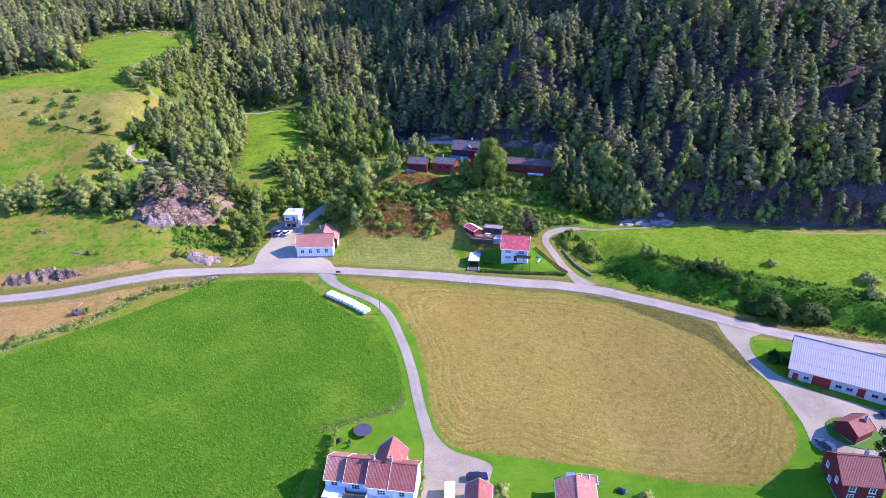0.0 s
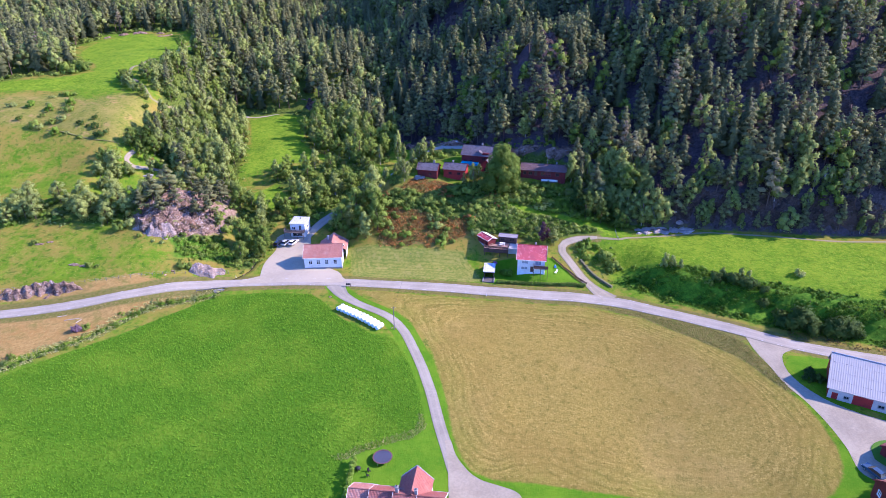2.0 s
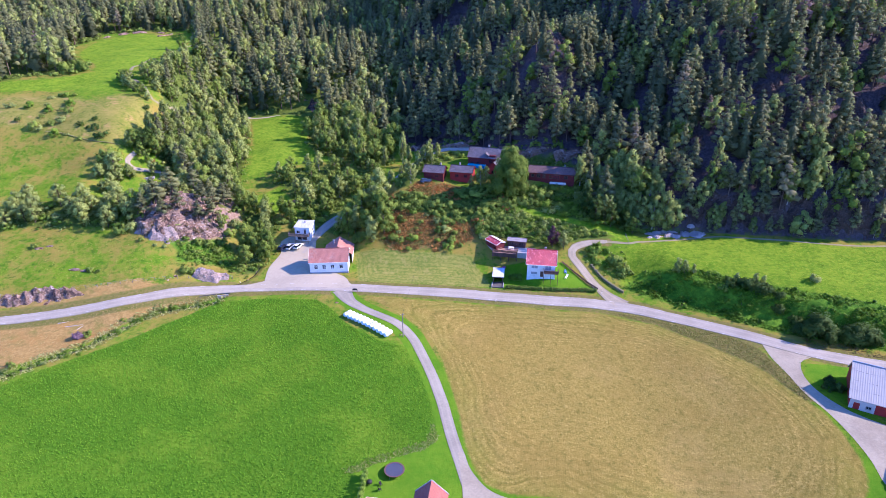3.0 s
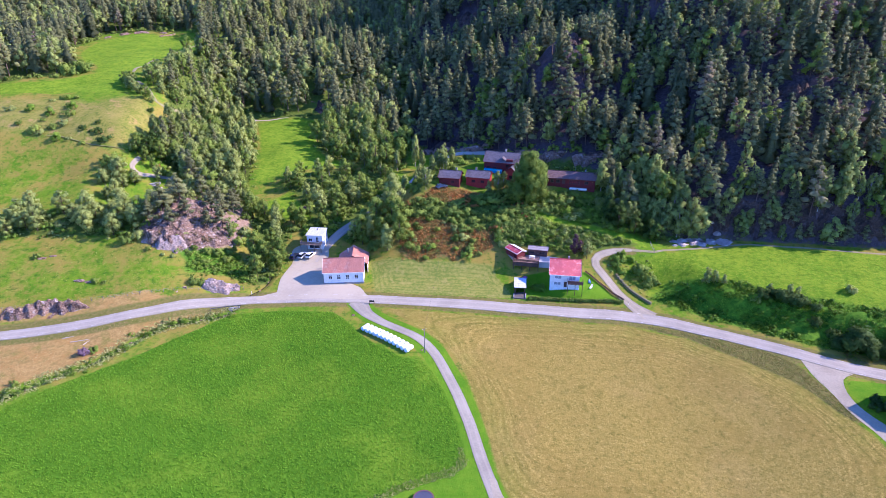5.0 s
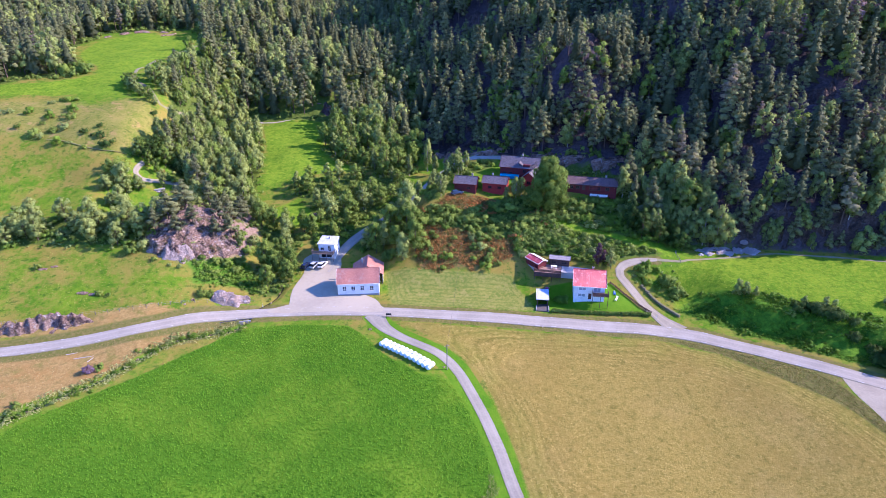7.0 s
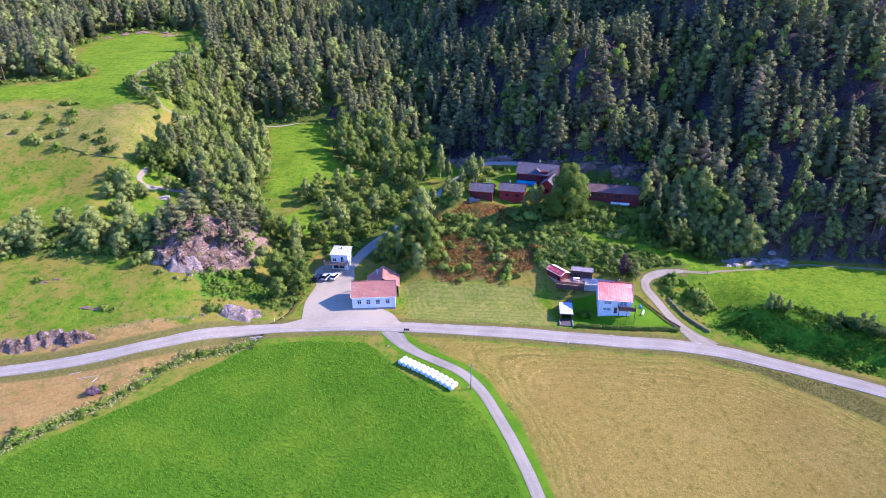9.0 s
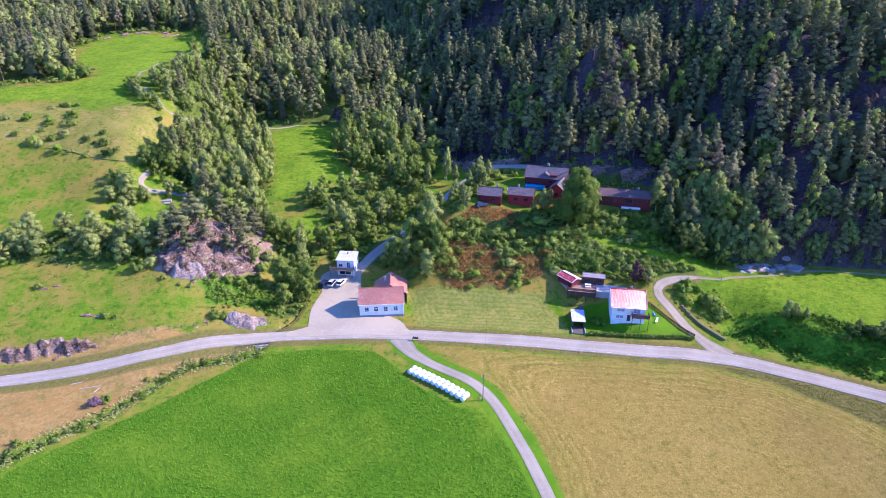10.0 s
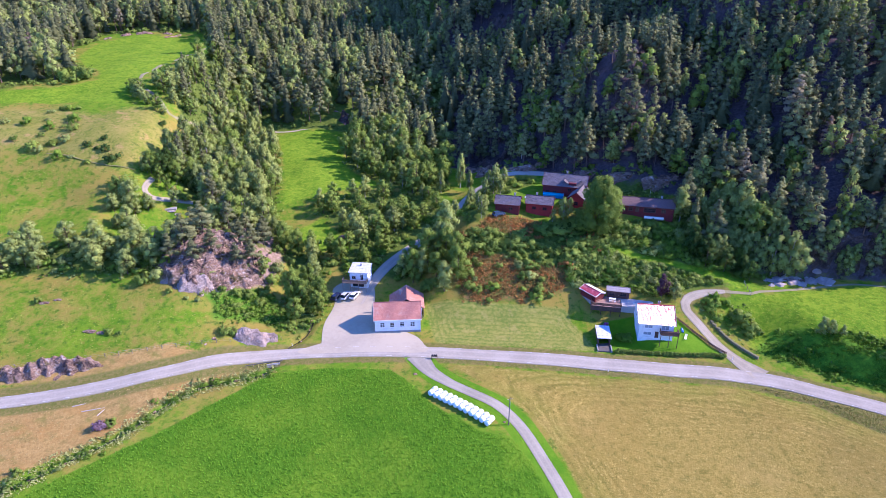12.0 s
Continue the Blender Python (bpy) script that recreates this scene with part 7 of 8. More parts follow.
# ---- fences, walls, hedges ----
def stone_wall(name, line, high, thick, label, seed, tall=0.2, skin=None):
    """A dry wall of single stones along a line."""
    o = thing(name, pose(0, 0, 0), label, "wall")
    p = smooth_line(line, 0.9)
    r = np.random.default_rng(seed)
    for (ax, ay), (bx, by) in zip(p, p[1:]):
        an = math.degrees(math.atan2(by - ay, bx - ax))
        z = level((ax + bx) / 2, (ay + by) / 2)
        for row in range(max(1, round(high / 0.4))):
            me = (skin or WALL_STONES)[int(r.integers(5))]
            q = part("stone", me, None, o)
            ln = math.hypot(bx - ax, by - ay)
            turned(q, pose((ax + bx) / 2 + r.normal(0, 0.03), (ay + by) / 2 + r.normal(0, 0.03), z + 0.1 + row * 0.38, r.normal(0, 3), r.normal(0, 3), an + r.normal(0, 4)) @ Matrix.Diagonal((ln * 0.52, thick, tall, 1)))
    return o


WALL_STONES = []
for k in range(5):
    bm = bmesh.new()
    bmesh.ops.create_cube(bm, size=2)
    bmesh.ops.bevel(bm, geom=bm.edges[:], offset=0.25, segments=1, affect="EDGES")
    for v in bm.verts:
        v.co += Vector((noise.noise(v.co * 2 + Vector((k, 0, 0))), noise.noise(v.co * 2 + Vector((0, k, 5))), noise.noise(v.co * 2 + Vector((9, k, 0))))) * 0.15
    me = bpy.data.meshes.new("stone")
    bm.to_mesh(me)
    bm.free()
    me.materials.append(M_WALL_STONE)
    WALL_STONES.append(me)
MOSSY_STONES, GRASSY_STONES = [], []
for me in WALL_STONES:
    GRASSY_STONES.append(me.copy())
    GRASSY_STONES[-1].materials[0] = painted("grassy_stone", (0.20, 0.185, 0.055), (0.12, 0.15, 0.025), 0.95, 0.5)
    MOSSY_STONES.append(me.copy())
    MOSSY_STONES[-1].materials[0] = painted("mossy_stone", (0.17, 0.155, 0.075), (0.11, 0.115, 0.04), 0.95, 0.8)
stone_wall("dry_wall", [(49.8, 177.2), (46.6, 182.4), (44.2, 187.6), (42.6, 190.4)], 0.8, 0.35, "dark dry stone retaining wall along the lane", 1, 0.2, MOSSY_STONES)
stone_wall("dry_wall", [(-163, 260.4), (-157.9, 259.2), (-150, 256.4), (-143, 254.8), (-137, 254.2), (-132, 254.6)], 0.4, 0.36, "low mossy stone fence across the pasture hill", 2, 0.09, GRASSY_STONES)


def board_fence(line, high, material, label):
    o = thing("fence", pose(0, 0, 0), label, "fence")
    p = smooth_line(line, 2.0)
    for (ax, ay), (bx, by) in zip(p, p[1:]):
        za, zb = level(ax, ay), level(bx, by)
        ln, an = math.hypot(bx - ax, by - ay), math.degrees(math.atan2(by - ay, bx - ax))
        tilt = -math.degrees(math.atan2(zb - za, ln))
        at = pose(ax, ay, za, 0, tilt, an)
        turned(part("post", box(bmesh.new(), -0.06, 0.06, -0.06, 0.06, -0.3, high + 0.05), material, o), at)
        for k in range(3):
            z0 = 0.1 + k * (high - 0.1) / 3
            turned(part("board", box(bmesh.new(), 0.0, ln / max(0.2, math.cos(radians(tilt))), 0.062, 0.10, z0, z0 + (high - 0.1) / 3 - 0.05), material, o), at)
    return o


board_fence([(33.2, 191.2), (36.4, 187.0), (39.6, 182.8), (42.3, 179.2)], 0.8, M_BROWN, "brown board fence between the lawn and the lane")


def post_fence(name, line, gap, high, label):
    o = thing(name, pose(0, 0, 0), label, "fence")
    p = smooth_line(line, gap)
    me = None
    for ax, ay in p:
        if me is None:
            q = block("post", (-0.06, 0.06, -0.06, 0.06, -0.2, high), M_WOOD_GREY, o, bevel=0.02)
            me = q.data
        else:
            q = part("post", me, None, o)
        turned(q, pose(ax, ay, level(ax, ay)))
    for z in (0.55, 0.95):
        v, f = [], []
        for k, (ax, ay) in enumerate(p):
            c = level(ax, ay) + z * high
            v += [(ax, ay, c), (ax, ay, c + 0.02), (ax + 0.02, ay, c)]
            if k:
                f += [((k - 1) * 3 + i, (k - 1) * 3 + (i + 1) % 3, k * 3 + (i + 1) % 3, k * 3 + i) for i in range(3)]
        part("wire", mesh_from("wire", v, f, M_METAL), None, o)


post_fence("pasture_fence", [(-150, 175.6), (-128, 178.6), (-108, 181.0), (-92, 184.6), (-80, 187.6), (-73, 189.4)], 3.0, 1.1, "thin wire fence on grey posts along the pasture")
post_fence("field_fence", [(57, 198.2), (57, 200.5), (57.2, 203)], 1.2, 1.2, "grey gate posts at the foot of the hill")


def edge_lines():
    """Dashed paint along both edges of the road, each dash its own piece."""
    p = smooth_line(ROAD, 0.5)
    d = np.gradient(p, axis=0)
    d /= np.hypot(d[:, 0], d[:, 1])[:, None]
    side = np.stack([-d[:, 1], d[:, 0]], 1)
    run = np.concatenate([[0], np.cumsum(np.hypot(*np.diff(p, axis=0).T))])
    ws = np.interp(np.linspace(0, 1, len(p)), [0, 0.28, 0.45, 1], [3.3, 3.6, 4.9, 5.0])
    road = thing("road_marking", pose(0, 0, 0), "worn white dashed edge lines on the road", "marking", kind="structure")
    for sgn in (-1, 1):
        for s in np.arange(40, run[-1] - 60, 4.5):
            t = [s, s + 0.75, s + 1.5]
            vs = []
            for q in t:
                c = np.array([np.interp(q, run, p[:, 0]), np.interp(q, run, p[:, 1])])
                n = np.array([np.interp(q, run, side[:, 0]), np.interp(q, run, side[:, 1])])
                w = np.interp(q, run, ws)
                mid = level(*c)
                for off in (0.445, 0.420):
                    e = c + n * sgn * off * w
                    zz = level(*e)
                    vs.append((e[0], e[1], 0.5 * zz + 0.5 * max(mid, zz) + 0.10 + 0.05 * (1 - (2 * off) ** 2) + 0.022))
            me = mesh_from("dash", vs, [(0, 1, 3, 2)[::sgn], (2, 3, 5, 4)[::sgn]], M_LINE)
            part("dash", me, None, road)


edge_lines()


# ---- brook, culvert and guard rail ----
def build_brook():
    p = smooth_line(BROOK, 1.5)
    d = np.gradient(p, axis=0)
    d /= np.hypot(d[:, 0], d[:, 1])[:, None]
    sd = np.stack([-d[:, 1], d[:, 0]], 1)
    v = []
    for c in (-0.18, 0.18):
        q = p + sd * c
        z = height(p[:, 0], p[:, 1]) - 0.62
        v.append(np.stack([q[:, 0], q[:, 1], z], 1))
    n = len(p)
    me = mesh_from("brook", np.concatenate(v), [(i, i + 1, n + i + 1, n + i)[::-1] for i in range(n - 1)], M_BROOK, True)
    tagged(new("brook", me), "narrow dark brook in a ditch beside the crop", "brook", kind="structure")
    for k, (x, y) in enumerate(p[::3]):
        stone("stone", float(x + 0.5 * ((k * 7) % 3 - 1)), float(y + 0.4 * ((k * 5) % 3 - 1)), 0.28 + 0.09 * (k % 4), 300 + k, "pale wet stone in the brook bed", 0.6, 1.6)


M_PETAL = leafy("petals", (0.35, 0.06, 0.30), (0.60, 0.16, 0.50))
M_METAL_DARK = painted("dull_steel", (0.16, 0.16, 0.17), (0.10, 0.09, 0.085), 0.6, metal=0.5)
M_BROOK = painted("brook_water", (0.035, 0.035, 0.025), (0.07, 0.06, 0.04), 0.12)
build_brook()
c = thing("culvert", pose(-73.4, 179.9, level(-73.4, 179.9), 0, 0, 12), "concrete culvert where the brook passes below the road", "culvert")
block("headwall", (-1.6, 1.6, -0.15, 0.15, -1.0, 0.35), M_CONCRETE, c)
bm = bmesh.new()
bmesh.ops.create_cone(bm, cap_ends=True, segments=16, radius1=0.42, radius2=0.42, depth=0.4, matrix=pose(0, -0.02, -0.35, 90))
part("pipe", bm, M_BLACK, c)
g = thing("guard_rail", pose(0, 0, 0), "low dark guard rail beside the road at the culvert", "guard rail")
gp = smooth_line([(-80, 178.8), (-76, 179.9), (-71.5, 180.6)], 2.0)
for (ax, ay), (bx, by) in zip(gp, gp[1:]):
    ln, an = math.hypot(bx - ax, by - ay), math.degrees(math.atan2(by - ay, bx - ax))
    at = pose(ax, ay, level(ax, ay), 0, 0, an)
    turned(part("post", box(bmesh.new(), -0.06, 0.06, -0.06, 0.06, -0.3, 0.7), M_WOOD_GREY, g), at)
    turned(part("rail", box(bmesh.new(), 0, ln, 0.062, 0.11, 0.42, 0.68), M_METAL_DARK, g), at)
M_METAL_DARK.node_tree.nodes["Principled BSDF"].inputs["Roughness"].default_value = 0.6

# ---- small things on the lawns and verges ----
for x, y, rz, ln in ((-116.4, 166.2, 18, 6.5), (-113.6, 164.6, 14, 5.0), (-109.5, 163.2, 70, 2.6)):
    v, f = tube([(0, 0, 0), (0, 0, ln)], [0.11, 0.08], 7)
    o = new("log", mesh_from("log", v, f, M_BIRCH_BARK, True))
    o.matrix_basis = pose(x, y, level(x, y) + 0.12, 0, 90, rz)
    tagged(o, "pale thin log lying in the dry grass", "log", "logs")
o = thing("concrete_slab", pose(-118.6, 245.2, level(-118.6, 245.2), 0, 0, 12), "pale concrete slab beside the hill track", "slab")
block("slab", (-1.8, 1.8, -0.9, 0.9, -0.3, 0.35), M_CONCRETE, o, bevel=0.04)
o = thing("sun_lounger", on_ground(33.6, 184.6, 60, 0), "white sun lounger on the lawn of the white house", "lounger")
block("bed", (-0.9, 0.5, -0.3, 0.3, 0.28, 0.36), M_WHITE_TRIM, o)
turned(part("backrest", box(bmesh.new(), 0, 0.7, -0.3, 0.3, 0, 0.07), M_WHITE_TRIM, o), pose(0.5, 0, 0.32, 0, -40, 0))
for x in (-0.8, 0.4):
    for y in (-0.25, 0.25):
        block("leg", (x - 0.03, x + 0.03, y - 0.03, y + 0.03, 0, 0.278), M_WHITE_TRIM, o, bevel=0)
o = thing("rowing_boat", on_ground(33.8, 187.6, 80, 0.02) @ Matrix.Diagonal((0.8, 0.7, 0.8, 1)), "small upturned blue boat beside the white house", "boat")
bm = bmesh.new()
rings = []
for x, w, hh in ((-1.5, 0.42, 0.36), (-0.7, 0.58, 0.44), (0.3, 0.56, 0.44), (1.1, 0.34, 0.38), (1.6, 0.05, 0.25)):
    rings.append([bm.verts.new((x, w * math.cos(a), hh * math.sin(a))) for a in np.linspace(0, math.pi, 9)])
for a_, b_ in zip(rings, rings[1:]):
    for i in range(8):
        bm.faces.new((a_[i], b_[i], b_[i + 1], a_[i + 1]))
bm.faces.new(rings[0])
bm.faces.new(rings[-1][::-1])
bmesh.ops.recalc_face_normals(bm, faces=bm.faces)
part("hull", bm, painted("boat_paint", (0.02, 0.10, 0.36), (0.03, 0.08, 0.22), 0.4), o)
block("keel", (-1.4, 1.4, -0.03, 0.03, 0.40, 0.47), M_WHITE_TRIM, o, bevel=0)
o = thing("flower_tub", on_ground(14.6, 192.6, 0, 0), "round tub of pink and purple flowers below the terrace", "flower tub")
bm = bmesh.new()
bmesh.ops.create_cone(bm, cap_ends=True, segments=16, radius1=0.45, radius2=0.6, depth=0.6, matrix=pose(0, 0, 0.3))
part("tub", bm, M_BROWN, o)
rr_ = np.random.default_rng(2)
part("flowers", quads_mesh("flowers", leaves(rr_, np.array([(0, 0, 0.85), (0.35, 0.1, 0.75), (-0.3, -0.2, 0.75)]), np.full((3, 3), 0.45), 60, 0.12, 0.5), M_PETAL), None, o)


# ---- trees and shrubs by place ----
def zone_fill(outline, spacing, mix, seed, low=0.7, high=1.1, fine=1.25, group="", wide=(0.9, 1.2), keep=None):
    """Single trees and shrubs spread over a piece of the plan."""
    r = np.random.default_rng(seed)
    o = np.array(outline)
    roads = (ROAD, GULLY, LANE, HUT_TRACK, HILL_TRACK)
    ok = lambda x, y: (inside_distance(x, y, outline) > 0) & np.all([line_distance(x, y, q) > 3.0 for q in roads], axis=0) & (keep(x, y) if keep else True)
    xs, ys = scatter(r, o[:, 0].min(), o[:, 0].max(), o[:, 1].min(), o[:, 1].max(), spacing, ok)
    kinds = r.choice(len(mix), len(xs), p=[m[1] for m in mix])
    for x, y, k in zip(xs, ys, kinds):
        kind, _, *leaf = mix[k]
        plant(kind, float(x), float(y), float(r.uniform(low, high)), int(r.integers(4)), fine, group=group, wide=float(r.uniform(*wide)), leaf=leaf[0] if leaf else None)


zone_fill(PASTURE_TREES, 3.6, (("willow", 0.36), ("bush", 0.36, M_BRIGHT), ("bush", 0.28, M_GREY_LEAF)), 1, 0.55, 0.95, fine=1.05, wide=(1.1, 1.5), group="trees at the pasture edge")
zone_fill([(-106, 219), (-112, 235), (-104, 242), (-96, 226)], 4.6, (("willow", 0.6), ("pine", 0.15), ("bush", 0.25, M_GREY_LEAF)), 2, 0.5, 0.75, group="trees at the pasture edge")
zone_fill([(-135, 241), (-130, 242), (-125, 238), (-121, 231), (-113, 223), (-112, 212), (-122, 208), (-131, 226)], 4.6, (("broad", 0.1), ("willow", 0.4), ("bush", 0.5, M_GREY_LEAF)), 26, 0.4, 0.75, wide=(1.1, 1.4), group="trees at the pasture edge")
zone_fill(BROOK_TREES, 4.8, (("broad", 0.6), ("birch", 0.2), ("bush", 0.2)), 3, 0.55, 0.95, fine=2.2, group="trees along the brook")
zone_fill([(-33, 204.5), (-25, 203.5), (-21, 214), (-27, 228), (-36, 224), (-40, 214)], 4.4, (("broad", 0.4), ("willow", 0.45), ("bush", 0.15)), 4, 0.8, 1.2, fine=2.0, group="trees behind the school")
zone_fill(GULLY_TREES, 5.0, (("broad", 0.42), ("birch", 0.2), ("willow", 0.13), ("bush", 0.25, M_BRIGHT)), 5, 0.42, 0.85, wide=(1.0, 1.4), keep=lambda x, y: (inside_distance(x, y, MID_MEADOW) < -3) & (inside_distance(x, y, LOW_MEADOW) < -2), group="trees in the gully")
zone_fill(GULLY_SIDE, 3.2, (("bush", 0.5, M_BRIGHT), ("bush", 0.3), ("bush", 0.2, M_WEEDS)), 29, 0.4, 0.85, fine=1.0, group="trees in the gully")
for k, (kind, x, y, sc) in enumerate((("willow", -41.2, 217.4, 0.75), ("broad", -38.2, 222.0, 0.8), ("willow", -33.6, 228.0, 0.85), ("broad", -53.6, 224.6, 0.6), ("broad", -48.6, 229.8, 0.65))):
    plant(kind, x, y, sc, k % 4, 1.6, "", "trees in the gully", wide=1.15)
zone_fill(WILLOWS, 5.2, (("willow", 0.52), ("birch", 0.24), ("broad", 0.18), ("pine", 0.06)), 6, 0.75, 1.2, group="trees along the hill track")
zone_fill(HILL_TREES, 5.0, (("pine", 0.35), ("birch", 0.2), ("willow", 0.25), ("broad", 0.2)), 7, 0.55, 1.0, fine=1.0, group="trees along the hill track", keep=lambda x, y: (line_distance(x, y, HILL_TRACK[:6]) > 13))
zone_fill(MEADOW_TREES, 5.0, (("broad", 0.55), ("birch", 0.25), ("bush", 0.20, M_BRIGHT)), 8, 0.7, 1.15, group="trees beside the small meadow")
zone_fill([(-153, 310), (-147, 301), (-139, 294.5), (-134, 290), (-131, 290), (-139, 298), (-145, 305), (-152, 315)], 3.0, (("broad", 0.5), ("willow", 0.5)), 27, 0.4, 0.6, wide=(1.1, 1.4), group="trees along the hill track")
zone_fill([(-127, 297), (-135, 298), (-143, 305), (-148, 312), (-147, 320), (-140, 326), (-132, 318), (-127, 306)], 4.2, (("broad", 0.5), ("willow", 0.5)), 18, 0.45, 0.75, wide=(1.1, 1.4), group="trees along the hill track")
# bracken slope
zone_fill(FERN, 3.8, (("bush", 0.5), ("bush", 0.3, M_BRIGHT), ("bush", 0.2, M_GREY_LEAF)), 10, 0.3, 1.0, group="shrubs on the bracken slope", keep=lambda x, y: relief(x, y, 15, 4) > -0.6)
# slope between the white house and the red houses
off_path = lambda x, y: line_distance(x, y, SLOPE_PATH) > 1.7
th = np.random.default_rng(61)
spots = []
for o, gap in ((SLOPE, 1.55), (SLOPE_UPPER, 2.1), (LANE_TOP, 1.2), (YARD_SIDE, 1.5), (LANE_BANK, 1.7)):
    oo = np.array(o)
    tx_, ty_ = scatter(th, oo[:, 0].min(), oo[:, 0].max(), oo[:, 1].min(), oo[:, 1].max(), gap, lambda x, y: (inside_distance(x, y, o) > 0) & off_path(x, y) & (line_distance(x, y, LANE) > 3))
    spots += [(str(th.choice(["bush", "weeds", "scrub"], p=[0.45, 0.42, 0.13])), int(th.integers(4)), x, y, level(x, y) - 0.2, float(th.uniform(0.5, 1.15)) * (1.0 if o is SLOPE_UPPER else 0.22 if o is LANE_BANK else 0.45 if o is YARD_SIDE else 0.85 if x < 27 else 0.5), float(th.uniform(1.0, 1.5)), float(th.uniform(0, 0.99))) for x, y in zip(tx_, ty_)]
LEAF_OF["scrub"], LEAF_OF["weeds"] = M_GREY_LEAF, M_WEEDS
grove("slope_thicket", spots, "dense green thicket on the slope above the white house", "thicket", 1.3)
rs = np.random.default_rng(21)
hx, hy = scatter(rs, -28, 22, 208, 231, 2.2, lambda x, y: (inside_distance(x, y, SLOPE_SHADE) > 0) & off_path(x, y))
grove("slope_scrub", [("fern" if rs.uniform() < 0.15 else "bush", int(rs.integers(4)), x, y, level(x, y) - 0.1, float(rs.uniform(0.25, 1.15)), float(rs.uniform(1.0, 1.6)), float(rs.uniform(0, 0.99))) for x, y in zip(hx, hy)], "dense dark green scrub on the slope", "scrub", 0.9)
zone_fill([(-28, 236), (-20, 238), (-14, 244), (-20, 250), (-26, 244)], 3.6, (("bush", 0.6), ("birch", 0.4)), 14, 0.5, 0.8, group="shrubs on the slope")
# foot of the eastern hill: lighter broadleaf fringe
zone_fill([(56, 214), (60, 209.5), (68, 209), (72, 214), (64, 224), (56, 228)], 3.8, (("birch", 0.6), ("willow", 0.4)), 15, 0.8, 1.15, group="birches at the foot of the hill")
zone_fill([(74, 205), (92, 204.6), (110, 200.6), (130, 196), (180, 192.5), (180, 202), (130, 205), (110, 209), (76, 213)], 4.0, (("birch", 0.25), ("pine", 0.5), ("willow", 0.25)), 16, 0.4, 0.95, group="trees at the foot of the hill")
zone_fill([(-14, 300), (0, 280), (16, 262), (38, 252), (56, 240), (62, 250), (20, 276), (0, 300)], 6.0, (("pine", 0.7), ("birch", 0.3)), 17, 0.75, 1.05, group="trees at the foot of the hill")

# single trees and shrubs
# Dark leaves here stand in for the deep shade of the forest edge.
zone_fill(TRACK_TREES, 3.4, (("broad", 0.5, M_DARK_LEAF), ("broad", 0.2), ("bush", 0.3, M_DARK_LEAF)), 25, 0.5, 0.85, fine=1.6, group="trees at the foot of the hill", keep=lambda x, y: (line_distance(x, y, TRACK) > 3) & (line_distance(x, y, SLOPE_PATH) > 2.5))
zone_fill(LANE_TOP, 2.6, (("bush", 0.6), ("bush", 0.4, M_GREY_LEAF)), 23, 0.4, 0.75, group="shrubs above the lane")
zone_fill(ROAD_SHRUBS, 3.0, (("bush", 0.55), ("bush", 0.3, M_BRIGHT), ("birch", 0.15)), 24, 0.5, 0.85, group="bright shrubs by the red houses", keep=lambda x, y: (line_distance(x, y, GULLY) > 3.2))
plant("broad", 19.4, 224.6, 1.78, 1, 10.0, "very large full green tree before the red houses", wide=1.12, sink=2.4)
zone_fill(EAST_FOOT, 3.6, (("birch", 0.45), ("willow", 0.25), ("bush", 0.1), ("pine", 0.2)), 22, 0.75, 1.2, fine=1.5, group="trees at the foot of the hill", keep=lambda x, y: (line_distance(x, y, TRACK) > 3) & (line_distance(x, y, SLOPE_PATH) > 3))
for x, y, s in ((9.5, 229.5, 0.75), (11.8, 231.0, 0.62), (6.2, 229.0, 0.5)):
    plant("birch", x, y, s, 2, 1.3, "young birch in front of the red houses")
plant("birch", -20.5, 268, 1.15, 0, 1.3, "tall slim birch standing alone above the gully", wide=0.7)
for k, (kind, x, y, sc) in enumerate((("birch", 71.5, 206.8, 1.25), ("willow", 75.0, 207.4, 1.15), ("birch", 68.0, 208.4, 1.2), ("pine", 79.5, 208.4, 0.9), ("willow", 83.4, 208.6, 0.95), ("pine", 86.5, 205.4, 0.5), ("broad", 60.2, 205.6, 0.62), ("birch", 90.6, 206.6, 0.75), ("pine", 95.5, 205.0, 0.75), ("birch", 100.8, 203.4, 0.55),
        ("pine", 105.6, 202.2, 0.62), ("pine", 108.8, 201.6, 0.55), ("birch", 113.4, 200.4, 0.6), ("pine", 119.6, 199.2, 0.7), ("willow", 98.2, 205.6, 0.7), ("pine", 103.2, 205.4, 0.85), ("birch", 111.0, 204.0, 0.8), ("pine", 124.6, 198.0, 0.6), ("pine", 92.8, 208.8, 1.0), ("birch", 116.8, 203.0, 0.85), ("pine", 131.0, 197.0, 0.7), ("birch", 138.0, 196.2, 0.6))):
    plant(kind, x, y, sc, k % 4, 1.8, "tall grey-green tree before the shaded cliff" if sc > 1 else "slim tree at the foot of the shaded cliff", "trees at the foot of the hill", wide=1.1)
# pines and scrub on the bare knoll
for k, (x, y, sc) in enumerate(((-103.1, 212.9, 0.78), (-108.6, 240, 0.6), (-88.8, 217.5, 0.72), (-94, 250, 0.6), (-83.6, 223, 0.6), (-116, 226, 0.6), (-95.6, 238, 0.6), (-106.4, 209.6, 0.62), (-99.6, 208.6, 0.5), (-95.2, 211.4, 0.66), (-88.6, 210.8, 0.62), (-84.6, 213.2, 0.6), (-99.5, 219, 0.7), (-93.4, 223.5, 0.75), (-107.5, 219, 0.7), (-85.5, 218, 0.6), (-104, 224, 0.7), (-110.6, 232, 0.75), (-86, 234, 0.7), (-89.5, 227.5, 0.55))):
    plant("pine", x, y, sc, k % 4, 2.0, "small pine growing on the bare rock knoll", "knoll pines", wide=1.7, sink=-1.2 if y < 224 else 0.1)
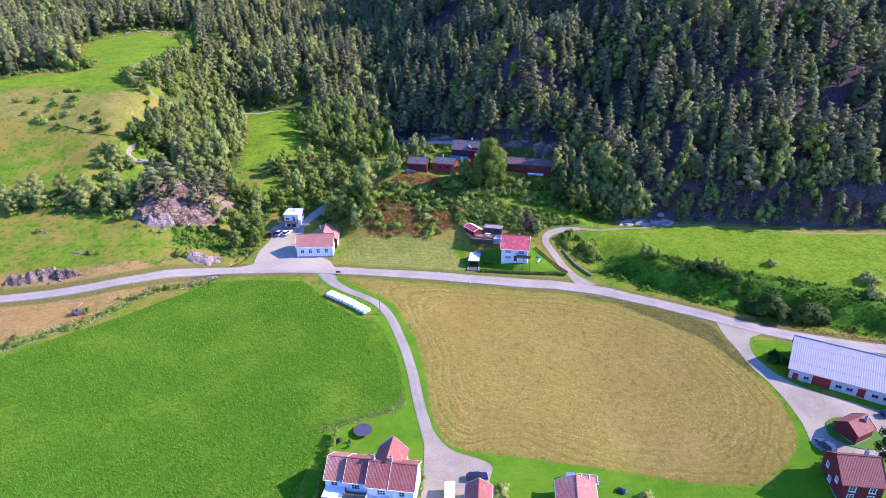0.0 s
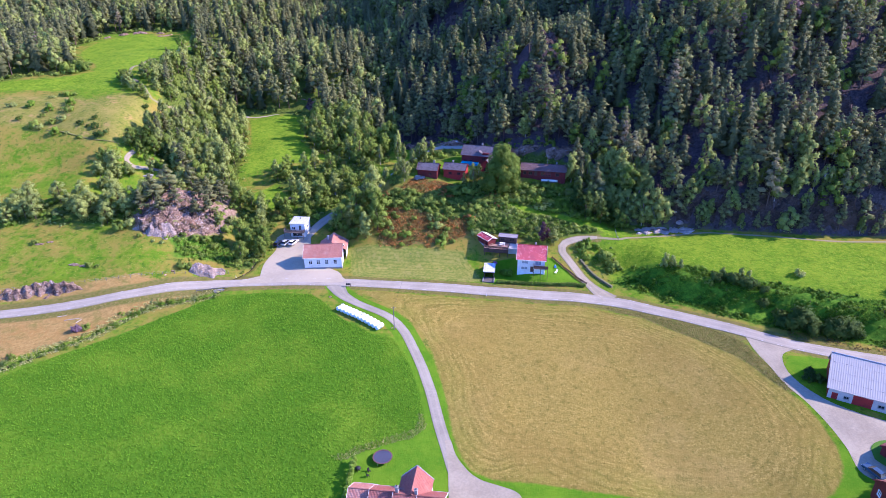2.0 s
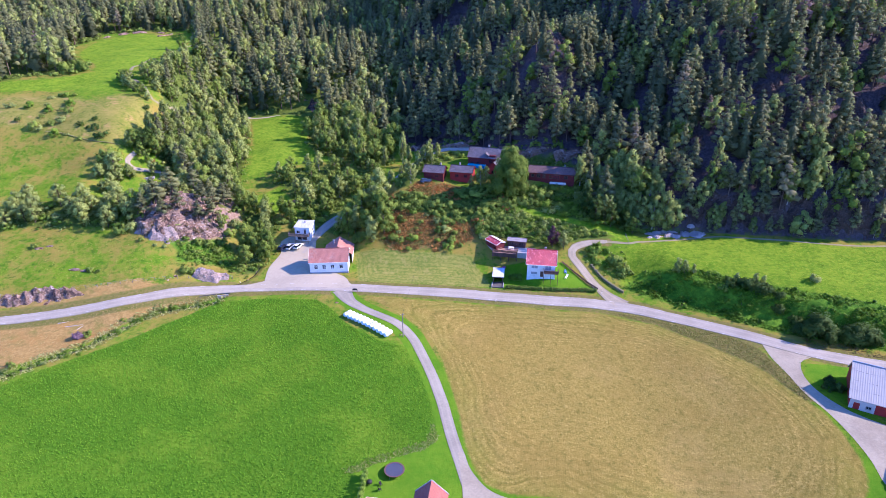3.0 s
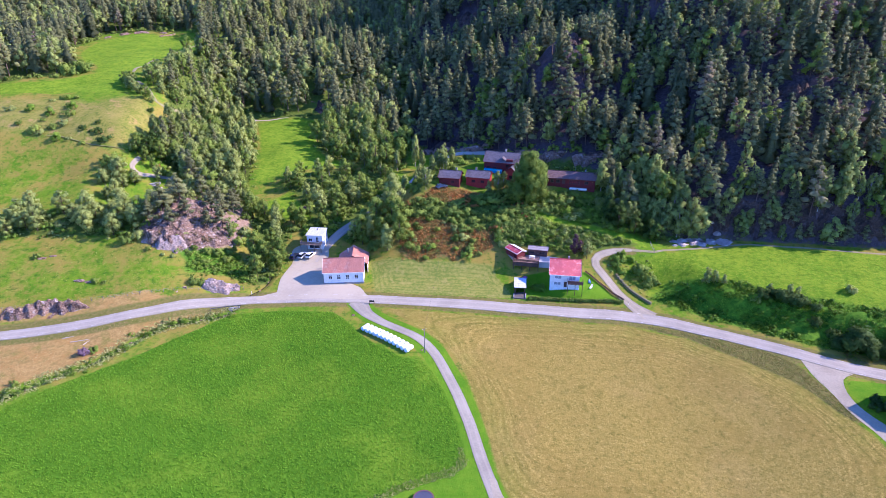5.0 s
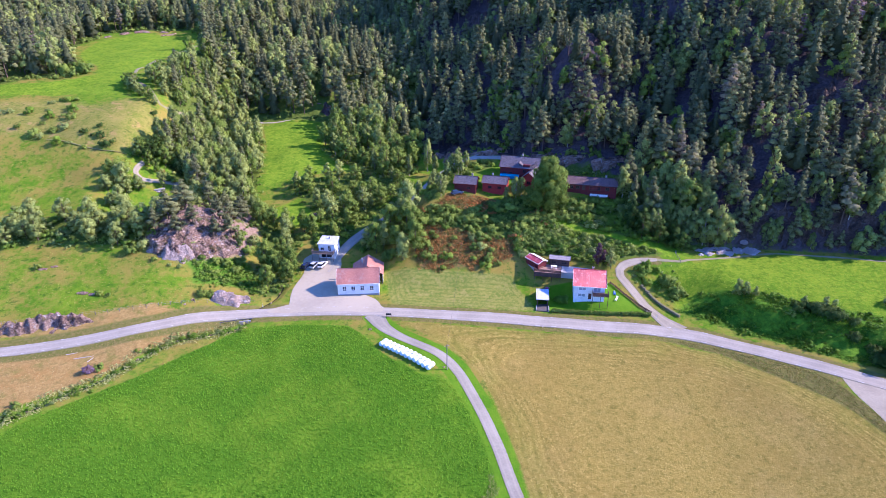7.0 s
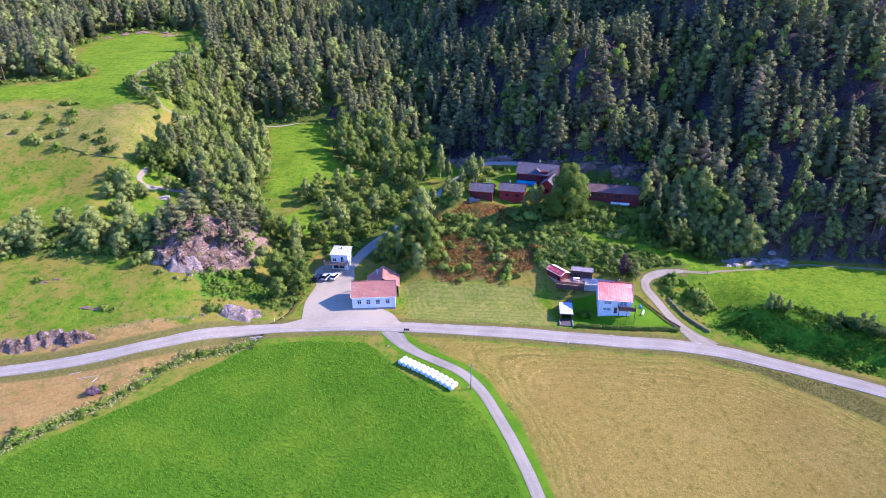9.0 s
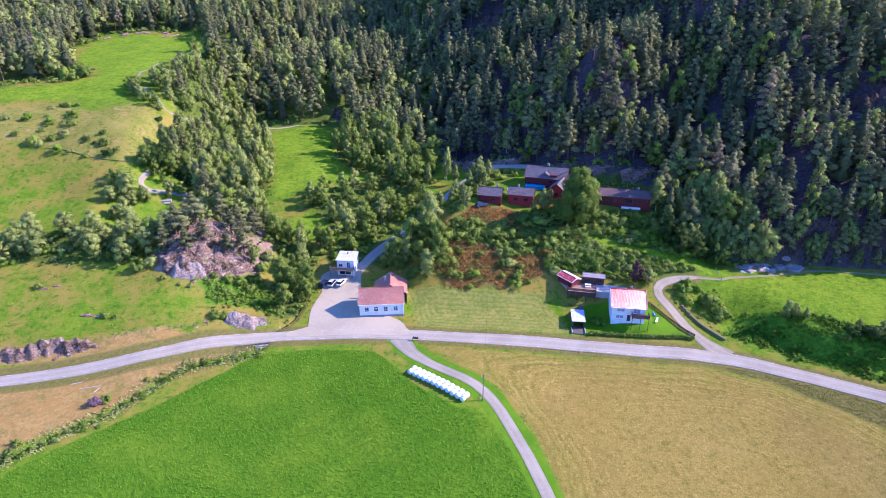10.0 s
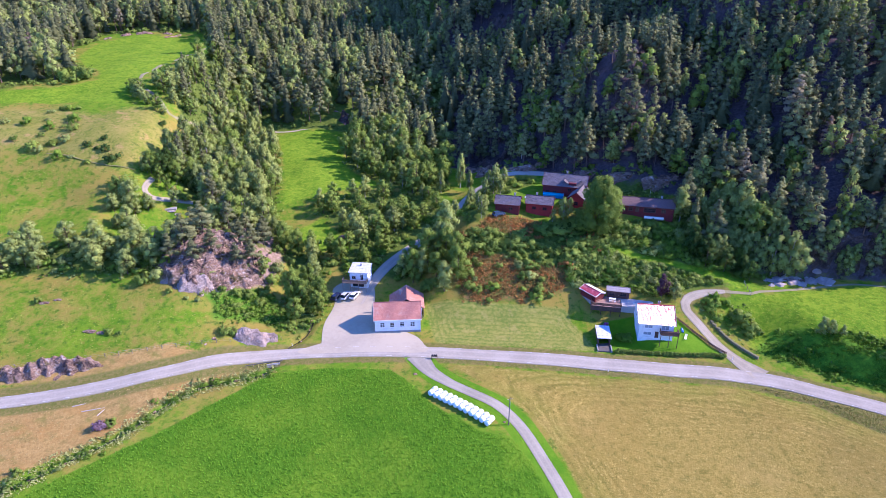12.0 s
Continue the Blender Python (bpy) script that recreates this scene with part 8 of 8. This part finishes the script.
for k, (x, y, sc) in enumerate(((-97.4, 209.4, 0.4), (-82.1, 216.4, 0.9), (-79.8, 211.6, 1.1), (-79, 216.5, 1.2), (-107.8, 209.7, 0.8), (-80.7, 207.2, 1.1), (-85.9, 211.8, 0.5), (-91.4, 203.4, 0.7), (-87.8, 203.6, 0.8), (-96.7, 198.6, 0.45), (-104.5, 200.4, 0.5), (-81.4, 202.6, 0.9), (-109.5, 205.5, 1.1), (-112.5, 204.6, 1.3), (-84.6, 204.4, 0.9), (-99.6, 198.6, 0.4), (-111.4, 214, 1.2), (-113, 219, 1.2), (-112, 224, 1.0), (-105, 219.5, 0.5), (-92, 222, 0.5), (-84, 228, 0.8), (-80.4, 226, 1.0), (-101, 225, 0.5), (-97, 231, 0.6), (-106, 233, 0.7), (-90, 238.5, 0.8))):
    plant("bush", x, y, sc, k % 4, 1.2, "green scrub between the rocks of the knoll", "knoll scrub", sink=-0.9 if 205.8 < y < 232 and -110 < x < -82 else 0.1, leaf=M_GREY_LEAF if k % 3 == 0 else None)
rn = np.random.default_rng(77)
LEAF_OF["heath"] = M_HEATH
spots = []
for k in range(110):
    x, y = float(rn.uniform(-110, -81)), float(rn.uniform(203, 240))
    if inside_distance(np.array(x), np.array(y), KNOLL) > 1:
        spots.append((("heath", "heath", "scrub", "bush")[k % 4], k % 4, x, y, level(x, y) + (1.2 if y < 222 else 0.0), float(rn.uniform(0.14, 0.46)), float(rn.uniform(1.2, 2.2)), float(rn.uniform(0, 0.99))))
grove("knoll_heather", spots, "low brown-green heather and scrub on the rock knoll", "heather", 0.8)
plant("birch", -81.6, 211.6, 0.62, 1, 1.3, "slim birch at the edge of the bare rock knoll", wide=0.9, sink=-0.6)
for x, y, s in ((-124.2, 254.6, 0.55), (-121.4, 252.2, 0.5), (-128.6, 256.2, 0.6), (-117.6, 247.0, 0.6)):
    plant("broad", x, y, s, int(-x) % 4, 1.1, "leafy tree beside the hill track", "hill track trees", leaf=M_GREY_LEAF if s > 0.55 else None)
plant("birch", -17.5, 262, 0.85, 3, 1.3, "slim birch beside the upper road", wide=0.8)
plant("bush", 17.9, 186.4, 1.0, 1, 2.5, "round bright green garden shrub beside the garage", leaf=M_WEEDS)
plant("willow", 31.4, 198.2, 0.74, 1, 1.3, "small dark purple-leaved tree behind the terrace", leaf=M_PLUM)
plant("willow", 34.8, 196.6, 0.62, 2, 1.3, "small grey-green tree behind the white house")
for x, y, s in ((103.7, 170.5, 1.0), (76.6, 169.8, 0.7), (123.0, 150.6, 1.5), (125.8, 157.6, 1.5)):
    plant("bush", x, y, s, int(x) % 4, 1.1, "grey-green shrub on the grassy bank", "shrubs on the bank", leaf=M_GREY_LEAF if int(x) % 2 else M_LEAF)
for x, y, s in ((85.4, 130.2, 0.8), (84.2, 127.8, 0.7), (86.4, 127.6, 0.7)):
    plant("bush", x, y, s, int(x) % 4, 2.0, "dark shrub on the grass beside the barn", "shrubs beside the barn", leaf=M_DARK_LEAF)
for x, y, s in ((94.4, 150.6, 2.35), (97.0, 149.8, 1.5), (91.6, 152.4, 1.4), (103.4, 147.8, 2.35), (106.0, 147.0, 1.5)):
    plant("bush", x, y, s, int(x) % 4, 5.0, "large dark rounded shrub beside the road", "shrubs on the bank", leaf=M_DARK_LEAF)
for x, y, s in ((66.8, 180.2, 0.52), (68.8, 179.6, 0.40), (71.0, 178.4, 0.28), (81.6, 172.8, 0.30), (86.0, 170.4, 0.40), (88.0, 169.6, 0.34)):
    plant("willow", x, y, s, int(x) % 4, 1.6, "small grey-green tree on the crest of the bank", "shrubs on the bank", wide=1.1)
for x, y, s in ((79.4, 170.8, 1.3), (82.6, 169.4, 1.4), (85.6, 168.0, 1.5), (88.0, 166.6, 1.1), (88.6, 160.5, 1.0), (91.6, 156.6, 1.1), (90.0, 163.4, 0.8)):
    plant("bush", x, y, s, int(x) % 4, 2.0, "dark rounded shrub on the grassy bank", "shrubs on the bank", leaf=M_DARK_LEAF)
for x, y, s in ((43.6, 196.0, 0.9), (46.4, 197.2, 0.8), (48.8, 195.4, 0.7), (45.0, 191.2, 0.8), (43.6, 193.6, 0.9), (45.5, 195.2, 1.1), (50.4, 190.6, 1.4), (53.0, 188.6, 1.3), (51.6, 186.4, 0.9), (47.4, 189.6, 0.6), (54.5, 187.0, 0.7)):
    plant("bush", x, y, s, int(x) % 4, 1.1, "leafy shrub above the lane", "shrubs above the lane", leaf=M_BRIGHT if x < 46 else M_WEEDS if x < 50 else M_LEAF)
for x, y, s in ((-87.5, 189.2, 1.0), (-85.4, 189.8, 0.8), (-138.5, 198.5, 0.6), (-116.2, 187.4, 0.6), (-113.5, 187.0, 0.45)):
    plant("bush", x, y, s, int(-x) % 4, 1.1, "dark green shrub beside a rock in the pasture", "pasture shrubs")
for k, (x, y, sc) in enumerate(((-185.6, 277.7, 1.7), (-176.2, 266.6, 1.4), (-176.4, 276.6, 1.9), (-169.4, 262.7, 2.5), (-166.8, 261.6, 1.8), (-168.4, 269.2, 1.1), (-167.5, 273.7, 1.9), (-163.0, 264.7, 1.9), (-159.3, 266.2, 1.9), (-158.9, 272.7, 2.0),
        (-160.8, 278.9, 2.0), (-163.4, 282.0, 1.5), (-174.0, 289.0, 1.2), (-170.8, 291.9, 1.4), (-168.0, 291.0, 1.3), (-165.0, 291.6, 1.2), (-171, 280, 1.0), (-163, 275, 0.9), (-158.0, 257.7, 1.9), (-147.2, 254.7, 1.3), (-153, 257, 1.0), (-190, 268, 1.6))):
    plant("bush", x, y, 0.58 * sc, k % 4, 0.9, "loose grey-green juniper shrub on the pasture hill", "hill shrubs", leaf=(M_GREY_LEAF, M_LEAF, M_WEEDS, M_LEAF)[k % 4])
for k, (x, y, sc) in enumerate(((-149.9, 262.4, 0.8), (-144.8, 265.8, 0.7), (-143.2, 260.6, 0.9), (-146.5, 261.2, 0.5), (-139.2, 256.8, 1.3), (-131.5, 284.0, 0.9), (-128.8, 276.8, 1.0), (-141, 297, 0.6))):
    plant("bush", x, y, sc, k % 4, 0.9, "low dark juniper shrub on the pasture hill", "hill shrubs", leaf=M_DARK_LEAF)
for x, y, sc in ((-133.3, 246.0, 2.1), (-130.6, 245.4, 1.6), (-118.6, 251.6, 0.9), (-116.2, 250.8, 1.0)):
    plant("bush", x, y, sc, int(-x) % 4, 1.0, "leafy shrub beside the hill track", "hill shrubs")
for k, (x, y, sc) in enumerate(((-127.6, 256.8, 0.70), (-124.2, 257.6, 0.78), (-120.4, 258.8, 0.75), (-117.0, 261.0, 0.8), (-113.6, 263.6, 0.8), (-123.6, 262.4, 0.75), (-118.6, 266.6, 0.8), (-113.6, 258.2, 0.6))):
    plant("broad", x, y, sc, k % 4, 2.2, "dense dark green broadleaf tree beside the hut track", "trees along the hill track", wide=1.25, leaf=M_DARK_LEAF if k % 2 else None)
for k, (x, y, sc) in enumerate(((-128.6, 240.6, 0.85), (-132.6, 236.6, 0.6), (-124.2, 241.4, 0.6))):
    plant("willow", x, y, sc, k, 1.8, "broad grey-green willow below the hut track", "trees at the pasture edge", wide=1.35)
plant("bush", -120.2, 253.4, 0.7, 1, 1.0, "rust-red shrub beside the hill track", leaf=M_FERN)
for x, y, s in ((-4.4, 97.6, 0.55), (-4.8, 94.6, 0.6), (-5.0, 92.0, 0.45), (12.2, 92.8, 1.0), (41.5, 91.5, 0.7)):
    plant("bush", x, y, s, int(x) % 4, 1.3, "garden shrub beside the farm yard", "garden shrubs", leaf=M_BRIGHT if x < 0 else M_GREY_LEAF)
plant("broad", 91.6, 95.4, 0.95, 2, 2.4, "dark garden tree beside the red farmhouse", wide=0.85, leaf=M_DARK_LEAF)
for x, y, s in ((-182, 330, 2.2), (-178, 327.5, 2.0), (-186, 326, 2.0), (-118, 146.8, 0.55), (-105.5, 160.2, 0.75)):
    plant("bush", x, y, s, int(-x) % 4, 1.0, "rounded shrub at the field edge", "field shrubs")
plant("bush", -107.5, 159.2, 0.8, 2, 1.1, "leafless purple-brown shrub in the dry grass", leaf=M_TWIG)
rb = np.random.default_rng(4)
LEAF_OF["scrub"], LEAF_OF["weeds"] = M_GREY_LEAF, M_WEEDS
scrub = []
pb = smooth_line(BROOK, 1.7)
for k, (x, y) in enumerate(pb[12:]):
    if rb.uniform() < 0.92:
        sd = rb.choice([-1.2, 0.3, 1.1])
        for q in range(3):
            bx, by = float(x + sd * 0.6 + rb.normal(0, 0.7)), float(y - sd * 0.8 + rb.normal(0, 0.7))
            scrub.append((str(rb.choice(["scrub", "weeds", "weeds"])), int(rb.integers(4)), bx, by, level(bx, by) - 0.1, float(rb.uniform(0.10, 0.34)), float(rb.uniform(1.2, 2.0)), float(rb.uniform(0, 0.99))))
grove("brook_scrub", scrub, "low green scrub along the brook", "scrub", 0.8)


def hedge(line, high, thick, label, seed, leaf):
    """A clipped hedge of dense small leaves on short stems."""
    p = smooth_line(line, 0.8)
    r = np.random.default_rng(seed)
    cen, rad = [], []
    for x, y in p:
        for q in range(7):
            cen.append((x + r.normal(0, thick * 0.22), y + r.normal(0, thick * 0.22), level(x, y) + r.uniform(0.25, high - 0.3)))
            rad.append((thick * 0.5, thick * 0.5, 0.38))
    o = thing("hedge", pose(0, 0, 0), label, "hedge")
    part("foliage", quads_mesh("foliage", leaves(r, np.array(cen), np.array(rad), 46, 0.15, 0.4), leaf), None, o)
    for x, y in p[::3]:
        v, f = tube([(x, y, level(x, y) - 0.1), (x, y, level(x, y) + high * 0.7)], [0.04, 0.02], 5)
        part("stem", mesh_from("stem", v, f, M_BARK), None, o)


hedge([(14.6, 181.5), (28, 179.7), (41.4, 178.3)], 1.15, 0.9, "clipped green hedge along the road", 1, M_LEAF)
hedge([(-23.4, 109.4), (-24.1, 103), (-24.8, 96), (-25.5, 88)], 2.5, 0.85, "tall narrow clipped hedge beside the farm garden", 2, M_BRIGHT)


# ---- standing crop and rough grass ----
def blades(name, xs, ys, high, wide, per, material, label, category, seed, lean=0.35):
    """Grass too dense to count: leaning tapered blades in tufts."""
    r = np.random.default_rng(seed)
    n = len(xs) * per
    x, y = np.repeat(xs, per) + r.normal(0, wide * 0.7, n), np.repeat(ys, per) + r.normal(0, wide * 0.7, n)
    z = np.repeat(height(xs, ys), per) - 0.05
    a = r.uniform(0, 6.283, n)
    h = high * np.repeat(r.uniform(0.45, 1.35, len(xs)), per) * r.uniform(0.75, 1.15, n)
    w = wide * r.uniform(0.6, 1.3, n)
    tx, ty = r.normal(-0.12, lean, n) * h, r.normal(0, lean, n) * h
    dx, dy = np.cos(a) * w / 2, np.sin(a) * w / 2
    base = np.stack([x, y, z], 1)
    q = np.stack([base + np.stack([-dx, -dy, 0 * h], 1), base + np.stack([dx, dy, 0 * h], 1),
                  base + np.stack([tx * 0.8 + dx * 0.8, ty * 0.8 + dy * 0.8, h * 0.8], 1), base + np.stack([tx - dx * 0.3, ty - dy * 0.3, h], 1)], 1).reshape(-1, 3)
    tone = np.repeat(np.clip(0.5 + 0.35 * relief(x, y, 21, 3) + 0.2 * relief(x, y, 6, 5), 0, 0.99), 4)
    o = new(name, quads_mesh(name, q, material, tone))
    return tagged(o, label, category, kind="stuff")


rc = np.random.default_rng(21)
cx, cy = scatter(rc, -125, -8, 78, 180, 0.5, lambda x, y: (inside_distance(x, y, CROP) > 0.2) & in_view(x, y) & (relief(x, y, 2.6, 5) + 0.6 * relief(x, y, 1.5, 8) > -0.75))
blades("crop", cx, cy, 0.40, 0.16, 3, M_CROP, "tall bright green grass crop before cutting", "crop", 1, 0.5)
cx, cy = scatter(rc, -32, -8, 110.5, 124, 0.34, lambda x, y: np.abs(inside_distance(x, y, CROP) - 0.7) < 0.9 + 0.5 * relief(x, y, 7, 3))
blades("crop_edge", cx, cy, 0.40, 0.10, 4, M_SEED, "pale seeding grass along the crop edge", "grass", 2, 0.6)
ex, ey = scatter(rc, 48, 170, 120, 202, 1.15, lambda x, y: (inside_distance(x, y, EAST) > 0.5) & in_view(x, y))
blades("tussock_grass", ex, ey, 0.13, 0.34, 4, M_TUSSOCK, "tufted bright pasture grass on the eastern field", "grass", 3, 1.6)
sx, sy = scatter(rc, -140, -72, 120, 182, 0.8, lambda x, y: (inside_distance(x, y, STRAW) > 0.3) & in_view(x, y))
blades("dry_grass", sx, sy, 0.12, 0.22, 3, M_PALE_GRASS, "dry straw-coloured grass below the road", "grass", 5, 1.4)
rk = np.random.default_rng(31)
fx, fy = scatter(rk, -30, 10, 199, 236, 0.62, lambda x, y: (np.maximum(inside_distance(x, y, FERN), inside_distance(x, y, FERN_UPPER)) + 1.5 * relief(x, y, 7, 5) > 0.3))
blades("bracken", fx, fy, 0.55, 0.34, 4, M_FERN, "rust-red and green bracken covering the slope", "bracken", 8, 0.9)
bx_, by_ = scatter(rk, 48, 160, 105, 192, 1.25, lambda x, y: (inside_distance(x, y, BANK) > 0.2) & (relief(x, y, 13, 2) + 0.6 * relief(x, y, 5, 8) > -0.25))
LEAF_OF["weeds"] = M_BANK_WEEDS
grove("bank_weeds", [("weeds", int(rk.integers(4)), x, y, level(x, y) - 0.2, float(0.15 + 0.5 * rk.uniform(0, 1) ** 2), float(rk.uniform(1.2, 2.0)), float(rk.uniform(0, 0.99))) for x, y in zip(bx_, by_)], "tall green weeds and brambles on the bank", "weeds", 0.4)
nx_, ny_ = scatter(rk, -130, -72, 128, 181, 0.6, lambda x, y: (line_distance(x, y, BROOK[3:]) < 2.6 + 1.2 * relief(x, y, 9, 3)) & (line_distance(x, y, BROOK[3:]) > 0.5) & (inside_distance(x, y, CROP) < 0) & in_view(x, y))
blades("brook_grass", nx_, ny_, 0.42, 0.26, 3, M_SEED, "pale rough grass along the brook", "grass", 12, 0.8)
gx, gy = scatter(rk, 48, 160, 105, 192, 0.75, lambda x, y: (inside_distance(x, y, BANK) > 0.3) & in_view(x, y))
blades("bank_grass", gx, gy, 0.50, 0.30, 3, M_BANK_GRASS, "long rank green grass on the uneven bank", "grass", 9, 0.8)
qx, qy = scatter(rk, -172, -72, 176, 262, 1.0, lambda x, y: (inside_distance(x, y, PASTURE) > 0.5) & in_view(x, y) & (relief(x, y, 17, 6) > -0.4))
blades("pasture_grass", qx, qy, 0.14, 0.30, 3, M_TUSSOCK2, "grazed yellow-green pasture grass on the slope", "grass", 10, 1.2)
vx, vy = scatter(rk, -30, 84, 105, 182, 0.6, lambda x, y: (inside_distance(x, y, MOWN) < -0.2) & (inside_distance(x, y, MOWN) > -6) & (line_distance(x, y, ROAD) > 2.7) & (line_distance(x, y, ROAD) < 9) & (line_distance(x, y, DRIVE) > 3) & (x < 66) & (relief(x, y, 9, 4) > -0.5) | (inside_distance(x, y, FIELD_CORNER) > 0.1))
blades("verge_grass", vx, vy, 0.14, 0.22, 3, M_ROUGH_GRASS, "rough olive grass on the verge of the road", "grass", 6, 0.5)
kx, ky = scatter(rk, -38, 94, 96, 182, 0.32, lambda x, y: ((np.abs(line_distance(x, y, DRIVE) - 1.5) < 0.2) & (y > 115) & (y < 172)) | ((np.abs(inside_distance(x, y, FARM_ROAD)) < 0.2) & (y < 146)) | ((np.abs(inside_distance(x, y, FARM_YARD)) < 0.2) & (y < 114) & (x > -3.9)))
blades("edge_grass", kx, ky, 0.12, 0.13, 3, M_EDGE_GRASS, "short grass growing over the edges of the lanes", "grass", 16, 0.7)
dx_, dy_ = scatter(rk, 90, 150, 118, 150, 0.7, lambda x, y: (line_distance(x, y, ROAD) > 3.0) & (line_distance(x, y, ROAD) < 6.5) & (y > 140 - 0.42 * (x - 95)) & (relief(x, y, 9, 4) > -0.5))
blades("roadside_weeds", dx_, dy_, 0.38, 0.24, 3, M_HEATH, "dry brown weeds along the road opposite the barn", "weeds", 15, 0.7)
wx, wy = scatter(rk, 44, 80, 122, 168, 0.5, lambda x, y: (inside_distance(x, y, FIELD_CORNER) > 0.2) & (line_distance(x, y, ROAD) > 2.9) & (relief(x, y, 6, 4) > -0.6))
blades("corner_weeds", wx, wy, 0.26, 0.20, 3, M_CORNER, "tall brown-green weeds at the corner of the mown field", "weeds", 14, 0.6)
fx, fy = scatter(rk, -100, -70, 190, 210, 1.15, lambda x, y: (inside_distance(x, y, KNOLL_FOOT) + 1.2 * relief(x, y, 6, 5) > 0))
LEAF_OF["weeds"] = M_WEEDS
grove("knoll_foot_weeds", [("bush" if rk.uniform() < 0.3 else "weeds", int(rk.integers(4)), x, y, level(x, y) - 0.15, float(0.15 + 0.4 * rk.uniform(0, 1) ** 2), float(rk.uniform(1.2, 2.0)), float(rk.uniform(0, 0.99))) for x, y in zip(fx, fy)], "lush green weeds and brambles at the foot of the knoll", "weeds", 0.6)
hx, hy = scatter(rk, -26, 160, 118, 184, 0.42, lambda x, y: (np.abs(line_distance(x, y, ROAD) - 2.58) < 0.22) & (line_distance(x, y, DRIVE) > 5) & (line_distance(x, y, LANE) > 5) & (inside_distance(x, y, FARM_ROAD) < -0.5))
blades("kerb_grass", hx, hy, 0.13, 0.14, 3, M_CORNER, "rough grass growing over the edge of the road", "grass", 17, 0.7)
# undergrowth below the trees
ug = np.random.default_rng(41)
spots = []
for o in (PASTURE_TREES, BROOK_TREES, GULLY_TREES, WILLOWS, MEADOW_TREES, HILL_TREES, HOUSE_SHADE):
    oo = np.array(o)
    ux_, uy_ = scatter(ug, oo[:, 0].min(), oo[:, 0].max(), oo[:, 1].min(), oo[:, 1].max(), 3.4, lambda x, y: (inside_distance(x, y, o) > -0.8) & np.all([line_distance(x, y, q) > 2.6 for q in (ROAD, GULLY, HUT_TRACK)], axis=0))
    spots += [(str(ug.choice(["bush", "weeds", "scrub"])), int(ug.integers(4)), x, y, level(x, y) - 0.15, float(ug.uniform(0.35, 0.8)), 1.2, float(ug.uniform(0, 0.99))) for x, y in zip(ux_, uy_)]
LEAF_OF["scrub"], LEAF_OF["weeds"] = M_GREY_LEAF, M_WEEDS
grove("undergrowth", spots, "mixed green undergrowth below the trees", "undergrowth", 0.38)
